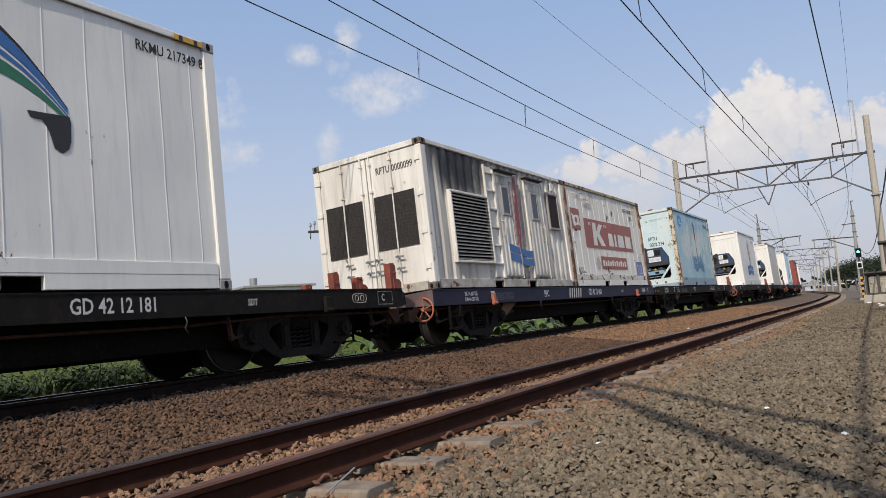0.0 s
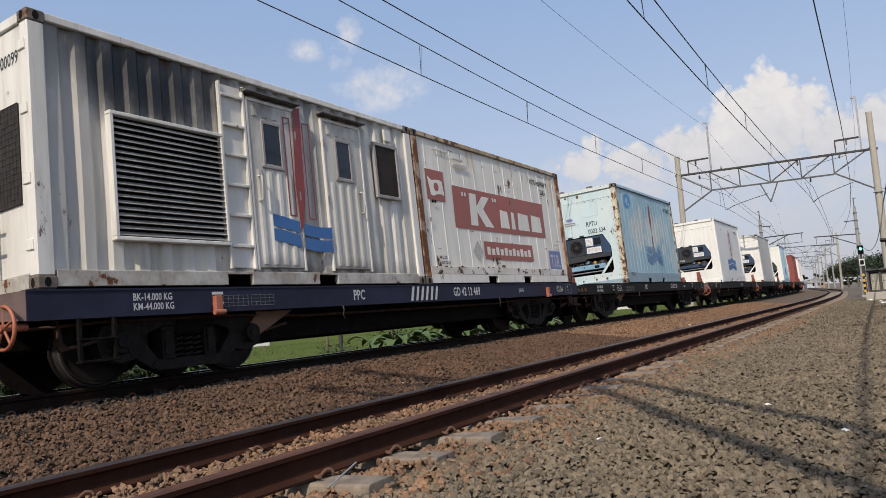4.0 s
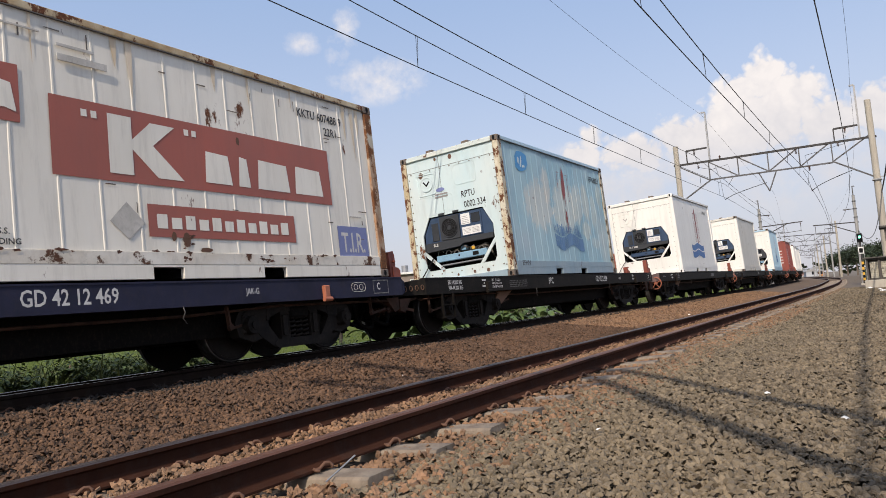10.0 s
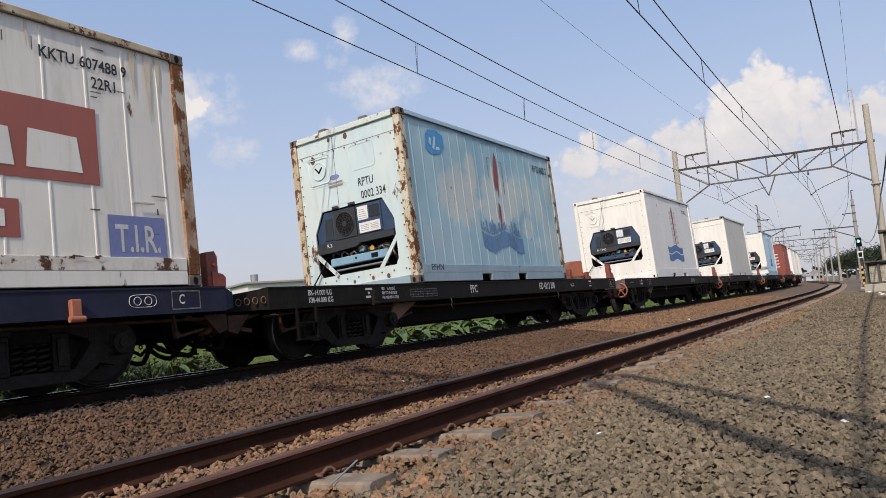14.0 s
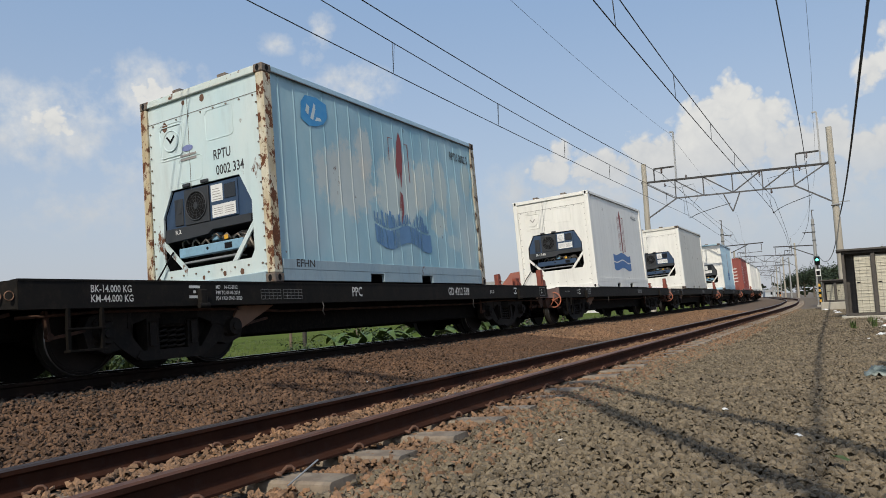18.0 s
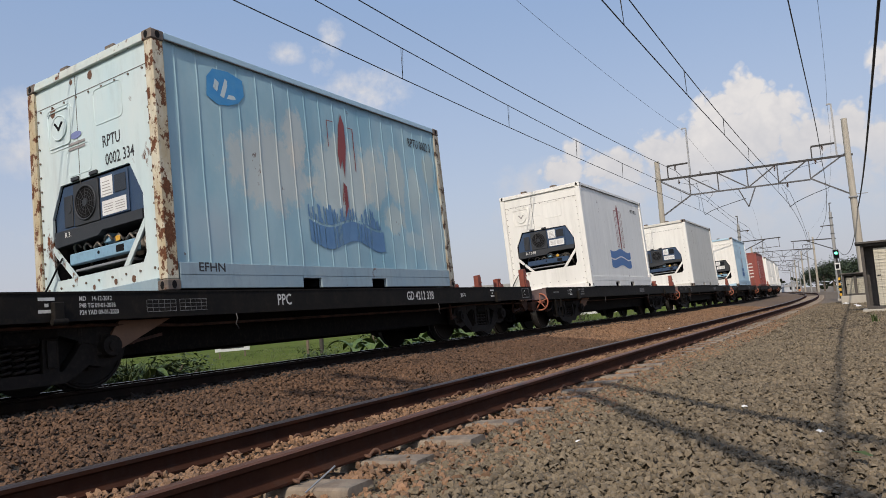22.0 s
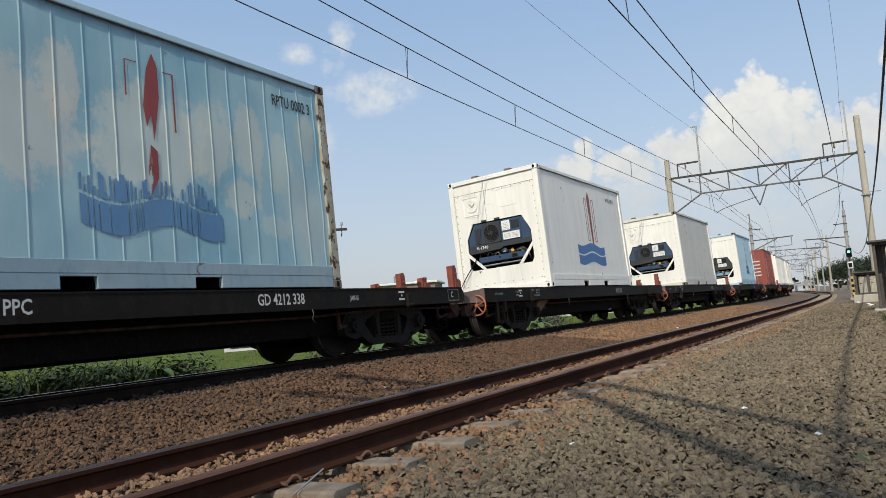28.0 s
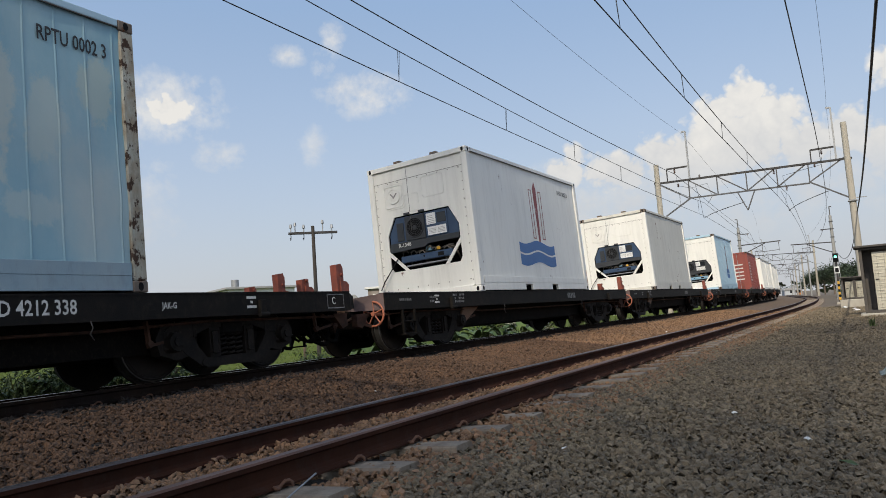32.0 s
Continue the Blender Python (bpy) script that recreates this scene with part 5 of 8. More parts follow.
def reefer_front(c, H, skin, unit, beam, seed=1, rivets=True, dz=0.0):
    """The machinery end: skin with an opening, the cooling unit in it, braces and inspection covers."""
    W2 = BOX_W / 2 - 0.13
    xs = 0.045
    z_lo, z_hi = 0.36 + dz, 1.50 + dz          # opening
    # one sheet round the opening
    k = Kit()
    q = [(-W2, 0.15), (0.0, 0.15), (W2, 0.15), (W2, 0.8), (W2, H - 0.11), (0.0, H - 0.11), (-W2, H - 0.11), (-W2, 0.8)]
    h = [(-0.86, z_lo + 0.1), (-0.80, z_lo), (0.80, z_lo), (0.86, z_lo + 0.1), (0.86, 1.12 + dz), (0.66, z_hi), (-0.66, z_hi), (-0.86, 1.12 + dz)]
    vs = [(xx, a[0], a[1]) for xx in (xs, xs + 0.03) for a in q + h]
    fs = []
    ring = [(0, 1, 9), (1, 10, 9), (1, 2, 10), (2, 11, 10), (2, 3, 11), (3, 12, 11), (3, 4, 12), (4, 13, 12), (4, 5, 13), (5, 14, 13), (5, 6, 14), (6, 15, 14), (6, 7, 15), (7, 8, 15), (7, 0, 8), (0, 9, 8)]
    fs += ring + [tuple(16 + v for v in f[::-1]) for f in ring]
    fs += [(v, (v + 1) % 8, 16 + (v + 1) % 8, 16 + v) for v in range(8)] + [(8 + (v + 1) % 8, 8 + v, 24 + v, 24 + (v + 1) % 8) for v in range(8)]
    k.add(vs, fs)
    part("front_panel", k, skin, c, "insulated front panel")
    # recess behind
    k = Kit()
    k.box((xs + 0.45, -0.86, z_lo), (xs + 0.48, 0.86, z_hi)).box((xs + 0.03, -0.88, z_lo - 0.02), (xs + 0.48, 0.88, z_lo))
    k.box((xs + 0.03, -0.88, z_hi), (xs + 0.48, 0.88, z_hi + 0.02)).box((xs + 0.03, -0.89, z_lo), (xs + 0.48, -0.87, z_hi)).box((xs + 0.03, 0.87, z_lo), (xs + 0.48, 0.89, z_hi))
    part("recess", k, M["dark"], c, "dark machinery recess")
    # unit: angled casing with fan bay, control door, stickers
    xu = xs + 0.03
    u = thing_part("cooling_unit", c)
    up = Matrix.Translation((0, 0, dz))
    u.matrix_basis = up
    k = Kit().prism([(-0.83, 0.95), (0.83, 0.95), (0.83, 1.14), (0.64, 1.48), (-0.64, 1.48), (-0.83, 1.14)], "x", xu, xu + 0.30)
    part("casing", k, unit, u, "blue sheet-metal casing")
    k = Kit().box((xu - 0.03, -0.06, 0.96), (xu, 0.42, 1.46), 0.006)
    part("fan_bay", k, M["unit_grey"], u)
    k = Kit().torus((xu - 0.036, 0.18, 1.21), "x", 0.20, 0.012, 28, 5)
    for r in (0.05, 0.09, 0.13, 0.165):
        k.torus((xu - 0.036, 0.18, 1.21), "x", r, 0.003, 22, 4)
    for i in range(6):
        a = i * math.pi / 6
        k.cyl((xu - 0.036, 0.18 - 0.19 * math.cos(a), 1.21 - 0.19 * math.sin(a)), (xu - 0.036, 0.18 + 0.19 * math.cos(a), 1.21 + 0.19 * math.sin(a)), 0.003, n=5)
    part("fan_grille", k, M["unit_grey"], u, "round charcoal fan grille")
    part("fan_well", Kit().disc((xu - 0.0325, 0.18, 1.21), "x", 0.192, 0.004, 28), M["dark"], u, "black fan opening")
    part("fan_hub", Kit().disc((xu - 0.045, 0.18, 1.21), "x", 0.045, 0.02, 14), M["unit_grey"], u)
    k = Kit().box((xu - 0.02, -0.60, 0.97), (xu, -0.08, 1.46), 0.006)
    part("control_door", k, unit, u, "hinged control door")
    part("notice", Kit().box((xu - 0.024, -0.33, 1.21), (xu - 0.021, -0.11, 1.44)), M["sticker"], u, "white printed notice")
    part("notice", Kit().box((xu - 0.024, -0.56, 0.99), (xu - 0.021, -0.12, 1.16)), M["sticker"], u, "white printed notice")
    k = Kit()
    rr = random.Random(seed)
    for i in range(5):
        k.box((xu - 0.0255, -0.31 + 0.01 * i, 1.23 + 0.036 * i), (xu - 0.0245, -0.13 - 0.02 * rr.random(), 1.24 + 0.036 * i))
    for i in range(4):
        k.box((xu - 0.0255, -0.53, 1.025 + 0.028 * i), (xu - 0.0245, -0.36, 1.033 + 0.028 * i)).box((xu - 0.0255, -0.32, 1.025 + 0.028 * i), (xu - 0.0245, -0.15, 1.033 + 0.028 * i))
    part("small_print", k, M["grey_pale"], u)
    part("display_window", Kit().box((xu - 0.026, -0.57, 1.22), (xu - 0.02, -0.36, 1.42), 0.004), M["glass_dark"], u, "dark display window")
    k = Kit().box((xu - 0.015, 0.47, 0.98), (xu, 0.64, 1.36), 0.005).disc((xu - 0.02, 0.545, 1.2), "x", 0.06, 0.015, 16)
    part("side_hatch", k, M["unit_grey"], u)
    k = Kit().prism([(-0.83, 0.84), (-0.1, 0.84), (-0.02, 0.79), (0.83, 0.76), (0.83, 0.95), (-0.83, 0.95)], "x", xu - 0.03, xu + 0.30)
    part("apron", k, M["unit_grey"], u, "charcoal apron under the casing")
    # compressor bay
    k = Kit().box((xu + 0.01, -0.62, 0.52), (xu + 0.09, 0.62, 0.66), 0.012)
    part("bay_beam", k, beam, u, "pale blue cross beam")
    part("beam_hole", Kit().disc((xu + 0.008, 0.05, 0.60), "x", 0.022, 0.006, 12), M["dark"], u)
    part("beam_slot", Kit().box((xu + 0.006, -0.42, 0.55), (xu + 0.012, -0.28, 0.63), 0.002), M["dark"], u)
    k = Kit().cyl((xu + 0.25, -0.35, 0.62), (xu + 0.25, 0.15, 0.62), 0.11, n=14).cyl((xu + 0.2, -0.5, 0.55), (xu + 0.2, -0.5, 0.78), 0.07, n=12)
    k.tube([(xu + 0.15, 0.1, 0.74), (xu + 0.12, -0.1, 0.76), (xu + 0.14, -0.3, 0.72), (xu + 0.1, -0.5, 0.75), (xu + 0.12, -0.62, 0.70)], 0.018, 6)
    k.tube([(xu + 0.2, 0.5, 0.5), (xu + 0.15, 0.3, 0.72), (xu + 0.2, 0.1, 0.78)], 0.015, 6).tube([(xu + 0.18, -0.7, 0.45), (xu + 0.12, -0.66, 0.62), (xu + 0.2, -0.55, 0.74)], 0.022, 6)
    part("pipework", k, M["pipe"], u, "compressor and bent copper pipes")
    k = Kit()
    for q in range(6):
        y0, z0 = -0.55 + 0.2 * q, 0.66 + 0.03 * (q % 3)
        k.tube([(xu + 0.06, y0, z0), (xu + 0.04, y0 + 0.05, z0 + 0.07), (xu + 0.05, y0 + 0.13, z0 + 0.03), (xu + 0.10, y0 + 0.17, z0 - 0.05)], 0.014, 6)
    part("coolant_pipe", k, M["pipe"], u, "bent bare metal coolant pipes")
    part("valve_tag", Kit().box((xu + 0.02, -0.34, 0.68), (xu + 0.03, -0.26, 0.74), 0.004), M["yellow"], u, "small yellow tag")
    part("drip_tray", Kit().box((xu + 0.0, -0.50, 0.43), (xu + 0.20, 0.50, 0.46), 0.006), M["galv"], u, "bare steel drip tray")
    part("motor_box", Kit().box((xu + 0.06, -0.10, 0.70), (xu + 0.18, 0.02, 0.81), 0.01), M["unit_pale"], u)
    # white braces
    for s in (-1, 1):
        k = Kit().prism([(s * 0.86, 0.84), (s * 0.86, 0.74), (s * 0.55, 0.36), (s * 0.46, 0.36)] if s < 0 else [(0.86, 0.80), (0.86, 0.70), (0.50, 0.36), (0.41, 0.36)], "x", xs - 0.005, xs + 0.02)
        part("brace", k, skin, c, "white diagonal brace", up)
    # inspection covers with raised edges
    k = outline_tube(rounded(0.36, 0.86, H - 0.95, H - 0.42, 0.06), xs, 0.007)
    part("cover", k, skin, c)
    k = outline_tube(rounded(-0.60, -0.08, H - 0.83, H - 0.40, 0.06), xs, 0.007)
    part("cover", k, skin, c)
    k = outline_tube(rounded(0.02, 0.48, 1.57 + dz, 1.92 + dz, 0.06), xs, 0.006)
    part("cover", k, skin, c)
    k = Kit().disc((xs - 0.012, 0.62, H - 0.68), "x", 0.155, 0.02, 28).torus((xs - 0.012, 0.62, H - 0.68), "x", 0.15, 0.008, 28, 5)
    vent = part("vent_disc", k, skin, c, "round fresh-air vent cover")
    k = Kit()
    for a in (48, 132):
        k.box((-0.004, -0.016, 0.01), (0.004, 0.010, 0.115), 0, 0, Matrix.Translation((xs - 0.016, 0.62, H - 0.70)) @ Matrix.Rotation(radians(a - 90), 4, "X"))
    k.disc((xs - 0.02, 0.62, H - 0.70), "x", 0.018, 0.008, 10)
    part("vent_slot", k, M["dark"] if skin is M["pale_blue"] else M["grey_pale"], vent)
    part("vent_plate", outline_tube(rounded(0.40, 0.84, H - 0.91, H - 0.46, 0.05), xs - 0.004, 0.009), skin, c, "square mounting plate of the vent")
    # seams, rivets, clips above the unit
    k = Kit().box((xs - 0.004, -W2, H - 0.36), (xs, W2, H - 0.352)).box((xs - 0.004, 0.255, 1.45), (xs, 0.262, H - 0.12))
    for s in (-1, 1):
        k.box((xs - 0.004, s * W2 - 0.006, 0.2), (xs, s * W2 + 0.006, H - 0.35))
    part("seams", k, M["seam"], c)
    if rivets:
        spots = [(y, 0.25 + i * (H - 0.75) / 12) for i in range(13) for y in (-W2 + 0.04, W2 - 0.04)]
        spots += [(-W2 + 0.1 + i * (2 * W2 - 0.2) / 8, z) for i in range(9) for z in (H - 0.39, 0.27)]
        for y, z in spots:
            part("rivet", pale_rivet if skin is M["white"] else rivet_mesh, None, c, "", Matrix.Translation((xs - 0.012, y, z)))
    for ya in (0.27, -0.09):
        part("latch", Kit().box((xs - 0.03, ya, z_hi), (xs, ya + 0.14, z_hi + 0.045), 0.005), M["unit_grey"], c)
    # loose power lead
    k = Kit().tube([(xs - 0.02, 0.66, 0.62), (xs - 0.05, 0.72, 0.52), (xs - 0.06, 0.86, 0.36), (xs - 0.09, 1.0, 0.18), (xs - 0.10, 1.1, 0.02)], 0.012, 6)
    part("power_lead", k, M["dark"], c, "loose black power lead", up)
    for y in (-0.42, 0.48):
        k = Kit().box((0.03, y - 0.10, H - 0.012), (0.20, y + 0.06, H + 0.05), 0.01)
        part("roof_lug", k, M["casting"], c)


M["seam"] = plain("dark_seam", (0.14, 0.13, 0.12), 0.8)


def thing_part(name, parent):
    """An inner node that groups the pieces of one part: a tiny plate so that it is a mesh."""
    return part(name, Kit().box((0.30, -0.02, 1.0), (0.31, 0.02, 1.02)), M["dark"], parent)


def reefer(label, H, side, front, post, rail, unit, beam, pitch, rib, depth, flip, seed, bottom=None, cast=None, dent=0.004, lip=None, top=None, dz=0.0):
    c = thing("reefer_container", label, "shipping container", group="containers on the train")
    castings(c, H, cast or M["casting"])
    frame_parts(c, H, post, rail, bottom, lip, top)
    for s in (-1, 1):
        part("side_panel", ribbed_side(H, s, pitch, rib, depth, side, flip, seed, dent, dent > 0.005), side, c, "ribbed insulated side panel")
    part("roof", roof_kit(H), front, c)
    part("rear_door", Kit().box((BOX_L - 0.06, -1.09, 0.15), (BOX_L - 0.02, -0.01, H - 0.11), 0.01), side, c)
    part("rear_door", Kit().box((BOX_L - 0.06, 0.01, 0.15), (BOX_L - 0.02, 1.09, H - 0.11), 0.01), side, c)
    for s in (-1, 1):
        part("top_seam", Kit().box((0.17, min(s * 1.192, s * 1.216), H - 0.094), (BOX_L - 0.17, max(s * 1.192, s * 1.216), H - 0.086)), M["seam"], c)
    reefer_front(c, H, front, unit, beam, seed, True, dz)
    return c


HI, LO = 2.896, 2.591
YS = -BOX_W / 2 + 0.035 - 0.022

# ---- the loads
bl = reefer("faded blue reefer container, pale front with exposed cooling unit", HI, M["blue_side"], M["pale_blue"], M["rusty_post"], M["pale_blue_worn"], M["unit_blue"], M["unit_pale"], 0.305, 0.020, 0.007, 1.0, 3, M["grey_blue"], dent=0.009, lip=M["grey_blue"], top=M["sky_blue"])
for q in bl.children:
    if q.name.startswith("corner_post") and q.data.vertices[0].co.x > 3.0:
        q.data.materials[0] = M["rust_post_dark"]
carry(bl, FRONTS[2], 3.19)
w1 = reefer("clean white reefer container with red and blue sail emblem", HI, M["white"], M["white"], M["white"], M["white"], M["unit_blue"], M["unit_blue"], 0.61, 0.02, 0.0018, 1.0, 5, cast=M["white"], dz=0.28)
carry(w1, FRONTS[3], 3.20)
w2 = reefer("cream white reefer container, plain sides", HI, M["cream"], M["white"], M["white"], M["cream"], M["unit_blue"], M["unit_blue"], 0.61, 0.02, 0.0018, 1.0, 8, dz=0.28)
carry(w2, FRONTS[4], 3.20)
b2 = reefer("light blue reefer container with white front", HI, M["sky_blue"], M["white"], M["white"], M["sky_blue"], M["unit_grey"], M["unit_pale"], 0.305, 0.03, 0.008, 1.0, 9, dz=0.12)
carry(b2, FRONTS[5], 3.20)


def steel_box(label, H, skin, post, seed, side=None, rod=None, sill=None):
    """A corrugated dry container."""
    c = thing("dry_container", label, "shipping container", group="containers on the train")
    castings(c, H, M["casting"])
    frame_parts(c, H, post, skin, sill, False)
    for s in (-1, 1):
        part("side_panel", ribbed_side(H, s, 0.275, 0.17, 0.038, skin, -1.0, seed), side or skin, c, "corrugated steel side")
    part("roof", roof_kit(H), skin, c)
    for x in (0.03, BOX_L - 0.06):
        for y0, y1 in ((-1.09, -0.01), (0.01, 1.09)):
            d = part("door", Kit().box((x, y0, 0.15), (x + 0.04, y1, H - 0.11), 0.01), skin, c)
            if x < 1:
                for yr in ((-0.55, -0.10) if y0 < -0.5 else (0.10, 0.55)):
                    part("lock_rod", Kit().cyl((x - 0.03, yr, 0.1), (x - 0.03, yr, H - 0.08), 0.014, n=8), rod or M["galv"], d)
    return c


gen = steel_box("sooty white generator container, louvres, doors, window and ladder", LO, M["white_gen"], M["white_gen"], 11, M["gen_side"], M["white_gen"], M["gen_sill"])
carry(gen, FRONTS[1], 0.10)
kc = reefer("weathered white reefer container with brick-red panels, rusty edges", LO, M["white_old"], M["white_old"], M["rusty_post_k"], M["white_old"], M["unit_blue"], M["unit_blue"], 0.41, 0.03, 0.006, 1.0, 12, top=M["rusty_top"], lip=M["rusty_lip"])
carry(kc, FRONTS[1], 6.19)
first = reefer("clean white high container with a striped curved emblem", HI, M["white"], M["white"], M["white"], M["white"], M["unit_blue"], M["unit_blue"], 0.41, 0.016, 0.003, 1.0, 14, dent=0.008, cast=M["grey_pale"])
carry(first, FRONTS[0], 3.20)
redc = steel_box("brown-red corrugated steel container with white writing", LO, M["red_box"], M["red_box"], 15)
carry(redc, FRONTS[6], 3.25)
for i, x in ((7, 0.1), (7, 6.25), (8, 0.1), (8, 6.25)):
    q = steel_box("white corrugated container near the tail of the train", LO, M["white"], M["white"], 20 + i)
    carry(q, FRONTS[i], x)


# ---- what sets the loads apart
SKINS = {bl: (3, 0.009, 0.007), kc: (12, 0.004, 0.006), w1: (5, 0.004, 0.0018), b2: (9, 0.004, 0.008), first: (14, 0.008, 0.003)}


def flat(c, name, pts, y, mt, label="", lift=0.0):
    """A painted shape on the near side, as points of x and z; it follows the skin where that bulges."""
    if c not in SKINS:
        return part(name, Kit().add([(q[0], y, q[1]) for q in pts], [tuple(range(len(pts)))]), mt, c, label)
    seed, dent, depth = SKINS[c]
    y0 = -(BOX_W / 2 - 0.035 + depth + 0.0025 + lift)
    if len(pts) == 4 and pts[0][0] == pts[3][0] and pts[0][1] == pts[1][1] and abs(pts[1][0] - pts[0][0]) > 0.3:
        n, m = max(2, int((pts[1][0] - pts[0][0]) / 0.12)), max(1, int((pts[3][1] - pts[0][1]) / 0.12))
        vs = []
        for a in range(m + 1):
            for b in range(n + 1):
                x, z = pts[0][0] + (pts[1][0] - pts[0][0]) * b / n, pts[0][1] + (pts[3][1] - pts[0][1]) * a / m
                vs.append((x, y0 - skin_dent(x, z, seed, dent), z))
        k = Kit().add(vs, [(a * (n + 1) + b, a * (n + 1) + b + 1, (a + 1) * (n + 1) + b + 1, (a + 1) * (n + 1) + b) for a in range(m) for b in range(n)], 0, True)
    else:
        k = Kit().add([(q[0], y0 - skin_dent(q[0], q[1], seed, dent), q[1]) for q in pts], [tuple(range(len(pts)))])
    return part(name, k, mt, c, label)


def on_skin(c, x, z, w=0.4):
    seed, dent, depth = SKINS[c]
    return on_side(x, -(BOX_W / 2 - 0.035 + depth + 0.004) - max(skin_dent(x, z, seed, dent), skin_dent(x + w, z, seed, dent), skin_dent(x + 2 * w, z, seed, dent)), z)


def rect(x0, x1, z0, z1):
    return [(x0, z0), (x1, z0), (x1, z1), (x0, z1)]


# generator container: doors with vents, louvre, ladder, side doors, window
def dress_generator(c):
    H, x = LO, 0.022
    for y0, y1 in ((0.13, 0.98), (-0.98, -0.13)):
        v = part("vent_mesh", Kit().box((x - 0.006, y0, 0.80), (x + 0.006, y1, 1.74)), M["mesh"], c, "dark rusty vent mesh")
        k = Kit()
        for i in range(15):
            y = y0 + (y1 - y0) * i / 14
            k.box((x - 0.010, y - 0.003, 0.80), (x - 0.006, y + 0.003, 1.74))
        for i in range(17):
            z = 0.80 + 0.94 * i / 16
            k.box((x - 0.013, y0, z - 0.003), (x - 0.010, y1, z + 0.003))
        part("mesh_wires", k, M["mesh_wire"], v)
    for y in (-0.55, -0.10, 0.10, 0.55):
        for z in (2.32, 1.83):
            part("rod_keeper", Kit().box((-0.03, y - 0.028, z), (0.03, y + 0.028, z + 0.05), 0.006), M["white_gen"], c)
        for z in (0.42, 0.62):
            k = Kit().box((-0.05, y - 0.13, z), (-0.035, y + 0.05, z + 0.03), 0.004).disc((-0.05, y, z + 0.015), "x", 0.03, 0.02, 10)
            part("door_handle", k, M["galv"], c, "steel locking handle")
    for y in (-1.12, 1.12):
        for z in (0.35, 0.95, 1.6, 2.2):
            part("hinge", Kit().box((-0.012, y - 0.06, z), (0.03, y + 0.06, z + 0.10), 0.006), M["white_gen"], c)
    lettering("RPTU 0000099", 0.125, on_front(0.0275, -0.21, 2.13), M["dark_letter"], c, "letter", 0.72)
    # louvre
    y = -BOX_W / 2
    lv = part("louvre", Kit().box((0.78, y + 0.026, 0.50), (2.10, y + 0.032, 1.72)), M["dark"], c, "wide air louvre")
    for z0, z1, x0, x1 in ((0.46, 0.50, 0.74, 2.14), (1.72, 1.76, 0.74, 2.14)):
        part("louvre_frame", Kit().box((x0, y - 0.042, z0), (x1, y + 0.06, z1), 0.006), M["white_gen"], lv)
    for x0 in (0.74, 2.10):
        part("louvre_frame", Kit().box((x0, y - 0.042, 0.50), (x0 + 0.04, y + 0.06, 1.72), 0.006), M["white_gen"], lv)
    for i in range(19):
        z = 0.515 + i * 0.0632
        k = Kit().add([(0.78, y - 0.034, z), (2.10, y - 0.034, z), (2.10, y + 0.018, z + 0.042), (0.78, y + 0.018, z + 0.042), (0.78, y - 0.030, z - 0.005), (2.10, y - 0.030, z - 0.005), (2.10, y + 0.022, z + 0.037), (0.78, y + 0.022, z + 0.037)],
                      [(0, 1, 2, 3), (7, 6, 5, 4), (0, 4, 5, 1), (3, 2, 6, 7)])
        part("slat", k, M["slat"], lv)
    # recessed ladder
    part("ladder_back", Kit().box((2.18, y + 0.03, 0.22), (2.50, y + 0.07, 2.4)), M["white_gen"], c)
    for i in range(6):
        z = 0.45 + i * 0.36
        part("rung", Kit().box((2.18, y - 0.012, z), (2.50, y + 0.03, z + 0.035), 0.005), M["white_gen"], c)
    for x0 in (2.145, 2.50):
        part("ladder_rail", Kit().box((x0, y - 0.008, 0.2), (x0 + 0.035, y + 0.05, 2.42), 0.005), M["white_gen"], c)
    # two doors
    for x0, x1, hx, wx, seed in ((2.58, 3.34, 2.66, 2.80, 1), (3.92, 4.70, 4.60, 4.16, 2)):
        d = part("side_door", Kit().box((x0, y + 0.005, 0.22), (x1, y + 0.05, 2.28), 0.008), M["gen_side"], c, "grimy white side door")
        for a, b, z0, z1 in ((x0 - 0.035, x0, 0.19, 2.32), (x1, x1 + 0.035, 0.19, 2.32)):
            part("door_frame", Kit().box((a, y - 0.004, z0), (b, y + 0.06, z1), 0.005), M["white_gen"], d)
        part("door_frame", Kit().box((x0 - 0.035, y - 0.004, 2.28), (x1 + 0.035, y + 0.06, 2.32), 0.005), M["white_gen"], d)
        for q in range(4):
            xr = x0 + 0.06 + q * (x1 - x0 - 0.10) / 4
            for z0, z1 in ((0.26, 1.42), (2.10, 2.25)):
                k = Kit().prism([(xr, y + 0.005), (xr + 0.03, y - 0.009), (xr + 0.075, y - 0.009), (xr + 0.105, y + 0.005)], "z", z0, z1)
                part("door_rib", k, M["gen_side"], d)
        k = Kit().prism([(y - 0.09, 2.36), (y + 0.05, 2.36), (y + 0.05, 2.43), (y - 0.09, 2.375)], "x", x0 - 0.08, x1 + 0.08)
        part("rain_hood", k, M["hood"], d, "sooty bent rain hood")
        part("pane", Kit().box((wx, y - 0.006, 1.52), (wx + 0.27, y + 0.004, 2.02), 0.003), M["glass_dark"], d, "small dark window")
        for a, b, z0, z1 in ((wx - 0.035, wx, 1.48, 2.06), (wx + 0.27, wx + 0.305, 1.48, 2.06), (wx, wx + 0.27, 2.02, 2.06), (wx - 0.06, wx + 0.33, 1.455, 1.49)):
            part("window_frame", Kit().box((a, y - 0.018, z0), (b, y + 0.004, z1), 0.004), M["grey_pale"], d)
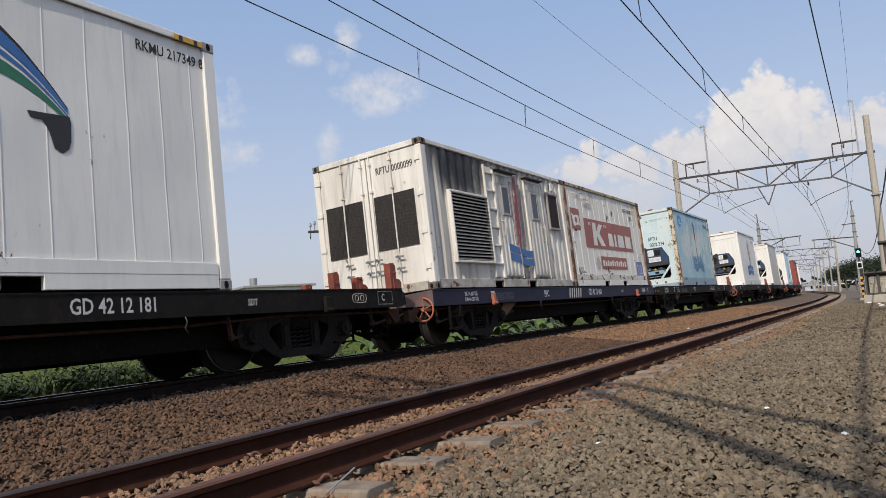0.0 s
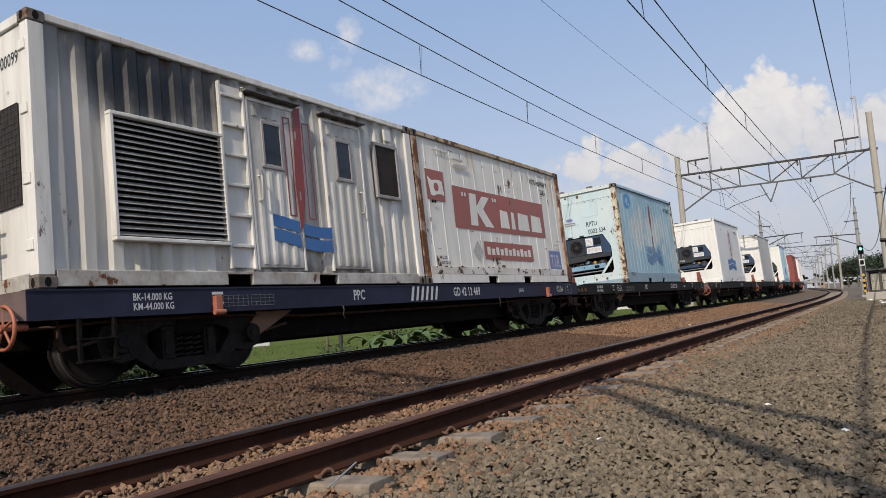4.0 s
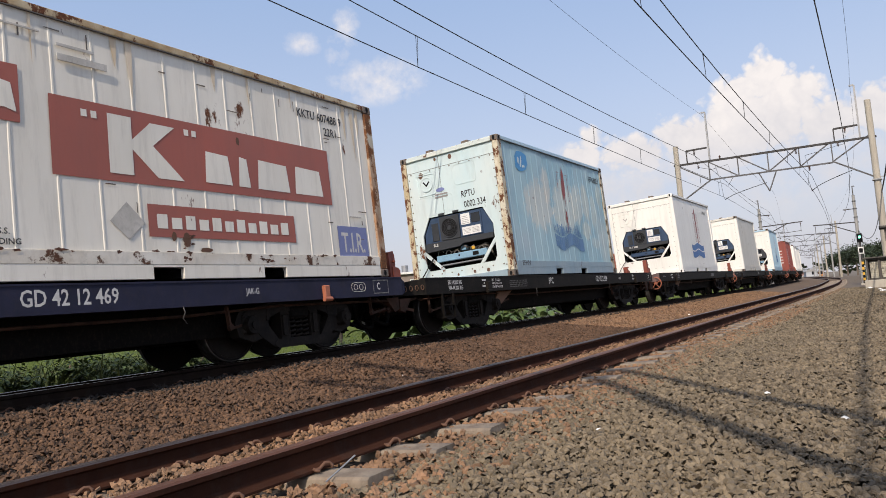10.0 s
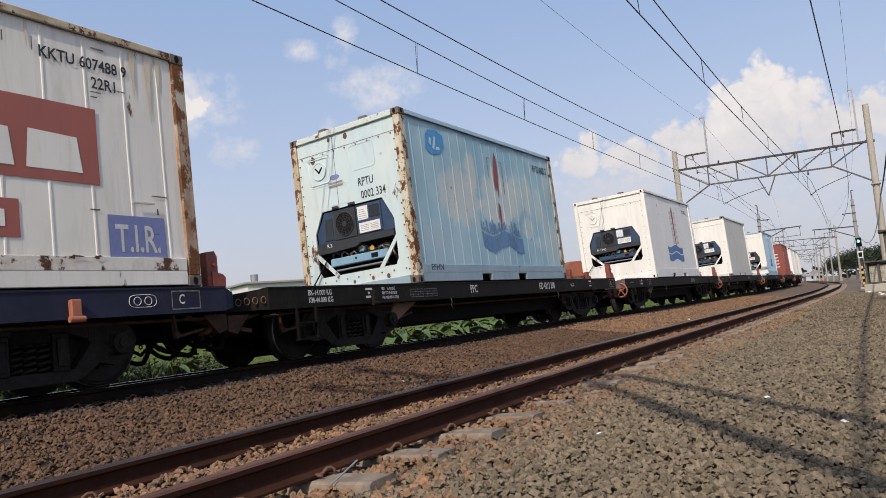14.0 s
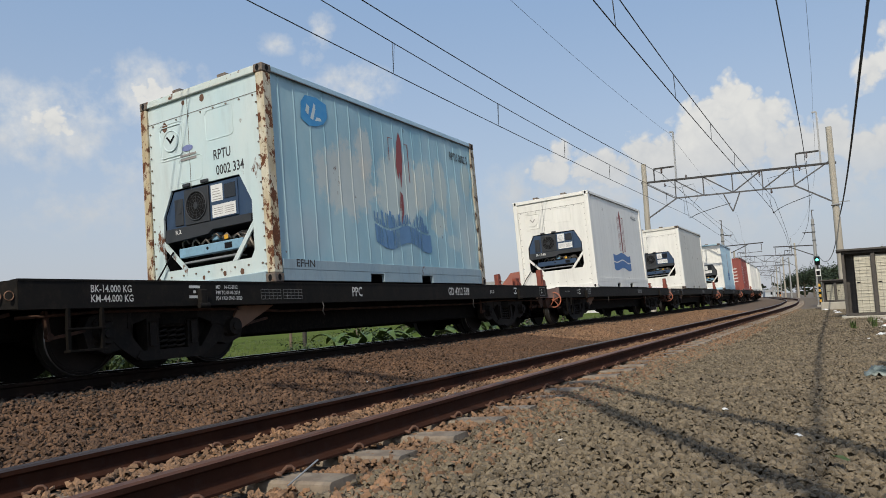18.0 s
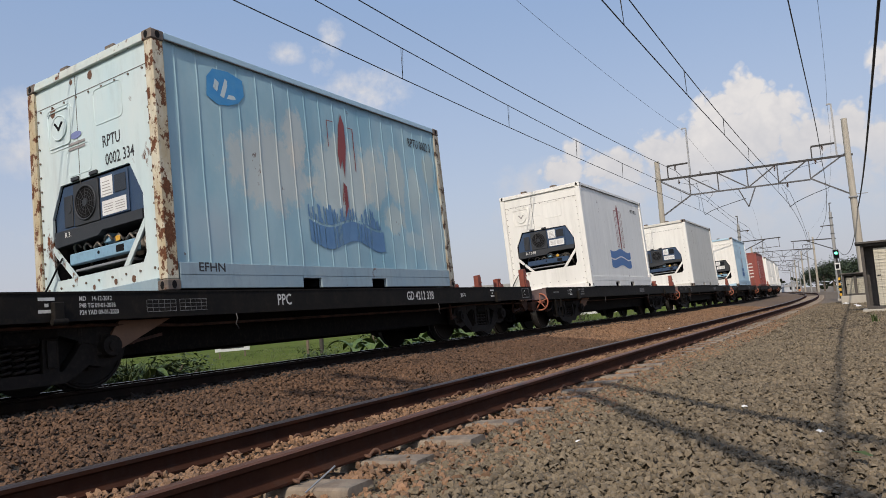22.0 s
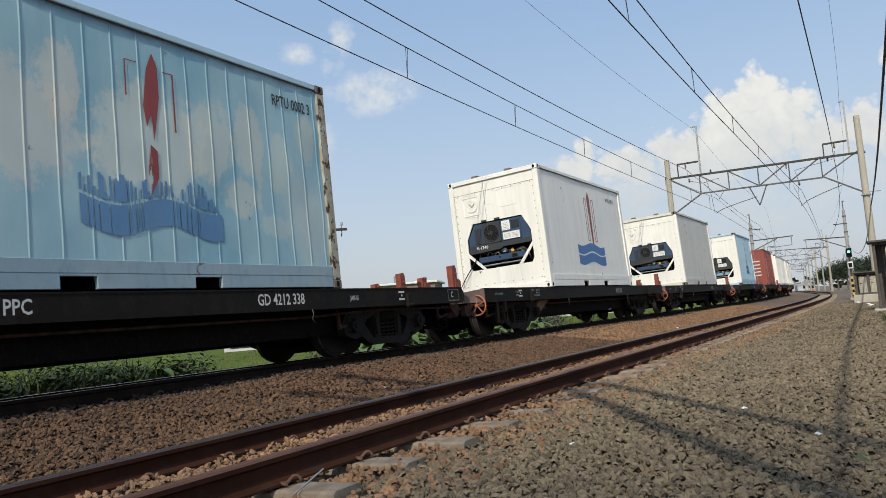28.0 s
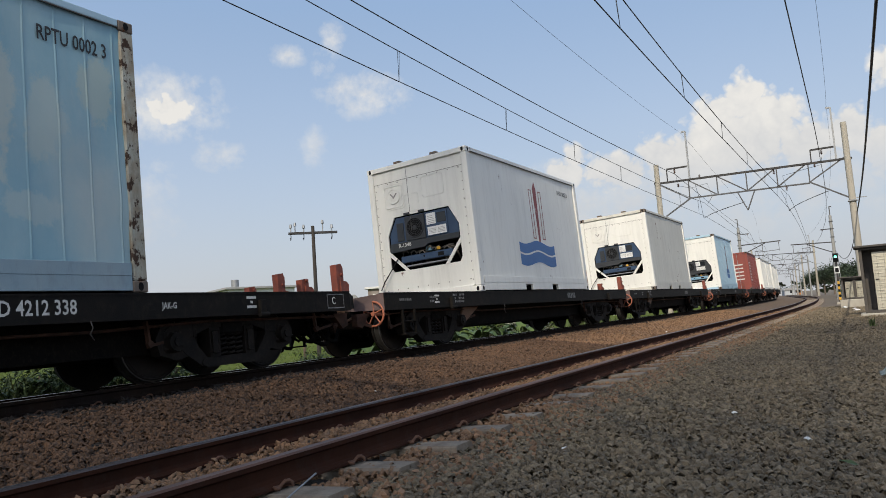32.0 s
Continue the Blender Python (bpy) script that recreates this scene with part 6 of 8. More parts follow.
        part("handle", Kit().tube([(hx, y, 1.34), (hx, y - 0.06, 1.33), (hx, y - 0.06, 1.04), (hx, y, 1.03)], 0.016, 6), M["cream"], d, "long pull handle")
        for z in (0.5, 1.1, 1.9):
            part("hinge", Kit().box((x1 - 0.0 if hx < x0 + 0.3 else x0 - 0.03, y - 0.014, z), (x1 + 0.03 if hx < x0 + 0.3 else x0, y + 0.0, z + 0.12), 0.003), M["grey_pale"], d)
    # square window with screen
    wn_ = part("window", Kit().box((5.06, y + 0.0, 1.36), (5.57, y + 0.03, 2.12), 0.003), M["screen"], c, "dark screened window")
    for a, b, z0, z1 in ((5.01, 5.06, 1.31, 2.17), (5.57, 5.62, 1.31, 2.17), (5.06, 5.57, 1.31, 1.36), (5.06, 5.57, 2.12, 2.17)):
        part("window_frame", Kit().box((a, y - 0.02, z0), (b, y + 0.03, z1), 0.005), M["grey_pale"], wn_)
    part("patch_plate", Kit().box((5.34, y + 0.002, 2.24), (5.51, y + 0.035, 2.42), 0.006), M["white_gen"], c)
    # emblem
    ye = y - 0.013
    def swell(x):
        return 0.085 * math.cos((x - 2.74) / 1.2 * math.pi * 1.25)
    for a, b in ((2.84, 3.30), (3.37, 3.90)):
        for z0, z1 in ((0.68, 0.83), (0.50, 0.655)):
            pts = [(a + (b - a) * i / 8, z1 + 0.7 * swell(a + (b - a) * i / 8)) for i in range(9)]
            pts += [(a + (b - a) * i / 8, z0 + 0.7 * swell(a + (b - a) * i / 8)) for i in range(8, -1, -1)]
            flat(c, "wave_mark", pts, ye, M["logo_blue"], "blue wave emblem")
    flat(c, "sail_mark", [(3.32, 0.68), (3.38, 0.80), (3.44, 1.2), (3.47, 2.36), (3.34, 2.30), (3.28, 1.3)], ye, M["logo_red"], "dark red sail emblem")
    for x0, x1, z0, z1 in ((3.14, 3.27, 0.88, 2.18), (3.48, 3.62, 0.86, 2.16)):
        for q in (rect(x0, x0 + 0.022, z0, z1), rect(x1 - 0.022, x1, z0, z1), rect(x0 + 0.022, x1 - 0.022, z0, z0 + 0.02), rect(x0 + 0.022, x1 - 0.022, z1 - 0.02, z1)):
            flat(c, "sail_outline", q, ye, M["logo_red"])


M["hood"] = mat("sooty_sheet_steel", (0.16, 0.15, 0.14), 0.7, tint=(0.06, 0.055, 0.05), scale=4, amount=0.8, grime=0.3)
M["mesh_wire"] = mat("rusty_mesh_wire", (0.045, 0.034, 0.028), 0.8, grime=0.3)
M["screen"] = mat("dusty_insect_screen", (0.028, 0.022, 0.019), 0.75, tint=(0.045, 0.036, 0.03), scale=5, amount=0.6, grime=0.3, spec=0.15)
dress_generator(gen)

M["scab"] = mat("flaking_dark_rust", (0.13, 0.05, 0.026), 0.9, tint=(0.05, 0.026, 0.018), scale=9, amount=0.9, grime=0.3, bump=0.4, bump_scale=40)
M["rust_run"] = mat("pale_rust_stain", (0.60, 0.47, 0.31), 0.6, tint=(0.68, 0.60, 0.48), scale=6, amount=0.9, streak=5, grime=0.15)
M["patch_grey"] = mat("chalky_grey_patch", (0.52, 0.50, 0.46), 0.6, tint=(0.40, 0.38, 0.34), scale=6, amount=0.8, grime=0.3)
# old white reefer: brick-red panels with pale shapes, small marks
yk = YS - 0.006
flat(kc, "red_panel", rect(1.15, 4.97, 1.0, 1.76), yk, M["kred"], "large faded brick-red panel")
flat(kc, "red_panel", rect(2.10, 4.20, 0.46, 0.80), yk, M["kred"], "small faded brick-red panel")
flat(kc, "flag_panel", rect(0.33, 0.89, 1.43, 1.96), yk, M["kred"], "brick-red square with a white flag shape")
flat(kc, "flag_shape", [(0.44, 1.52), (0.52, 1.50), (0.64, 1.54), (0.76, 1.55), (0.86, 1.52), (0.82, 1.78), (0.72, 1.80), (0.60, 1.79), (0.50, 1.77), (0.37, 1.84), (0.40, 1.68)], yk, M["white_old"], lift=0.0042)
flat(kc, "flag_disc", [(0.62 + 0.075 * math.cos(a * math.pi / 8), 1.665 + 0.075 * math.sin(a * math.pi / 8)) for a in range(16)], yk, M["kred"], lift=0.0062)
# the brand becomes plain pale blocks of its size
flat(kc, "pale_block", [(1.72, 1.08), (1.98, 1.08), (1.98, 1.35), (2.26, 1.08), (2.58, 1.08), (2.22, 1.42), (2.50, 1.66), (2.20, 1.66), (1.98, 1.45), (1.98, 1.68), (1.72, 1.68)], yk, M["white_old"], "large pale block shape", lift=0.0042)
for x0, x1 in ((2.86, 3.24), (3.34, 3.52), (3.64, 4.18), (4.28, 4.80)):
    flat(kc, "pale_block", [(x0, 1.10), (x1, 1.10), (x1 - 0.04, 1.44), (x0 + 0.03, 1.46)], yk, M["white_old"], "pale block shape", lift=0.0042)
for x0 in (1.45, 1.55, 2.62, 2.72):
    flat(kc, "pale_block", rect(x0, x0 + 0.06, 1.60, 1.67), yk, M["white_old"], lift=0.0042)
for i in range(11):
    x0 = 2.20 + i * 0.175
    flat(kc, "pale_bar", rect(x0, x0 + 0.125, 0.55, 0.70 - 0.03 * (i % 2)), yk, M["white_old"], lift=0.0042)
M["tir_blue"] = mat("faded_violet_blue_panel", (0.16, 0.19, 0.38), 0.5, tint=(0.22, 0.24, 0.40), scale=4, grime=0.2)
flat(kc, "blue_plate", rect(5.02, 5.66, 0.28, 0.72), yk, M["tir_blue"], "faded blue plate")
lettering("T.I.R.", 0.27, on_skin(kc, 5.09, 0.36, 0.25), M["white_letter"], kc, "letter", 0.62)
lettering("KKTU 607488 9", 0.115, on_skin(kc, 4.45, 2.17), M["dark_letter"], kc, "letter", 0.82)
lettering("22R1", 0.115, on_skin(kc, 4.95, 1.98), M["dark_letter"], kc, "letter", 0.82)
flat(kc, "grey_diamond", [(1.87, 0.42), (2.06, 0.60), (1.87, 0.80), (1.68, 0.60)], yk, M["patch_grey"], "grey diamond sticker")
lettering("M.G.S.S.", 0.052, on_skin(kc, 0.50, 0.43), M["dark_letter"], kc)
lettering("WELDING", 0.052, on_skin(kc, 0.50, 0.34), M["dark_letter"], kc)
for x0, x1, z0, z1 in ((1.25, 1.75, 2.10, 2.17), (1.25, 1.62, 2.24, 2.27), (0.28, 0.36, 1.05, 1.12), (5.3, 5.55, 0.85, 0.87), (0.6, 1.1, 2.32, 2.34)):
    part("patch_plate", Kit().box((x0, yk - 0.004, z0), (x1, yk + 0.004, z1), 0.002), M["patch_grey"], kc)
for x0 in (0.45, 0.53):
    part("drain_plug", Kit().disc((x0, yk + 0.004, 1.40), "y", 0.026, -0.008, 12), M["dark"], kc)
for x0, w, z0, h in ((2.50, 0.10, 0.36, 0.16), (2.36, 0.06, 0.42, 0.10), (2.72, 0.16, 0.31, 0.05), (3.35, 0.05, 1.60, 0.10)):
    pts = []
    for i in range(14):
        a = i * 2 * math.pi / 14
        j = 1 + 0.35 * noise.noise((x0 * 3 + math.cos(a) * 2, math.sin(a) * 2, 1.0))
        pts.append((x0 + w / 2 + w / 2 * j * math.cos(a), z0 + h / 2 + h / 2 * j * math.sin(a)))
    flat(kc, "rust_scab", pts, yk, M["rust_scab"] if "rust_scab" in M else M["clip"], lift=0.0015)

rr = random.Random(43)
for x0, x1, z0, z1, n in ((2.02, 2.60, 0.20, 0.31, 14), (3.55, 3.98, 0.20, 0.29, 9), (4.1, 4.9, 0.285, 0.305, 5), (2.48, 2.62, 0.34, 0.50, 5), (0.3, 1.9, 0.285, 0.305, 7)):
    for _ in range(n):
        cx, cz, w, h = rr.uniform(x0, x1), rr.uniform(z0, z1), rr.uniform(0.015, 0.075), rr.uniform(0.006, 0.026)
        pts = [(cx + w * rr.uniform(0.3, 1.2) * math.cos(a * 0.6283), cz + h * rr.uniform(0.3, 1.2) * math.sin(a * 0.6283)) for a in range(10)]
        flat(kc, "rust_scab", pts, yk, M["scab"], lift=0.028)
for cx, h in ((1.02, 0.5), (1.85, 0.34), (2.02, 0.62), (3.1, 0.3), (3.62, 0.42), (4.35, 0.3), (5.42, 0.55), (5.6, 0.8), (5.72, 0.45)):
    w = rr.uniform(0.015, 0.045)
    flat(kc, "rust_run", [(cx - w, 2.50), (cx + w, 2.50), (cx + w * 0.6, 2.50 - h * 0.6), (cx + 0.006, 2.50 - h), (cx - w * 0.5, 2.50 - h * 0.5)], yk, M["rust_run"], "thin rust run under the roof edge")
rr = random.Random(44)
for i in range(26):
    x0, z0 = rr.uniform(0.3, 5.7), rr.choice((rr.uniform(0.35, 1.0), rr.uniform(1.85, 2.4)))
    w, h = rr.choice(((rr.uniform(0.008, 0.02), rr.uniform(0.05, 0.16)), (rr.uniform(0.06, 0.2), rr.uniform(0.006, 0.014))))
    flat(kc, "scratch", [(x0, z0), (x0 + w, z0 - 0.004), (x0 + w * 1.02, z0 + h), (x0 + w * 0.1, z0 + h * 0.95)], yk, M["casting"])

# faded blue reefer
yb = -BOX_W / 2 + 0.035 - 0.012
M["globe_blue"] = mat("bright_blue_emblem_paint", (0.03, 0.24, 0.52), 0.5, tint=(0.08, 0.30, 0.52), scale=5, amount=0.6, grime=0.1)
flat(bl, "round_emblem", [(0.74, 2.30), (0.90, 2.22), (1.06, 2.24), (1.22, 2.30), (1.33, 2.42), (1.32, 2.62), (1.10, 2.68), (0.86, 2.66), (0.76, 2.54)], yb, M["globe_blue"], "torn bright blue emblem")
for pts in ([(0.94, 2.34), (1.00, 2.32), (1.09, 2.54), (1.04, 2.58)], [(1.04, 2.32), (1.19, 2.34), (1.22, 2.39), (1.08, 2.38)], [(1.12, 2.42), (1.16, 2.42), (1.20, 2.58), (1.14, 2.59)], [(0.84, 2.42), (0.90, 2.38), (0.94, 2.50), (0.88, 2.54)]):
    flat(bl, "emblem_stroke", pts, yb, M["pale_blue"], lift=0.002)


def torn_wave(c, y, x0, x1, seed):
    """Wave emblem whose upper edge has flaked away in upright strips."""
    rr = random.Random(seed)
    n = 60
    for i in range(n):
        a, b = x0 + (x1 - x0) * i / n, x0 + (x1 - x0) * (i + 1) / n
        ua, ub = i / n, (i + 1) / n

        def low(u):
            return 0.62 + 0.07 * math.sin(u * 2 * math.pi * 1.45 + 2.6)

        def mid(u):
            return 0.92 + 0.06 * math.sin(u * 2 * math.pi * 1.45 + 2.6)
        top = 1.17 - rr.random() ** 2.5 * 0.26 + 0.03 * math.sin(i * 1.3)
        q = 0.0 if rr.random() < 0.7 else 0.012
        flat(c, "wave_strip", [(a, low(ua)), (b - q, low(ub)), (b - q, mid(ub)), (a, mid(ua))], y, M["logo_faded"])
        if rr.random() < 0.80:
            flat(c, "wave_strip", [(a, mid(ua) + 0.035), (b - q, mid(ub) + 0.035), (b - q, top), (a, top + rr.uniform(-0.03, 0.03))], y, M["logo_faded"])


torn_wave(bl, yb, 2.34, 4.05, 4)
flat(bl, "sail_mark", [(3.10, 1.98), (3.16, 2.40), (3.24, 2.60), (3.30, 2.44), (3.30, 2.1), (3.21, 1.6), (3.19, 1.9), (3.13, 1.75)], yb, M["logo_red"], "worn dark red sail emblem")
flat(bl, "sail_mark", [(3.16, 1.56), (3.24, 1.50), (3.24, 1.20), (3.12, 0.98), (3.18, 1.22)], yb, M["logo_red"], "worn dark red sail emblem")
for x0, x1, z0, z1 in ((2.90, 2.915, 2.05, 2.45), (3.48, 3.50, 1.75, 2.42), (2.90, 3.05, 2.44, 2.45), (3.36, 3.50, 2.41, 2.42)):
    flat(bl, "sail_outline", rect(x0, x1, z0, z1), yb, M["logo_red"])
for i in range(9):
    flat(bl, "paint_drip", [(3.12 + 0.012 * i, 1.22 + 0.05 * (i % 3)), (3.132 + 0.012 * i, 1.22 + 0.05 * (i % 3)), (3.13 + 0.012 * i, 1.34 + 0.06 * (i % 4)), (3.122 + 0.012 * i, 1.34 + 0.06 * (i % 4))], yb, M["logo_red"], lift=0.001)
lettering("RPTU 0002 3", 0.15, on_skin(bl, 5.02, 2.42), M["dark_letter"], bl, "letter", 0.62)
lettering("EFHN", 0.10, on_side(0.42, -1.2175, 0.205), M["dark_letter"], bl, "letter", 1.1)
lettering("RPTU", 0.135, on_front(0.0425, -0.20, 1.78), M["dark_letter"], bl, "letter", 0.72)
lettering("0002 334", 0.135, on_front(0.0425, -0.24, 1.56), M["dark_letter"], bl, "letter", 0.72)
lettering("R.3.", 0.06, on_front(0.042, 0.62, 0.86), M["white_letter"], bl)
k = Kit().add([(0.038, 0.29 + 0.11 * math.cos(a * math.pi / 8), 2.05 + 0.045 * math.sin(a * math.pi / 8)) for a in range(16)], [tuple(range(16))])
part("maker_oval", k, M["tir_blue"], bl)
for z in (1.94, 1.88):
    part("maker_bar", Kit().box((0.037, 0.12, z), (0.039, 0.44, z + 0.03)), M["grey_pale"], bl)

for y0, z0, r0 in ((0.74, 2.44, 0.055), (-0.04, 2.70, 0.045), (0.34, 2.72, 0.03), (-0.30, 0.21, 0.030), (-0.62, 0.20, 0.035), (0.1, 0.20, 0.025)):
    pts = [(0.0425, y0 + r0 * (1 + 0.3 * noise.noise((y0 * 9 + a, z0, 0.0))) * math.cos(a * math.pi / 7), z0 + 1.25 * r0 * (1 + 0.3 * noise.noise((a, y0, 3.0))) * math.sin(a * math.pi / 7)) for a in range(14)]
    part("rust_stain", Kit().add(pts, [tuple(range(14))]), M["clip"], bl, "brown rust stain")

# clean white reefer
yw = -BOX_W / 2 + 0.035 - 0.012
x0, x1 = 2.06, 4.08
for z0, z1 in ((0.88, 1.10), (0.60, 0.84)):
    n = 16
    pts = [(x0 + (x1 - x0) * i / n, z1 - 0.05 * math.sin(2 * math.pi * 1.4 * i / n + 0.3)) for i in range(n + 1)] + [(x0 + (x1 - x0) * i / n, z0 - 0.05 * math.sin(2 * math.pi * 1.4 * i / n + 0.3)) for i in range(n, -1, -1)]
    flat(w1, "wave_mark", pts, yw, M["logo_blue"], "blue wave emblem")
flat(w1, "sail_mark", [(3.20, 1.06), (3.30, 1.16), (3.34, 2.38), (3.28, 2.58), (3.14, 2.40)], yw, M["logo_red"], "dark red sail emblem")
for a, b in ((2.90, 3.06), (3.44, 3.60)):
    for q in (rect(a, a + 0.03, 1.2, 2.36), rect(b - 0.03, b, 1.2, 2.36), rect(a + 0.03, b - 0.03, 1.2, 1.222), rect(a + 0.03, b - 0.03, 2.338, 2.36)):
        flat(w1, "sail_outline", q, yw, M["logo_red"])
lettering("RPTU 0002 3", 0.11, on_side(4.7, yw, 2.42), M["grey_text"] if "grey_text" in M else M["dark_letter"], w1, "letter", 0.8)
lettering("R-1340", 0.075, on_front(0.042, 0.62, 1.13), M["white_letter"], w1)
x0, x1 = 2.9, 3.7
for z0, z1 in ((0.90, 1.10), (0.62, 0.86)):
    flat(b2, "wave_mark", rect(x0, x1, z0, z1), yw, M["logo_blue"], "blue wave emblem")
flat(b2, "sail_mark", [(3.22, 1.1), (3.36, 1.1), (3.38, 2.4), (3.28, 2.5)], yw, M["logo_red"])

# first white container: curved striped emblem towards the rear
ye = yw - 0.002


def emblem():
    def arc(u, k0):
        return 2.65 + 1.62 * u, 2.74 - 1.0 * u ** 2.3 - k0 * (1 - 0.85 * u)
    cols = [(-0.02, 0.075, M["dark_letter"]), (0.085, 0.40, M["logo_blue"]), (0.47, 0.60, M["logo_blue"]), (0.68, 0.98, M["logo_green"])]
    for a, b, mt in cols:
        top = [arc(i / 12, a) for i in range(13)]
        bot = [arc(i / 12, b) for i in range(12, -1, -1)]
        flat(first, "emblem_band", top + bot, ye, mt, "curved stripe of the emblem")
    tail = [(-0.52, -0.02), (0.0, 0.0), (0.02, -0.08), (0.01, -0.30), (-0.02, -0.40), (-0.10, -0.46), (-0.20, -0.42), (-0.26, -0.22), (-0.34, -0.10), (-0.48, -0.10)]
    flat(first, "emblem_tail", [(4.28 + 0.75 * q[0], 1.66 + 0.8 * q[1]) for q in tail], ye, M["dark_letter"], "black tail of the emblem", lift=0.002)


emblem()
lettering("RKMU 217349 8", 0.115, on_skin(first, 5.03, 2.56), M["dark_letter"], first, "letter", 0.78)
flat(first, "warning_strip", rect(5.50, 5.88, 2.80, 2.86), -BOX_W / 2 - 0.001, M["yellow"], "yellow and black warning strip", lift=0.045)
for a in (5.56, 5.76):
    flat(first, "warning_mark", rect(a, a + 0.05, 2.80, 2.86), -BOX_W / 2 - 0.003, M["dark_letter"], lift=0.047)
# red container marks
for i in range(7):
    flat(redc, "white_writing", rect(0.5, 1.3, 0.6 + 0.2 * i, 0.68 + 0.2 * i), -BOX_W / 2 + 0.012, M["white_letter"])
for i in range(5):
    part("door_writing", Kit().box((0.020, -0.85, 0.7 + 0.25 * i), (0.026, -0.2, 0.78 + 0.25 * i)), M["white_letter"], redc)

# ---------------------------------------------------------------- overhead line
PORTALS = [-6.9, 37.25, 131.0, 180.0, 228.0]
MASTS = 81.0              # here single masts with arms stand in place of a portal
SUPPORTS = sorted(PORTALS + [MASTS])


def insulator(k, x, y, z, n=4, down=True):
    """A turned porcelain string: sheds along one core."""
    prof = [(0.04, 0.0), (0.04, 0.018)]
    for i in range(n):
        prof += [(-0.06 * i, 0.02), (-0.06 * i - 0.012, 0.068), (-0.06 * i - 0.03, 0.058), (-0.06 * i - 0.04, 0.02)]
    prof += [(-0.06 * n - 0.02, 0.018), (-0.06 * n - 0.02, 0.0)]
    m = 10
    vs = [(x + r * math.cos(2 * math.pi * q / m), y + r * math.sin(2 * math.pi * q / m), z + h) for h, r in prof for q in range(m)]
    return k.add(vs, [(a * m + q, a * m + (q + 1) % m, (a + 1) * m + (q + 1) % m, (a + 1) * m + q) for a in range(len(prof) - 1) for q in range(m)], 0, True)


def portal(s, turn=0.0):
    """A gantry: local y to the left, so a place r metres right of the far track is y = -r."""
    near = s < 0          # an unseen half gantry over the near track alone, shaped for its shadows
    p = thing("catenary_portal", "unseen steel lattice half gantry on one round concrete pole, added for its shadow" if near else "steel lattice portal on two round concrete poles over the tracks", "catenary portal", on_line(s, 0, GRAD * s, turn), "portals over the line")
    for y, h in ((-9.75, 9.57),) if near else ((2.36, 8.92), (-7.44, 9.57)):
        part("pole", Kit().cyl((0, y, -0.6), (0, y, h), 0.19, 0.145, n=16), M["concrete"], p, "tapered concrete pole")
    # the unseen beam is moved sideways to place its shadow on the ground
    o = -1.02 if near else 0.0
    yl, yr, zt, zb = -3.3 if near else 2.55, -6.7 if near else -7.65, 7.72, 6.65
    part("top_chord", bar(Kit(), (0, yl, zt + 0.08), (0, yr, zt - 0.10), 0.11), M["dark_steel"], p)
    part("bottom_chord", bar(Kit(), (0, -3.5 if near else 0.62, zb + 0.03), (0, -5.58 + o, zb - 0.05), 0.08), M["galv_dark"], p)
    ys = [-2.48, -4.03, -5.58] if near else [0.62, -0.93, -2.48, -4.03, -5.58]
    for y in ys:
        part("upright", bar(Kit(), (0, y + o, zb), (0, y + o, zt), 0.06), M["galv_dark"], p)
    for a, b in () if near else ((2.3, 0.62), (0.62, -0.93), (-0.93, -2.48)):
        part("diagonal", bar(Kit(), (0.01, a + o, zt), (0.01, b + o, zb), 0.065), M["galv_dark"], p)
    for a, b in ((-4.03, -2.48), (-5.58, -4.03), (-7.3, -5.58))[:2 if near else 3]:
        part("diagonal", bar(Kit(), (0.01, a + o, zt), (0.01, b + o, zb), 0.065), M["galv_dark"], p)
    if near:
        # made-up long twin struts on the outer end, set to cast slanting shadows
        part("strut", bar(Kit(), (0, -6.68, 7.66), (0, -9.83, 3.58), 0.08), M["galv_dark"], p, "long slanting strut made up to cast a shadow")
        part("strut", bar(Kit(), (0, -6.38, 7.32), (0, -9.60, 1.99), 0.10), M["galv_dark"], p, "long slanting strut made up to cast a shadow")
    else:
        part("knee_brace", bar(Kit(), (0, -5.58, zb), (0, -7.44, 5.5), 0.075), M["galv_dark"], p)
        part("knee_brace", bar(Kit(), (0, 0.62, zb), (0, 2.36, 5.6), 0.075), M["galv_dark"], p)
        k = bar(Kit(), (0, -1.95, zb), (0, -2.40, 5.57), 0.06)
        bar(k, (0, -2.85, zb), (0, -2.40, 5.57), 0.06)
        part("hanger", k, M["galv_dark"], p, "v-shaped steel hanger")
    # earth wire masts and feeder brackets on top
    for y, top in () if near else ((0.53, 10.62), (-6.93, 10.48)):
        k = bar(Kit(), (0, y, zt), (0, y, top), 0.09)
        bar(k, (0, y, top), (0, y + 0.22, top), 0.08)
        part("mast", k, M["galv"], p)
    for y0, y1, zz in () if near else ((1.78, 0.62, 8.56), (-5.76, -6.88, 8.36)):
        k = bar(Kit(), (0, y0, zt), (0, y0, zz), 0.06)
        bar(k, (0, y0, zz), (0, y1, zz), 0.09)
        part("feeder_bracket", k, M["dark_steel"], p)
    for y, z, nn in ((1.34, 8.5, 4), (-6.28, 8.3, 4), (1.2, 7.6, 3), (-0.02, 7.95, 3), (-3.9, 7.6, 4), (-4.44, 6.6, 4), (-5.9, 7.6, 3)):
        if near and not -5 < y < -3:
            continue
        part("insulator", insulator(Kit(), 0, y, z, nn), M["insul"], p, "brown ribbed insulator")
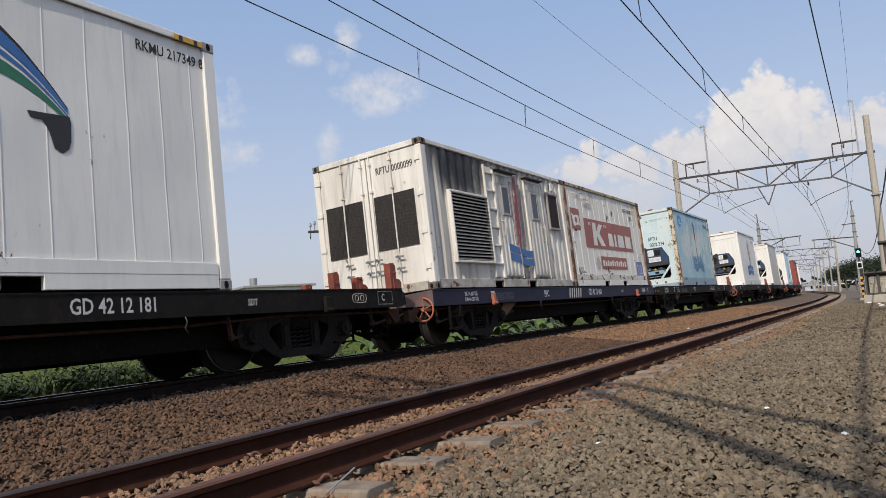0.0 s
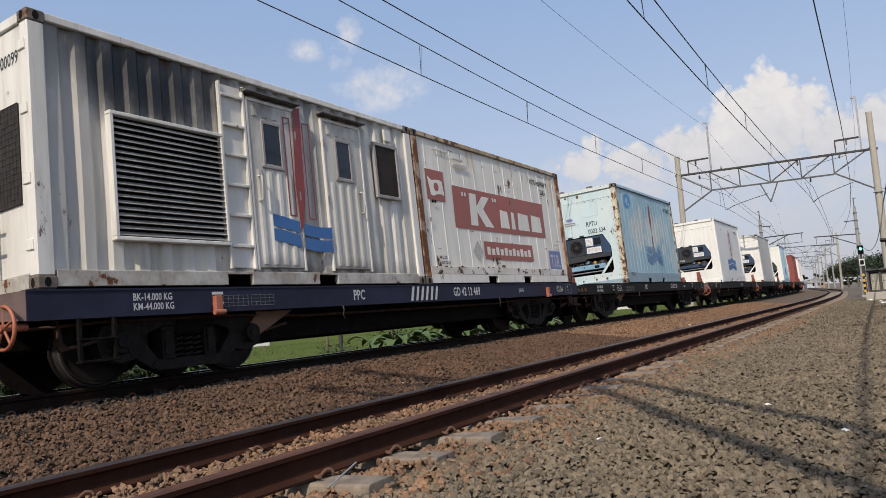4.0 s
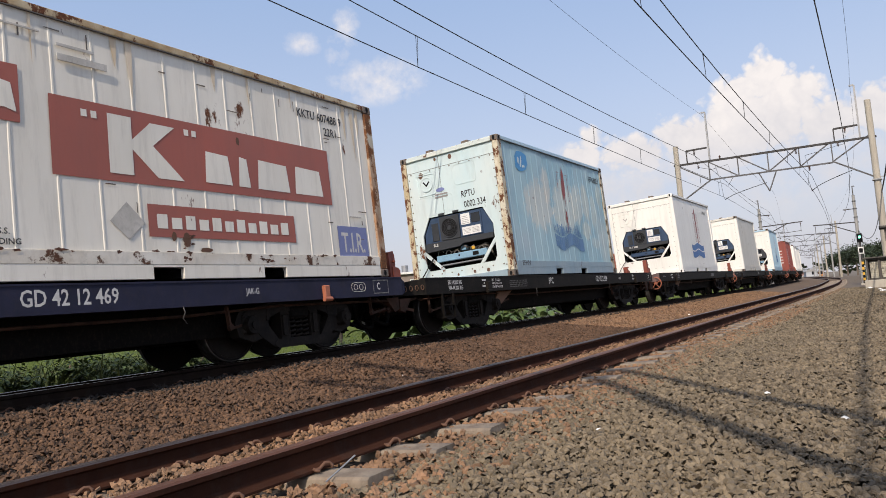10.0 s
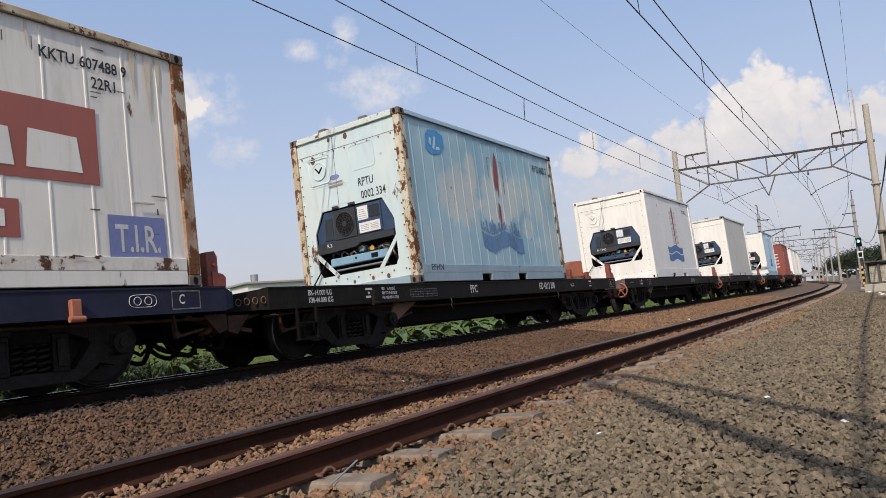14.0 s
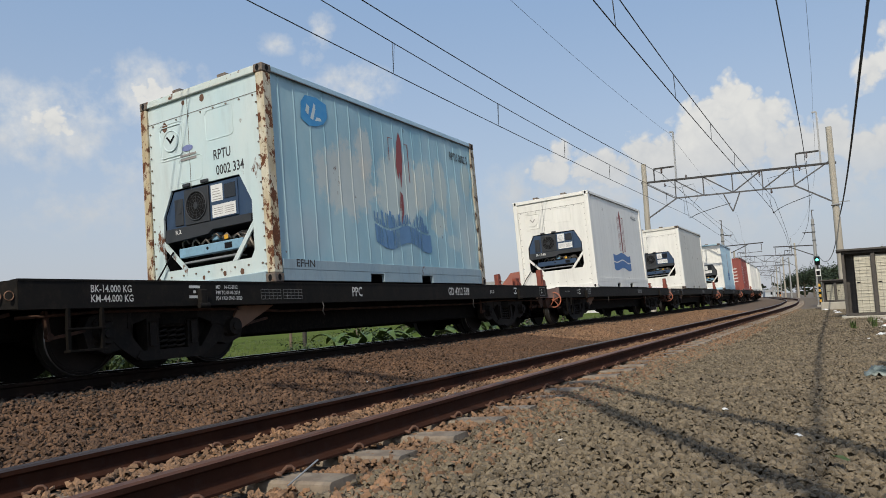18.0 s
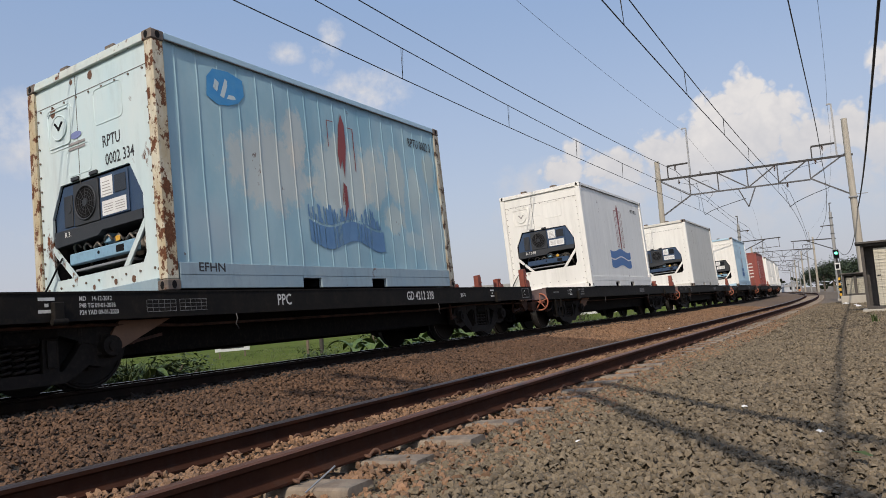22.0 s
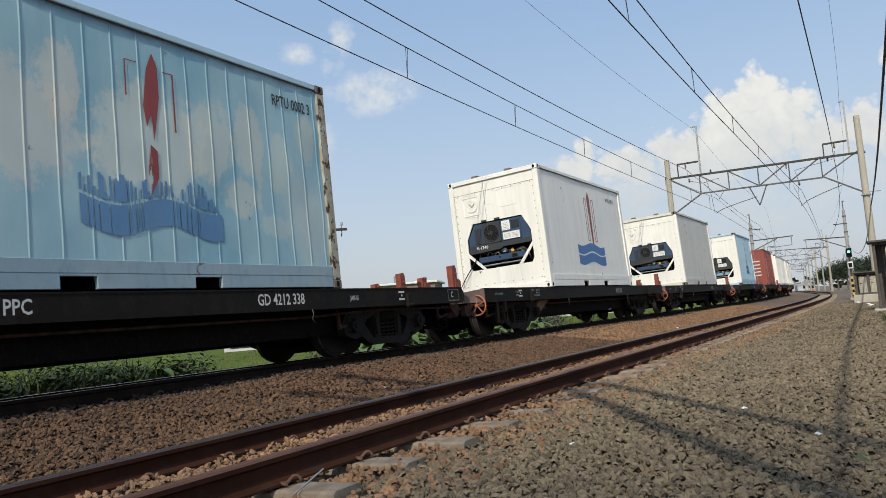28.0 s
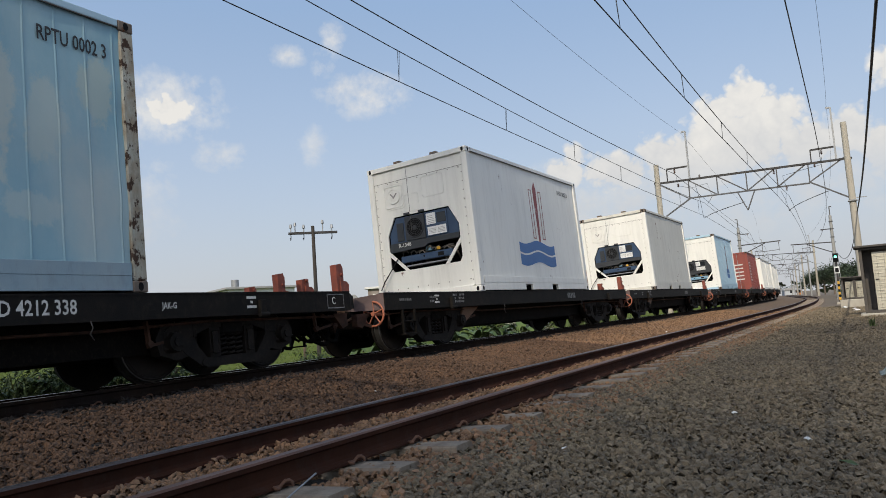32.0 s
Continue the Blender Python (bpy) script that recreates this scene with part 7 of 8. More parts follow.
    # registration arms
    for y0, z0, y1, z1 in ((-0.06, 5.43, -2.3, 6.05), (-4.42, 5.25, -6.4, 6.05))[1 if near else 0:]:
        pts = [(0, y0 + (y1 - y0) * i / 6, z0 + (z1 - z0) * (i / 6) ** 0.7) for i in range(7)]
        part("registration_arm", Kit().tube(pts, 0.018, 6), M["wire"], p)
    for y, z0, z1 in ((-0.02, 7.5, 5.45), (-4.44, 6.4, 5.27))[1 if near else 0:]:
        part("hanger_wire", Kit().tube([(0, y + 0.3, z0), (0.05, y + 0.1, (z0 + z1) / 2), (0, y, z1)], 0.010, 5), M["wire"], p)
    if not near:
        part("earth_lead", Kit().tube([(0.1, 1.3, 8.2), (0, 1.2, 7.5), (0, 0.5, 7.25), (0, -0.4, 7.4), (0, -0.6, 6.6), (0, -0.3, 6.2)], 0.012, 5), M["wire"], p)
    part("earth_lead", Kit().tube([(0, -4.4, 6.7), (0, -4.3, 7.2), (0, -5.2, 7.35), (0, -6.2, 7.5), (0, -6.28, 7.9)], 0.012, 5), M["wire"], p)
    if not near:
        part("pole_band", Kit().box((-0.24, -7.66, 5.36), (0.24, -7.22, 5.42)), M["galv"], p)
        part("pole_arm", Kit().box((-0.03, -8.1, 5.5), (0.03, -7.4, 5.54)), M["galv"], p)
    return p


M["dark_steel"] = mat("dark_weathered_steel", (0.028, 0.027, 0.028), 0.7, 0.1, tint=(0.05, 0.047, 0.045), scale=4, amount=0.6, grime=0.3)
M["galv_dark"] = mat("dull_galvanised_steel", (0.095, 0.095, 0.10), 0.65, 0.2, tint=(0.06, 0.06, 0.06), scale=4, amount=0.6, grime=0.3)
for s in PORTALS:
    portal(s)


def cantilever_mast(at, right, way_in, top, arm_z, arm_l, side_z):
    """A stepped concrete mast with a steel tip and one bracket arm over its track; way_in is 1 if the track lies to its left."""
    p = thing("cantilever_mast", "grey concrete catenary mast with a steel bracket arm", "catenary mast", on_line(at, right, GRAD * at), "masts of the overhead line")
    part("pole", Kit().cyl((0, 0, -0.6), (0, 0, top), 0.20, 0.145, n=14), M["concrete_grey"], p, "tapered concrete pole")
    for z in (top - 2.4, top - 1.5, top - 0.7):
        part("pole_band", Kit().cyl((0, 0, z), (0, 0, z + 0.10), 0.20, n=14), M["galv_dark"], p)
    k = bar(Kit(), (0, 0, top - 0.1), (0, 0, top + 0.95), 0.10)
    bar(k, (0, 0.05 * way_in, top + 0.95), (0, -0.22 * way_in, top + 0.95), 0.09)
    part("tip", k, M["galv_dark"], p, "slim steel tip for the earth wire")
    part("arm", bar(Kit(), (0, -0.25 * way_in, arm_z), (0, arm_l * way_in, arm_z + 0.12), 0.11), M["dark_steel"], p, "level bracket arm")
    part("arm_brace", bar(Kit(), (0, 0, arm_z - 1.15), (0, 0.62 * arm_l * way_in, arm_z + 0.02), 0.09), M["dark_steel"], p)
    part("feeder_arm", bar(Kit(), (0, -0.2 * way_in, side_z), (0, 1.1 * way_in, side_z), 0.09), M["dark_steel"], p)
    part("steady_arm", bar(Kit(), (0, arm_l * 0.45 * way_in, arm_z - 0.95), (0, arm_l * 0.95 * way_in, arm_z - 0.85), 0.06), M["galv_dark"], p)
    for u in (0.55, 0.95):
        part("drop_rod", bar(Kit(), (0, arm_l * u * way_in, arm_z), (0, arm_l * u * way_in, arm_z - 0.95), 0.05), M["galv_dark"], p)
    for y, z in ((0.9, side_z), (arm_l * 0.95, arm_z)):
        part("insulator", insulator(Kit(), 0, y * way_in, z, 3), M["insul"], p, "brown ribbed insulator")
    return p


M["concrete_grey"] = mat("grey_concrete_mast", (0.30, 0.30, 0.29), 0.9, tint=(0.22, 0.22, 0.21), scale=1.4, amount=0.7, streak=4, grime=0.25, bump=0.2)
# the first mast is unseen, added for the far wires beside the half gantry
cantilever_mast(PORTALS[0], -2.36, -1, 8.6, 6.65, 3.0, 8.0)
cantilever_mast(MASTS, -2.36, -1, 8.6, 6.55, 4.2, 7.8)
cantilever_mast(MASTS, 6.9, 1, 8.85, 5.95, 4.1, 7.4)

# wires: name, metres to the right at the near and the next portal, height at the near and the next portal, sag at mid span, radius
WIRES = [("contact_wire", -0.046, 0.153, 5.759, 5.496, 0.203, 0.010), ("messenger_wire", -0.01, 0.157, 6.681, 6.282, 0.508, 0.010), ("contact_wire", 4.481, 4.425, 5.619, 5.408, 0.221, 0.011), ("messenger_wire", 4.386, 4.521, 6.92, 6.064, 0.702, 0.011),
         ("feeder_wire", -1.34, -1.34, 8.12, 8.22, 0.48, 0.014), ("earth_wire", -0.549, -0.74, 11.026, 10.54, 0.757, 0.006), ("feeder_wire", 6.888, 6.192, 8.305, 7.771, 0.475, 0.017), ("earth_wire", 7.54, 6.763, 10.431, 10.593, 0.664, 0.006)]


def wire_z(w, s):
    """Height of a wire at s: a sagging span between two portals."""
    ends = [-51.0] + SUPPORTS
    for a, b in zip(ends[:-1], ends[1:]):
        if a <= s <= b:
            u = (s - a) / (b - a)
            z0 = w[3] if a < 0 else w[4]
            z1 = w[3] if b < 0 else w[4]
            return z0 + (z1 - z0) * u - w[5] * 4 * u * (1 - u) + GRAD * s
    return w[4]


def wire_right(w, s):
    return float(np.interp(s, SUPPORTS[:2], (w[1], w[2])))


for w in WIRES:
    pts = []
    for s in [-51 + 3.15 * i for i in range(15)] + [-6.9 + 2.207 * i for i in range(20)] + [37.25 + 5.0 * i for i in range(38)]:
        x, y, _ = line(s, wire_right(w, s))
        pts.append((float(x), float(y), wire_z(w, s)))
    solid(w[0], Kit().tube(pts, w[6], 5), M["wire"], "dark overhead %s strung between the portals" % w[0].replace("_", " "), "overhead wire", group="wires over the line")

# droppers between messenger and contact wire: looped pairs
for wc, wm in ((WIRES[0], WIRES[1]), (WIRES[2], WIRES[3])):
    for s in (1.9, 6.45, 11.25, 16.1, 20.9, 25.8, 30.6, 35.2):
        x, y, t = line(s, wire_right(wc, s))
        xm, ym, _ = line(s, wire_right(wm, s))
        k = Kit()
        for e in (-0.035, 0.035):
            dx, dy = math.cos(t) * e, math.sin(t) * e
            k.tube([(float(xm + dx), float(ym + dy), wire_z(wm, s)), (float(x), float(y), wire_z(wc, s))], 0.005, 4)
        solid("dropper", k, M["wire"], "thin looped dropper between two overhead wires", "dropper", group="droppers of the overhead line")

# slack service cable on the camera's side
pts = []
for i in range(-8, 25):
    u = i / 24
    s = -6.9 + 44.15 * u
    x, y, _ = line(s, 8.6 - 1.02 * u)
    pts.append((float(x), float(y), 7.0 - 2.2 * u - 0.4 * u * (1 - u) + GRAD * s))
solid("service_cable", Kit().tube(pts, 0.030, 6), M["wire"], "thick slack black cable strung beside the track", "cable")
for s0, s1, r0, r1, z0, z1, sag in ((37.25, 81, 7.5, 7.0, 4.75, 4.9, 1.6), (81, 131, 6.8, 7.3, 4.9, 4.6, 1.2)):
    pts = []
    for i in range(15):
        u = i / 14
        x, y, _ = line(s0 + (s1 - s0) * u, r0 + (r1 - r0) * u)
        pts.append((float(x), float(y), z0 + (z1 - z0) * u - sag * 4 * u * (1 - u)))
    solid("service_cable", Kit().tube(pts, 0.022, 6), M["wire"], "slack dark cable hanging from the portal pole", "cable")

# single poles between the far portals
for s in (155, 204, 255, 285):
    k = Kit().cyl((0, 0, -0.5), (0, 0, 8.0), 0.17, 0.13, n=10)
    q = thing("line_pole", "slim grey concrete line pole with a steel arm", "utility pole", on_line(s, 7.5, -0.2), "poles along the far line")
    part("pole", k, M["concrete_grey"], q)
    part("arm", bar(Kit(), (0, 0, 6.6), (0, 2.6, 7.0), 0.09), M["galv_dark"], q)

# ---------------------------------------------------------------- signal
sg = thing("railway_signal", "black railway signal post showing a green light, striped base", "railway signal", on_line(41.0, 6.3, GRAD * 41))
part("post", Kit().cyl((0, 0, 0), (0, 0, 2.9), 0.055, n=10), M["dark_steel"], sg)
gg = bpy.data.materials.new("green_signal_light")
gg.use_nodes = True
gb = gg.node_tree.nodes["Principled BSDF"]
gb.inputs["Base Color"].default_value = (0.1, 0.8, 0.5, 1)
gb.inputs["Emission Color"].default_value = (0.15, 1.0, 0.65, 1)
gb.inputs["Emission Strength"].default_value = 3.0
head = part("lamp_head", Kit().box((-0.10, -0.14, 2.40), (0.05, 0.14, 2.90), 0.025), M["dark"], sg, "black lamp housing")
part("green_lamp", Kit().disc((-0.12, 0, 2.70), "x", 0.075, 0.02, 16), gg, head, "lit green lamp")
part("hood", Kit().cyl((-0.22, 0, 2.71), (-0.10, 0, 2.71), 0.09, n=14, caps=False), M["dark"], head)
part("plate", Kit().box((-0.08, -0.13, 1.75), (-0.05, 0.13, 2.14), 0.01), M["sticker"], sg, "white signal plate")
part("plate", Kit().box((-0.095, -0.09, 1.81), (-0.082, 0.09, 2.06), 0.004), M["dark"], sg)
part("ladder", Kit().box((0.08, -0.15, 0), (0.11, -0.12, 2.6)).box((0.08, 0.12, 0), (0.11, 0.15, 2.6)), M["galv"], sg)
for i in range(8):
    part("stripe_band", Kit().box((-0.06, -0.055, 0.1 + 0.15 * i), (0.058, 0.055, 0.1 + 0.15 * (i + 1)), 0.004), M["yellow"] if i % 2 else M["dark"], sg)
part("base_block", Kit().box((-0.2, -0.2, -0.3), (0.2, 0.2, 0.10), 0.02), M["concrete"], sg)

# ---------------------------------------------------------------- equipment cabinets beside the line
M["cream_sheet"] = mat("cream_ribbed_sheet", (0.56, 0.53, 0.43), 0.6, tint=(0.43, 0.40, 0.32), scale=3, streak=4, amount=0.6, grime=0.25)
M["rust_frame"] = mat("dark_rusty_frame", (0.055, 0.05, 0.045), 0.75, tint=(0.09, 0.075, 0.062), scale=5, amount=0.6, grime=0.3)


def cabinet(name, label, m, wide, deep, high, base, doors):
    c = thing(name, label, "equipment cabinet", m)
    part("plinth", Kit().box((-0.15, -wide / 2 - 0.12, -0.4), (deep + 0.1, wide / 2 + 0.12, base), 0.02), M["concrete"], c, "rough concrete plinth")
    f = 0.075
    for y in (-wide / 2, wide / 2 - f):
        for x in (0, deep - f):
            part("frame_post", Kit().box((x, y, base), (x + f, y + f, high), 0.006), M["rust_frame"], c)
    for z in (base, high - f):
        part("frame_rail", Kit().box((0.002, -wide / 2 + f, z), (f, wide / 2 - f, z + f), 0.006), M["rust_frame"], c)
        part("frame_rail", Kit().box((deep - f, -wide / 2 + f, z), (deep, wide / 2 - f, z + f), 0.006), M["rust_frame"], c)
        for y in (-wide / 2 + 0.002, wide / 2 - f):
            part("frame_rail", Kit().box((f, y, z), (deep - f, y + f, z + f), 0.006), M["rust_frame"], c)
    part("roof", Kit().box((-0.12, -wide / 2 - 0.12, high), (deep + 0.12, wide / 2 + 0.12, high + 0.06), 0.01), M["rust_frame"], c)
    part("frame_post", Kit().box((0.004, -0.05, base + f), (f, 0.05, high - f), 0.006), M["rust_frame"], c)
    inner = wide - (0.5 if wide > 1.2 else 0.16)
    for i in range(doors):
        y0 = -inner / 2 + i * inner / doors
        y1 = y0 + inner / doors - 0.06
        d = part("door", Kit().box((0.10, y0, base + 0.08), (0.14, y1, high - 0.14), 0.01), M["cream_sheet"], c, "cream ribbed metal door")
        n = 16 if doors > 1 else 10
        for j in range(n):
            z = base + 0.14 + j * (high - base - 0.32) / n
            part("rib", Kit().box((0.088, y0 + 0.02, z), (0.101, y1 - 0.02, z + 0.025), 0.003), M["cream_sheet"], d)
        part("handle", Kit().box((0.07, y1 - 0.12, (base + high) / 2), (0.10, y1 - 0.03, (base + high) / 2 + 0.03), 0.004), M["dark"], d)
    part("back", Kit().box((deep - 0.03, -wide / 2 + f, base + f), (deep - 0.01, wide / 2 - f, high - f)), M["rust_frame"], c)
    # mesh on the front: upright and level rods
    k = Kit()
    for i in range(9):
        y = -wide / 2 + f + (wide - 2 * f) * i / 8
        k.box((0.03, y - 0.002, base + f), (0.034, y + 0.002, high - f))
    for i in range(11):
        z = base + f + (high - base - 2 * f) * i / 10
        k.box((0.026, -wide / 2 + f, z - 0.002), (0.03, wide / 2 - f, z + 0.002))
    part("wire_mesh", k, M["rust_frame"], c, "rusty wire mesh screen")
    return c


cabinet("equipment_cabinet", "caged cabinet with cream ribbed doors in a rusty frame", on_line(18.3, 8.15, GRAD * 18), 1.55, 0.9, 1.95, 0.10, 2)
cabinet("equipment_cabinet", "small cream cabinet on a concrete plinth", on_line(31.0, 7.05, GRAD * 31), 1.0, 0.7, 1.30, 0.36, 2)

# ---------------------------------------------------------------- litter and weeds on the verge
M["leaf"] = mat("green_leaf", (0.034, 0.060, 0.013), 0.65, tint=(0.062, 0.088, 0.024), scale=5, amount=0.8, grime=0.15, islands=0.35, bump=0.1)
M["leaf_dark"] = mat("dark_foliage", (0.022, 0.038, 0.016), 0.8, tint=(0.032, 0.05, 0.022), scale=2, amount=0.8, grime=0.2, islands=0.4, bump=0.1)
M["leaf_broad"] = mat("broad_tropical_leaf", (0.055, 0.098, 0.018), 0.55, tint=(0.10, 0.14, 0.032), scale=2, amount=0.8, grime=0.15, islands=0.35, bump=0.15, bump_scale=20)
M["blade"] = mat("grass_blade", (0.048, 0.076, 0.015), 0.7, tint=(0.10, 0.12, 0.042), scale=2, amount=0.8, grime=0.1, islands=0.4, bump=0.0)
M["bark"] = mat("grey_brown_bark", (0.14, 0.11, 0.085), 0.9, streak=3, bump=0.4)


def crumpled(name, label, s, r, size, colour, seed):
    k = Kit()
    rr = random.Random(seed)
    n = 9
    vs = []
    for i in range(n):
        for j in range(n):
            u, v = i / (n - 1) - 0.5, j / (n - 1) - 0.5
            h = 0.35 * max(0, 1 - 3.2 * (u * u + v * v)) + 0.25 * abs(noise.noise((u * 5 + seed, v * 5, 1.0)))
            vs.append((size * u * 1.5 + rr.uniform(-1, 1) * size * 0.03, size * v, size * h + 0.01))
    k.add(vs, [(i * n + j, (i + 1) * n + j, (i + 1) * n + j + 1, i * n + j + 1) for i in range(n - 1) for j in range(n - 1)], 0, True)
    ob = solid(name, k, colour, label, "litter", on_line(s, r, float(ground_z(r, s)) + 0.02, rr.uniform(0, 180)))
    md = ob.modifiers.new("thick", "SOLIDIFY")
    md.thickness = 0.004
    return ob


crumpled("plastic_sheet", "crumpled dark green plastic sheet on the gravel", 2.6, 7.62, 0.24, mat("dark_green_plastic", (0.010, 0.020, 0.014), 0.35, tint=(0.30, 0.34, 0.30), scale=11, amount=0.8), 3)
for i, (s, r, z) in enumerate(((8.2, 7.7, 0.13), (9.6, 7.9, 0.2), (21.5, 7.4, 0.16), (24.5, 7.1, 0.3), (27.0, 7.0, 0.22), (6.3, 8.0, 0.16), (30.0, 6.6, 0.3), (13.0, 8.1, 0.2))):
    crumpled("litter_scrap", "pale crumpled scrap of plastic on the verge", s, r, z * 0.5, M["sticker"], 10 + i)
for i, (s, r, z) in enumerate(((1.4, 2.75, 0.05), (-1.1, 5.9, 0.04), (6.5, 5.5, 0.06), (0.3, 6.6, 0.05), (13.5, 3.0, 0.1), (-0.6, 7.1, 0.05))):
    crumpled("litter_scrap", "tiny white scrap among the ballast stones", s, r, z * 0.55, M["sticker"], 30 + i)
k = Kit().add([(-0.05, -0.012, 0), (0.0, -0.022, 0.012), (0.05, 0.0, 0.004), (0.0, 0.022, 0.012), (-0.05, 0.012, 0), (0.0, 0.0, 0.003)], [(0, 1, 5), (1, 2, 5), (2, 3, 5), (3, 4, 5), (0, 5, 4)])
solid("fallen_leaf", k, M["leaf"], "fresh green leaf fallen on the stones", "leaf", on_line(-1.35, 7.3, 0.07, 50))
k = Kit().cyl((-0.10, 0, 0.0), (0.10, 0, 0.08), 0.0045, n=6)
solid("steel_pin", k, M["galv"], "bright loose steel pin beside the rail", "pin", on_line(-2.35, 5.05, 0.03, -6))


def tuft(k, x, y, z, n, h, rr, w=0.012, lean=0.5, mi=0):
    for _ in range(n):
        a = rr.uniform(0, 6.283)
        hh = h * rr.uniform(0.5, 1.1)
        dx, dy = math.cos(a), math.sin(a)
        bx, by = x + rr.uniform(-0.06, 0.06), y + rr.uniform(-0.06, 0.06)
        le = lean * hh * rr.uniform(0.2, 1.0)
        ww = w * rr.uniform(0.7, 1.3)
        k.add([(bx - dy * ww, by + dx * ww, z), (bx + dy * ww, by - dx * ww, z), (bx + dx * le * 0.4 + dy * ww * 0.8, by + dy * le * 0.4 - dx * ww * 0.8, z + hh * 0.6),
               (bx + dx * le * 0.4 - dy * ww * 0.8, by + dy * le * 0.4 + dx * ww * 0.8, z + hh * 0.6), (bx + dx * le, by + dy * le, z + hh * rr.uniform(0.75, 1.0))],
              [(0, 1, 2, 3), (3, 2, 4)], mi)


def chunk(name, label, s, r, size, mt, seed):
    """A broken lump of masonry with knocked-off corners."""
    rr = random.Random(seed)
    k = Kit()
    vs = []
    for z, q in ((-0.3, 1.0), (0.25, 1.05), (0.62, 0.62)):
        vs += [(size * q * rr.uniform(0.7, 1.15) * math.cos(a * math.pi / 3), size * q * rr.uniform(0.5, 0.95) * math.sin(a * math.pi / 3), size * z * rr.uniform(0.7, 1.2)) for a in range(6)]
    fs = [(u * 6 + a, u * 6 + (a + 1) % 6, (u + 1) * 6 + (a + 1) % 6, (u + 1) * 6 + a) for u in (0, 1) for a in range(6)] + [tuple(range(12, 18)), tuple(range(6))[::-1]]
    return solid(name, k.add(vs, fs), mt, label, "rubble", on_line(s, r, float(ground_z(r, s)) + size * 0.1, rr.uniform(0, 180)), "rubble on the verge")


M["rubble"] = mat("pale_broken_concrete", (0.40, 0.37, 0.32), 0.95, tint=(0.26, 0.235, 0.20), scale=6, amount=0.8, grime=0.35, bump=0.6, bump_scale=30, vary=0.25)
M["brick"] = mat("broken_red_brick", (0.30, 0.12, 0.07), 0.95, tint=(0.20, 0.09, 0.06), scale=6, amount=0.8, grime=0.3, bump=0.5)
M["plank"] = mat("pale_old_plank", (0.34, 0.22, 0.13), 0.9, tint=(0.24, 0.15, 0.09), scale=5, amount=0.8, streak=1, grime=0.3, bump=0.4)
rr = random.Random(61)
for i in range(46):
    s, r = rr.uniform(5.5, 17.6), rr.uniform(8.05, 9.3)
    chunk("concrete_chunk" if i % 6 else "brick_lump", "pale broken concrete chunk lying on the verge" if i % 6 else "broken red brick lump lying on the verge", s, r - 0.02 * (s - 6), rr.uniform(0.035, 0.12), M["rubble"] if i % 6 else M["brick"], 400 + i)
for i in range(12):
    chunk("concrete_chunk", "pale broken concrete chunk beside a cabinet plinth", rr.uniform(25, 36), rr.uniform(7.3, 8.4), rr.uniform(0.06, 0.16), M["rubble"], 460 + i)
for s, r, turn, L in ((5.2, 8.15, 70, 0.55), (5.6, 8.3, 52, 0.7), (8.9, 8.6, 20, 0.6)):
    solid("plank", Kit().box((-L / 2, -0.05, 0.0), (L / 2, 0.05, 0.022), 0.003), M["plank"], "short pale plank thrown on the verge", "plank", on_line(s, r, float(ground_z(r, s)) + 0.03, turn), "planks on the verge")

rr = random.Random(5)
k = Kit()
for s, r, n, h in ((12.3, 7.5, 40, 0.28), (12.9, 7.9, 40, 0.3), (15.5, 7.9, 30, 0.25), (8.7, 8.2, 20, 0.2), (10.4, 8.3, 30, 0.25), (24.0, 8.3, 60, 0.4), (27.0, 8.6, 60, 0.4)):
    x, y, _ = line(s, r)
    tuft(k, float(x), float(y), float(ground_z(r, s)) - 0.02, n, h, rr, 0.008)
tagged(new("weeds", k.mesh("weeds", M["blade"])), "small green weeds on the stony verge", "weeds", kind="stuff")

# ---------------------------------------------------------------- field, bushes and broad-leaved plants beyond the train
k = Kit()
rr = random.Random(9)
for _ in range(9000):
    s, r = rr.uniform(-4, 34), -5.0 - 16 * rr.random() ** 1.6
    x, y, _t = line(s, r)
    tuft(k, float(x), float(y), land(r, s) - 0.01, 3, 0.05 + 0.003 * abs(r), rr, 0.006, 0.8)
tagged(new("field_grass", k.mesh("field_grass", M["blade"])), "short bright green field grass", "grass", kind="stuff")
k = Kit()
for s0, s1, n, h0, h1 in ((-6.0, 3.6, 900, 0.6, 1.15), (3.6, 8.8, 120, 0.35, 0.6), (8.8, 10.0, 40, 0.4, 0.6), (13.5, 22.0, 200, 0.5, 0.9), (22, 40, 260, 0.4, 0.8)):
    for _ in range(n):
        s, r = rr.uniform(s0, s1), -rr.uniform(4.0, 5.3)
        x, y, _t = line(s, r)
        tuft(k, float(x), float(y), land(-5.0, s) - 0.02, 7, rr.uniform(h0, h1), rr, 0.013, 0.95)
tagged(new("tall_grass", k.mesh("tall_grass", M["blade"])), "rank tall grass along the far side of the ballast", "grass", kind="stuff")


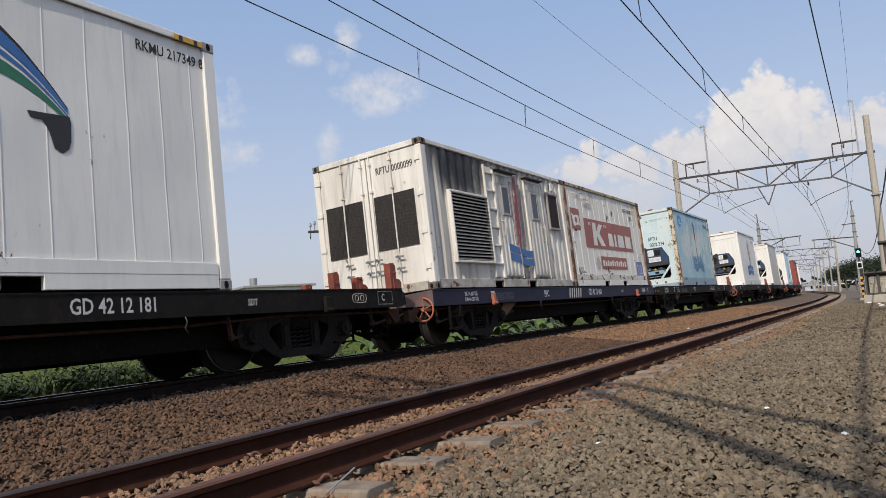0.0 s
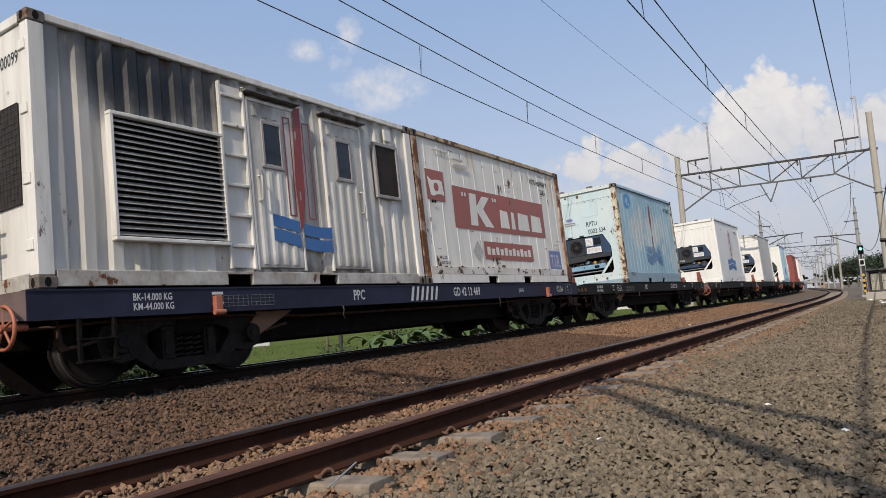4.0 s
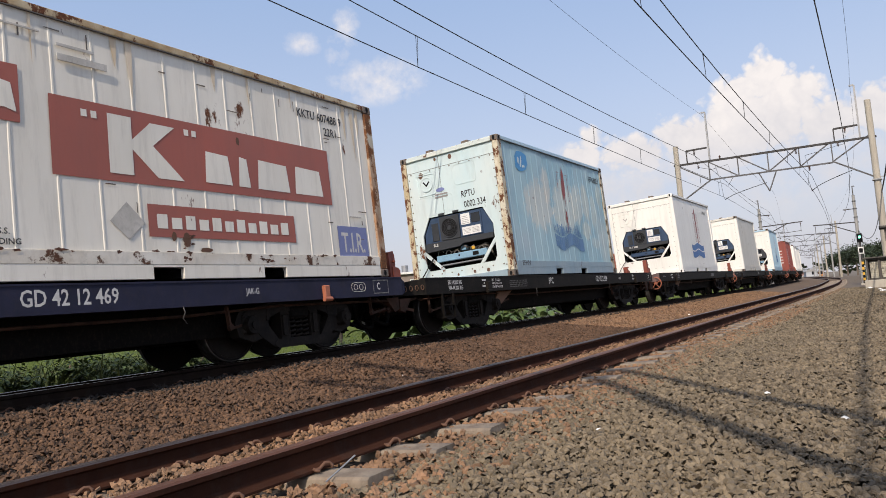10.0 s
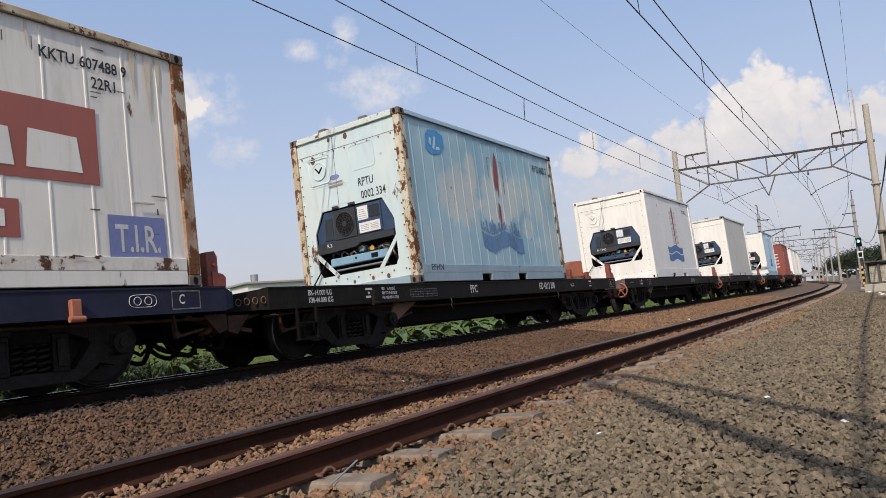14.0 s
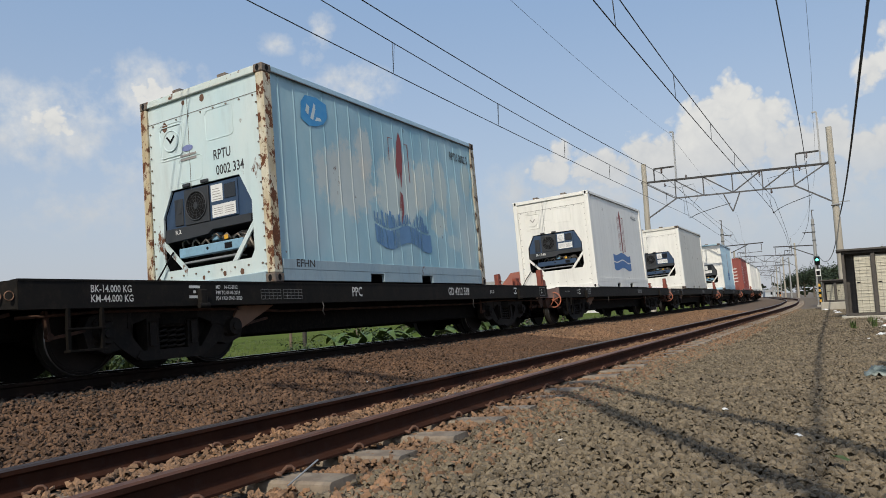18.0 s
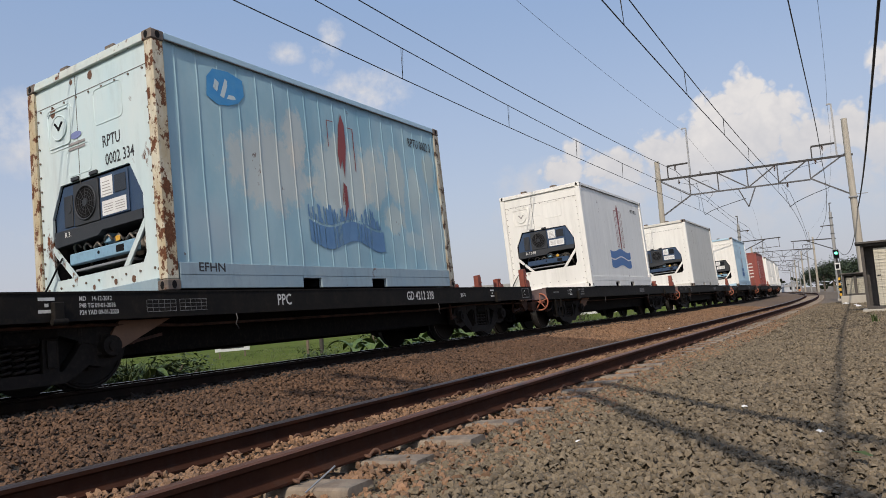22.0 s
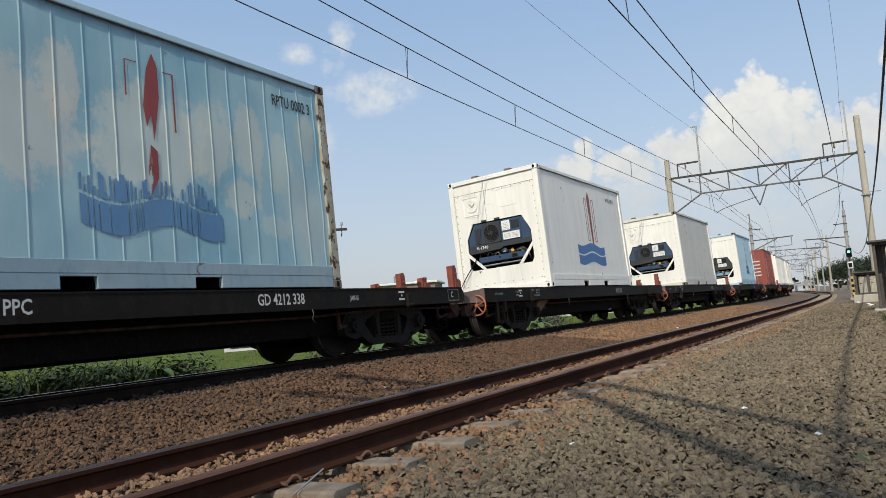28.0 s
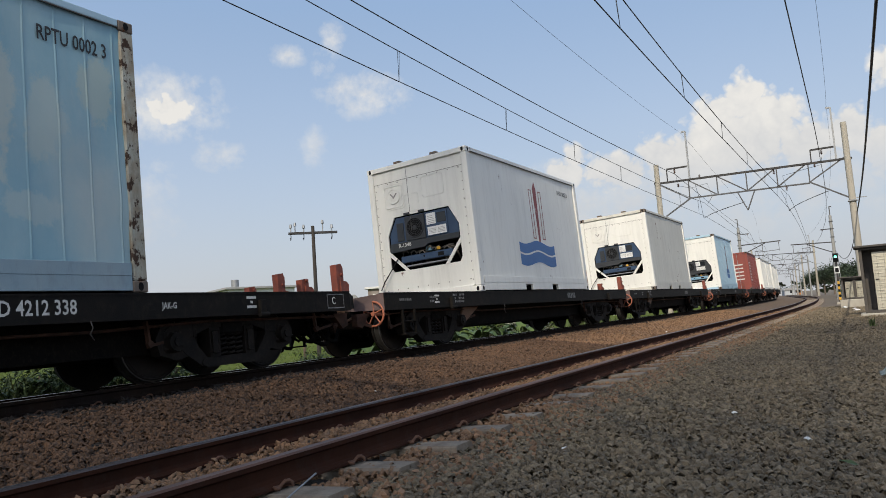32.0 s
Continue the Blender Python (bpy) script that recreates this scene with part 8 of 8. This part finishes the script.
def leafy_bush(s, r, size, n, seed, mt, name="bush", label="low green leafy bush beside the track", leaf=0.09, group="bushes beyond the train", lift=0.0):
    rr = random.Random(seed)
    b = thing(name, label, "bush" if name == "bush" else "tree", on_line(s, r, land(min(r, -5.0), s) - 0.05 if r < 0 else -0.1), group)
    k = Kit()
    tips = []
    for i in range(7):
        a, h = rr.uniform(0, 6.283), size * rr.uniform(0.4, 0.9)
        tip = Vector((math.cos(a) * size * rr.uniform(0.1, 0.6), math.sin(a) * size * rr.uniform(0.1, 0.6), lift + h))
        k.tube([(0, 0, 0), tip * 0.5 + Vector((0, 0, 0.08)), tip], 0.012 + size * 0.008, 5)
        tips.append(tip)
    part("stems", k, M["bark"], b)
    k = Kit()
    for _ in range(n):
        c = rr.choice(tips) + Vector((rr.gauss(0, 1), rr.gauss(0, 1), rr.gauss(0, 0.7))) * size * 0.26
        c.z = max(c.z, 0.05)
        a, e = rr.uniform(0, 6.283), rr.uniform(-0.7, 0.6)
        d = Vector((math.cos(a) * math.cos(e), math.sin(a) * math.cos(e), math.sin(e)))
        w = d.cross(Vector((rr.uniform(-0.4, 0.4), rr.uniform(-0.4, 0.4), 1))).normalized()
        L = leaf * rr.uniform(0.6, 1.4)
        k.add([c, c + d * L * 0.5 + w * L * 0.28, c + d * L - Vector((0, 0, L * 0.15)), c + d * L * 0.5 - w * L * 0.28], [(0, 1, 2, 3)])
    part("leaves", k, mt, b)
    return b


def broad_plant(s, r, size, seed):
    """A clump of long arching broad leaves."""
    rr = random.Random(seed)
    b = thing("broad_leaved_plant", "clump of broad arching tropical leaves, light green", "plant", on_line(s, r, land(-5.0, s) - 0.05), "plants beyond the train")
    part("stalk", Kit().cyl((0, 0, 0), (0, 0, size * 0.35), 0.05, 0.035, n=8), M["leaf"], b)
    for i in range(9):
        a = i * 0.7 + rr.uniform(-0.25, 0.25)
        L, wd = size * rr.uniform(0.7, 1.1), size * rr.uniform(0.09, 0.15)
        k = Kit()
        vs = []
        n = 7
        up = rr.uniform(0.5, 1.3)
        for j in range(n + 1):
            u = j / n
            x, z = L * u * 0.75, size * 0.25 + L * (up * u - (up * 0.55 + 0.35) * u * u)
            w = wd * math.sin(math.pi * min(1, u * 0.93 + 0.06)) ** 0.7
            fold = w * 0.35
            for q, dz in ((-w, fold), (0, 0), (w, fold)):
                vs.append((math.cos(a) * x - math.sin(a) * q, math.sin(a) * x + math.cos(a) * q, max(0.02, z + dz)))
        k.add(vs, [(3 * j + c, 3 * j + c + 1, 3 * j + c + 4, 3 * j + c + 3) for j in range(n) for c in (0, 1)], 0, True)
        part("leaf", k, M["leaf_broad"], b)
    return b


for i, (s, r, z) in enumerate(((-4.6, -4.4, 0.9), (-2.4, -4.8, 0.8), (0.2, -4.7, 0.85), (1.2, -4.5, 0.8), (3.55, -4.4, 0.85), (3.75, -4.7, 0.8), (10.4, -4.6, 0.85), (11.2, -4.5, 0.9), (12.2, -4.7, 1.0), (13.4, -4.6, 1.0), (14.6, -4.5, 1.0), (16.0, -4.9, 1.1), (17.6, -4.6, 1.0), (19.4, -4.7, 1.0), (21.5, -4.8, 1.0))):
    broad_plant(s, r, z * 1.45, 50 + i)
for i, (s, r, z, n) in enumerate(((-6.5, -4.5, 0.7, 420), (-3.4, -4.5, 0.7, 420), (-0.8, -4.7, 0.75, 460), (0.6, -4.3, 0.6, 420), (1.9, -4.7, 0.7, 420), (2.75, -4.5, 0.62, 520), (3.1, -4.8, 0.6, 420), (4.2, -4.5, 0.66, 520), (4.7, -4.7, 0.5, 360), (9.2, -5.0, 0.5, 300), (11.8, -5.0, 0.8, 360), (15.2, -5.2, 0.8, 360), (18.9, -5.0, 0.9, 400),
                                  (22.5, -4.8, 0.9, 360), (25, -5.2, 1.0, 360), (28.5, -5.0, 1.0, 360))):
    leafy_bush(s, r, z * 1.3, int(n * 2.2), 80 + i, M["leaf"], leaf=0.10)
for i, (s, r) in enumerate(((5.9, -7.2), (9.6, -8.4), (8.4, -11.0))):
    crumpled("litter_scrap", "white scrap lying in the short grass", s, r, 0.14, M["sticker"], 60 + i).location.z = land(r, s) + 0.03

# signboard in the field
sb = thing("signboard", "small white signboard with two lines of writing in the grass", "sign", on_line(16.8, -16.6, land(-16.6, 16.8), 62))
part("board", Kit().box((-0.02, -0.75, 0.28), (0.02, 0.75, 0.72), 0.006), M["sticker"], sb, "white board")
for y in (-0.55, 0.55):
    part("leg", Kit().box((0.021, y - 0.03, -0.1), (0.07, y + 0.03, 0.5), 0.004), M["timber"], sb)
for z, w in ((0.56, 0.8), (0.40, 1.0)):
    part("writing_bar", Kit().box((-0.024, -w / 2, z), (-0.021, w / 2, z + 0.08)), M["dark_letter"], sb, "dark line of writing")
for s, r, h in ((10.6, -6.6, 1.2), (14.2, -6.8, 1.2), (17.4, -7.0, 1.2)):
    solid("fence_post", Kit().cyl((0, 0, -0.2), (0, 0, h), 0.045, 0.04, n=8), M["timber"], "rough brown wooden fence post in the grass", "post", on_line(s, r, land(r, s)), "fence posts in the field")

# old telegraph pole
M["tarred"] = mat("tarred_black_timber", (0.035, 0.029, 0.025), 0.85, tint=(0.06, 0.05, 0.042), scale=3, amount=0.7, streak=5, grime=0.3)
tp = thing("telegraph_pole", "old dark telegraph pole with crossarm and porcelain insulators", "utility pole", on_line(12.8, -8.0, land(-8, 13)))
part("pole", Kit().cyl((0, 0, -0.3), (0, 0, 4.55), 0.075, 0.055, n=10), M["tarred"], tp)
part("crossarm", Kit().box((-0.04, -0.80, 4.28), (0.04, 0.80, 4.36), 0.008, 0, Matrix.Rotation(radians(45), 4, "Z")), M["dark_steel"], tp)
rot = Matrix.Rotation(radians(45), 4, "Z")
for y, h in ((0.72, 0.14), (0.58, 0.2), (0.3, 0.12), (-0.32, 0.26), (-0.62, 0.1)):
    c = rot @ Vector((0, y, 4.36))
    part("insulator", Kit().cyl(c, c + Vector((0, 0, h)), 0.02, n=6).cyl(c + Vector((0, 0, h)), c + Vector((0, 0, h + 0.12)), 0.055, 0.035, n=10), M["galv"], tp, "grey porcelain insulator")
for y in (0.72, 0.3, -0.62):
    c = rot @ Vector((0, y, 4.3))
    part("hook", Kit().tube([c, c + Vector((0, 0, -0.12)), c + Vector((0.05, 0.06, -0.2)), c + Vector((0.1, 0.12, -0.12))], 0.015, 5), M["dark_steel"], tp)

# ---------------------------------------------------------------- houses far over the field
M["plaster"] = mat("white_plaster", (0.66, 0.66, 0.64), 0.8, tint=(0.55, 0.54, 0.52), scale=0.4, amount=0.6, streak=3, grime=0.2)
M["brown_wall"] = mat("brown_plaster", (0.17, 0.13, 0.11), 0.85, tint=(0.24, 0.21, 0.19), scale=0.5, amount=0.8, streak=3, grime=0.2)
M["tile_roof"] = mat("red_roof_tiles", (0.30, 0.09, 0.05), 0.8, tint=(0.22, 0.075, 0.045), scale=1.5, amount=0.8, grime=0.3)
M["grey_roof"] = mat("grey_sheet_roof", (0.30, 0.30, 0.30), 0.6, scale=1, grime=0.25)


def house(m, w, d, h, storeys, pitched, label, roof):
    """A far house: local x towards the viewer is -x."""
    b = thing("house", label, "house", m, "houses over the field")
    part("wall", Kit().box((0, -w / 2, -1), (d, w / 2, h), 0.03), M["brown_wall"] if label.startswith("brown") else M["plaster"], b)
    if pitched:
        part("roof", Kit().prism([(-w / 2 - 0.5, h), (w / 2 + 0.5, h), (w / 2 - 1.0, h + 1.8), (-w / 2 + 1.0, h + 1.8)], "x", -0.5, d + 0.5), roof, b)
    else:
        part("roof", Kit().box((-0.4, -w / 2 - 0.4, h), (d + 0.4, w / 2 + 0.4, h + 0.3), 0.04), roof, b)
        part("water_tank", Kit().cyl((d / 2, w / 4, h + 0.3), (d / 2, w / 4, h + 1.5), 0.5, n=12), M["galv"], b)
    n = max(2, int(w / 2.6))
    for f in range(storeys):
        for i in range(n):
            y = -w / 2 + (i + 0.5) * w / n
            z = 0.9 + f * 3.0
            wd = part("window", Kit().box((-0.06, y - 0.62, z - 0.06), (0.0, y + 0.62, z + 1.26), 0.01), M["sticker"], b)
            part("pane", Kit().box((-0.075, y - 0.54, z), (-0.061, y - 0.03, z + 1.18)), M["glass_dark"], wd)
            part("pane", Kit().box((-0.075, y + 0.03, z), (-0.061, y + 0.54, z + 1.18)), M["glass_dark"], wd)
    return b


for yaw, dist, w, h, st, pit, lab, rf, tn in ((-14.6, 95, 9, 6.6, 2, False, "white two-storey house with a flat roof over the field", M["grey_roof"], 20), (-4.0, 100, 8.2, 5.9, 2, False, "brown flat-roofed house with a pale parapet and roof tank", M["plaster"], -10),
                                          (-10.2, 120, 14, 4.2, 1, True, "low white house with grey sheet roof", M["grey_roof"], 5), (10.8, 85, 9, 3.8, 1, True, "low house with a red tiled roof behind the train", M["tile_roof"], 25),
                                          (-24, 130, 12, 5.4, 2, True, "pale house with a red tiled roof far over the field", M["tile_roof"], 15), (5.0, 140, 16, 4.5, 1, True, "long low white building at the field's edge", M["grey_roof"], 0)):
    a = radians(yaw)
    house(pose(math.sin(a) * dist, math.cos(a) * dist, -0.6, 0, 0, 90 - yaw + tn), w, 8, h, st, pit, lab, rf)
# white ruin and rubble close behind the far track
wl = thing("garden_wall", "low whitewashed wall piece behind the train", "wall", on_line(24.5, -5.8, land(-5.8, 24)))
part("wall_block", Kit().box((-2.2, -0.12, -0.2), (2.2, 0.12, 0.75), 0.02), M["plaster"], wl)
part("coping", Kit().box((-2.3, -0.17, 0.75), (2.3, 0.17, 0.83), 0.01), M["concrete"], wl)

# ---------------------------------------------------------------- trees and houses at the end of the line


def tree(x, y, h, seed, n=900, z=-0.3):
    rr = random.Random(seed)
    t = thing("tree", "dark green broad-crowned tree far along the line", "tree", pose(x, y, z), "trees along the line")
    k = Kit().cyl((0, 0, -0.3), (0, 0, h * 0.55), h * 0.03, h * 0.016, n=8)
    limbs = []
    for i in range(8):
        a, e = rr.uniform(0, 6.283), rr.uniform(0.4, 1.0)
        p0 = Vector((0, 0, h * rr.uniform(0.3, 0.55)))
        p1 = p0 + Vector((math.cos(a), math.sin(a), e)) * h * rr.uniform(0.2, 0.36)
        k.tube([p0, (p0 + p1) / 2 + Vector((0, 0, 0.1)), p1], h * 0.009, 5)
        limbs.append(p1)
    part("trunk", k, M["bark"], t)
    k = Kit()
    for _ in range(n):
        c = rr.choice(limbs) + Vector((rr.gauss(0, 1), rr.gauss(0, 1), rr.gauss(0, 0.75))) * h * 0.12
        a, e = rr.uniform(0, 6.283), rr.uniform(-0.9, 0.9)
        d = Vector((math.cos(a) * math.cos(e), math.sin(a) * math.cos(e), math.sin(e)))
        w = d.cross(Vector((rr.uniform(-1, 1), rr.uniform(-1, 1), 1))).normalized()
        L = h * 0.038 * rr.uniform(0.6, 1.5)
        k.add([c, c + d * L * 0.5 + w * L * 0.4, c + d * L, c + d * L * 0.5 - w * L * 0.4], [(0, 1, 2, 3)])
    part("crown", k, M["leaf_dark"], t)
    return t


def along(yaw, dist):
    a = radians(yaw)
    return math.sin(a) * dist, math.cos(a) * dist


for i, (yaw, dist, h) in enumerate(((30.0, 120, 6.6), (29.4, 135, 7.4), (30.8, 110, 6.4), (31.6, 105, 7.0), (32.6, 100, 7.5), (28.8, 160, 8.6), (28.2, 175, 8.0), (27.7, 200, 8.4), (27.3, 230, 7.5), (29.9, 165, 9.0), (34, 95, 8), (36, 90, 8), (26.9, 280, 7), (25.2, 330, 6), (22.5, 330, 6), (20, 320, 6), (38, 80, 7), (17, 300, 6), (13, 310, 7), (8, 300, 6))):
    x, y = along(yaw, dist)
    tree(x, y, h * 0.78, 200 + i, 3800 if dist < 210 else 900)
for i, (s, r, z) in enumerate(((56, 6.9, 0.9), (59, 7.4, 1.0), (62, 7.2, 1.1), (60, 8.9, 1.6), (66, 9.4, 1.8), (72, 9.0, 1.6), (54, 9.6, 1.2), (80, 9.5, 2.0), (90, 9.6, 2.2))):
    leafy_bush(s, r, z, 420, 300 + i, M["leaf"], label="rounded green shrub at the edge of the verge", leaf=0.16, group="shrubs along the verge")
# far walls: the haze of distance is mixed into this grey
M["hazy_wall"] = mat("haze_tinted_plaster", (0.42, 0.45, 0.48), 0.8, tint=(0.34, 0.36, 0.38), scale=0.4, amount=0.6, grime=0.15)
M["orange_wall"] = mat("orange_plaster", (0.52, 0.22, 0.08), 0.8, scale=0.5, grime=0.15)
for yaw, dist, w, h, wl_, lab in ((26.65, 300, 1.0, 2.0, M["orange_wall"], "small orange-walled hut at the end of the line"), (25.9, 310, 3.5, 2.2, M["hazy_wall"], "pale grey building far down the line"), (25.1, 340, 4, 2.6, M["hazy_wall"], "pale grey building far down the line"),
                                (26.3, 330, 2.5, 3.2, M["hazy_wall"], "tall far building, painted pale as if in haze")):
    x, y = along(yaw, dist)
    b = thing("house", lab, "house", pose(x, y, -0.8, 0, 0, 90 - yaw + 8), "houses down the line")
    part("wall", Kit().box((0, -w / 2, -0.5), (7, w / 2, h), 0.03), wl_, b)
    part("roof", Kit().prism([(-w / 2 - 0.3, h), (w / 2 + 0.3, h), (w / 2 - 0.6, h + 0.9), (-w / 2 + 0.6, h + 0.9)], "x", -0.3, 7.3), M["grey_roof"], b)
    for q in range(max(1, int(w / 2.4))):
        part("window", Kit().box((-0.05, -w / 2 + 0.6 + 2.2 * q, 1.0), (0.01, -w / 2 + 1.5 + 2.2 * q, 2.2), 0.01), M["glass_dark"], b)
# distant wood that closes the horizon
k = Kit()
rr = random.Random(77)
for i in range(2600):
    yaw = rr.uniform(-75, 80)
    dist = rr.uniform(330, 420)
    x, y = along(yaw, dist)
    c = Vector((x, y, rr.uniform(-1, 4.5) + 2.5 * noise.noise((yaw * 0.12, 0, 0))))
    a, e = rr.uniform(0, 6.283), rr.uniform(-0.8, 0.8)
    d = Vector((math.cos(a) * math.cos(e), math.sin(a) * math.cos(e), math.sin(e)))
    w = d.cross(Vector((0.3, 0.2, 1))).normalized()
    L = rr.uniform(2.0, 4.5)
    k.add([c, c + d * L * 0.5 + w * L * 0.45, c + d * L, c + d * L * 0.5 - w * L * 0.45], [(0, 1, 2, 3)])
tagged(new("far_wood", k.mesh("far_wood", M["leaf_dark"])), "distant dark wood on the horizon", "trees", kind="stuff")

# ---------------------------------------------------------------- a small unseen cloud, placed to drift before the sun and shade the ground near the end
rr = random.Random(31)
k = Kit()
for i in range(2600):
    a, b = rr.uniform(-75, 22), rr.gauss(0, 24)
    if rr.random() > min(1.0, (22 - a) / 16) or abs(b) > 55:
        continue
    c = Vector((a, b, rr.uniform(-5, 5) + 4 * noise.noise((a * 0.05, b * 0.05, 2.0))))
    q = rr.uniform(0.9, 2.3)
    vs = [c + Vector(v) * q * rr.uniform(0.75, 1.25) for v in ((1, 0, 0), (-1, 0, 0), (0, 1, 0), (0, -1, 0), (0, 0, 0.7), (0, 0, -0.6))]
    k.add(vs, [(0, 2, 4), (2, 1, 4), (1, 3, 4), (3, 0, 4), (2, 0, 5), (1, 2, 5), (3, 1, 5), (0, 3, 5)], 0, True)
M["cloud_white"] = mat("white_cloud_puff", (0.85, 0.85, 0.86), 1.0, amount=0.1, grime=0.0, bump=0.0, spec=0.0)
drift_cloud = thing("cloud", "ragged white cumulus cloud drifting high out of view, placed for its shade", "cloud")
part("puffs", k, M["cloud_white"], drift_cloud)


def cloud_pose(ahead):
    """The cloud's pose, so far along the line from where its shade covers the near verge."""
    x, y, t = line(0.0, 4.0)
    c = Vector((float(x), float(y), 0)) + SUN_WAY * 420 + Vector((math.cos(float(t)), math.sin(float(t)), 0)) * ahead
    return Matrix.Translation(c) @ Matrix.Rotation(float(t), 4, "Z")

# ---------------------------------------------------------------- sleepers and clips, many alike
def lay_sleepers():
    tilt = Matrix.Rotation(-CANT, 4, "X")
    for tk, right, top, s_a, s_b in ((track_near, TRACK_D, RAIL1_Z, -16.0, 78.0), (track_far, 0.0, RAIL2_Z, -14.0, 40.0)):
        i0, i1 = int(math.ceil((s_a - 0.1) / 0.6)), int((s_b - 0.1) / 0.6)
        for i in range(i0, i1):
            s = 0.1 + 0.6 * i + random.uniform(-0.02, 0.02)
            m = on_line(s, right, top - 0.172 + GRAD * s, random.uniform(-0.7, 0.7)) @ Matrix.Rotation(CANT, 4, "X").inverted()
            ob = new("sleeper", sleeper_mesh)
            ob.parent, ob.matrix_basis = tk, m
            if -7 < s < 26:
                for side in (-0.567, 0.567):
                    for k in (-1, 1):
                        c = new("rail_clip", clip_mesh)
                        c.parent = tk
                        c.matrix_basis = m @ pose(0.0, side + 0.075 * k, 0.026 if abs(side + 0.075 * k) < 0.567 else 0.020, 0, 0, 0 if k > 0 else 180)


lay_sleepers()


def motions():
    rows_t = [0.5 * i for i in range(65)]
    for ob, front, local in CARRIED:
        walk(ob, [(t, rail_pose(front + u, local)) for t, u in zip(rows_t, TRAVEL)])
    fine = [0.25 * i for i in range(129)]
    us = np.interp(fine, rows_t, TRAVEL)
    for w, e in WHEELS:
        walk(w, [(t, Matrix.Translation((e, 0, WHEEL_R)) @ Matrix.Rotation((u - TRAVEL[0]) / WHEEL_R, 4, "Y")) for t, u in zip(fine, us)])

    # the cloud drifts along the line at an even pace
    walk(drift_cloud, [(2.0 * i, cloud_pose(-11.5 + 4.0 * (2.0 * i - 31.5))) for i in range(17)])


motions()
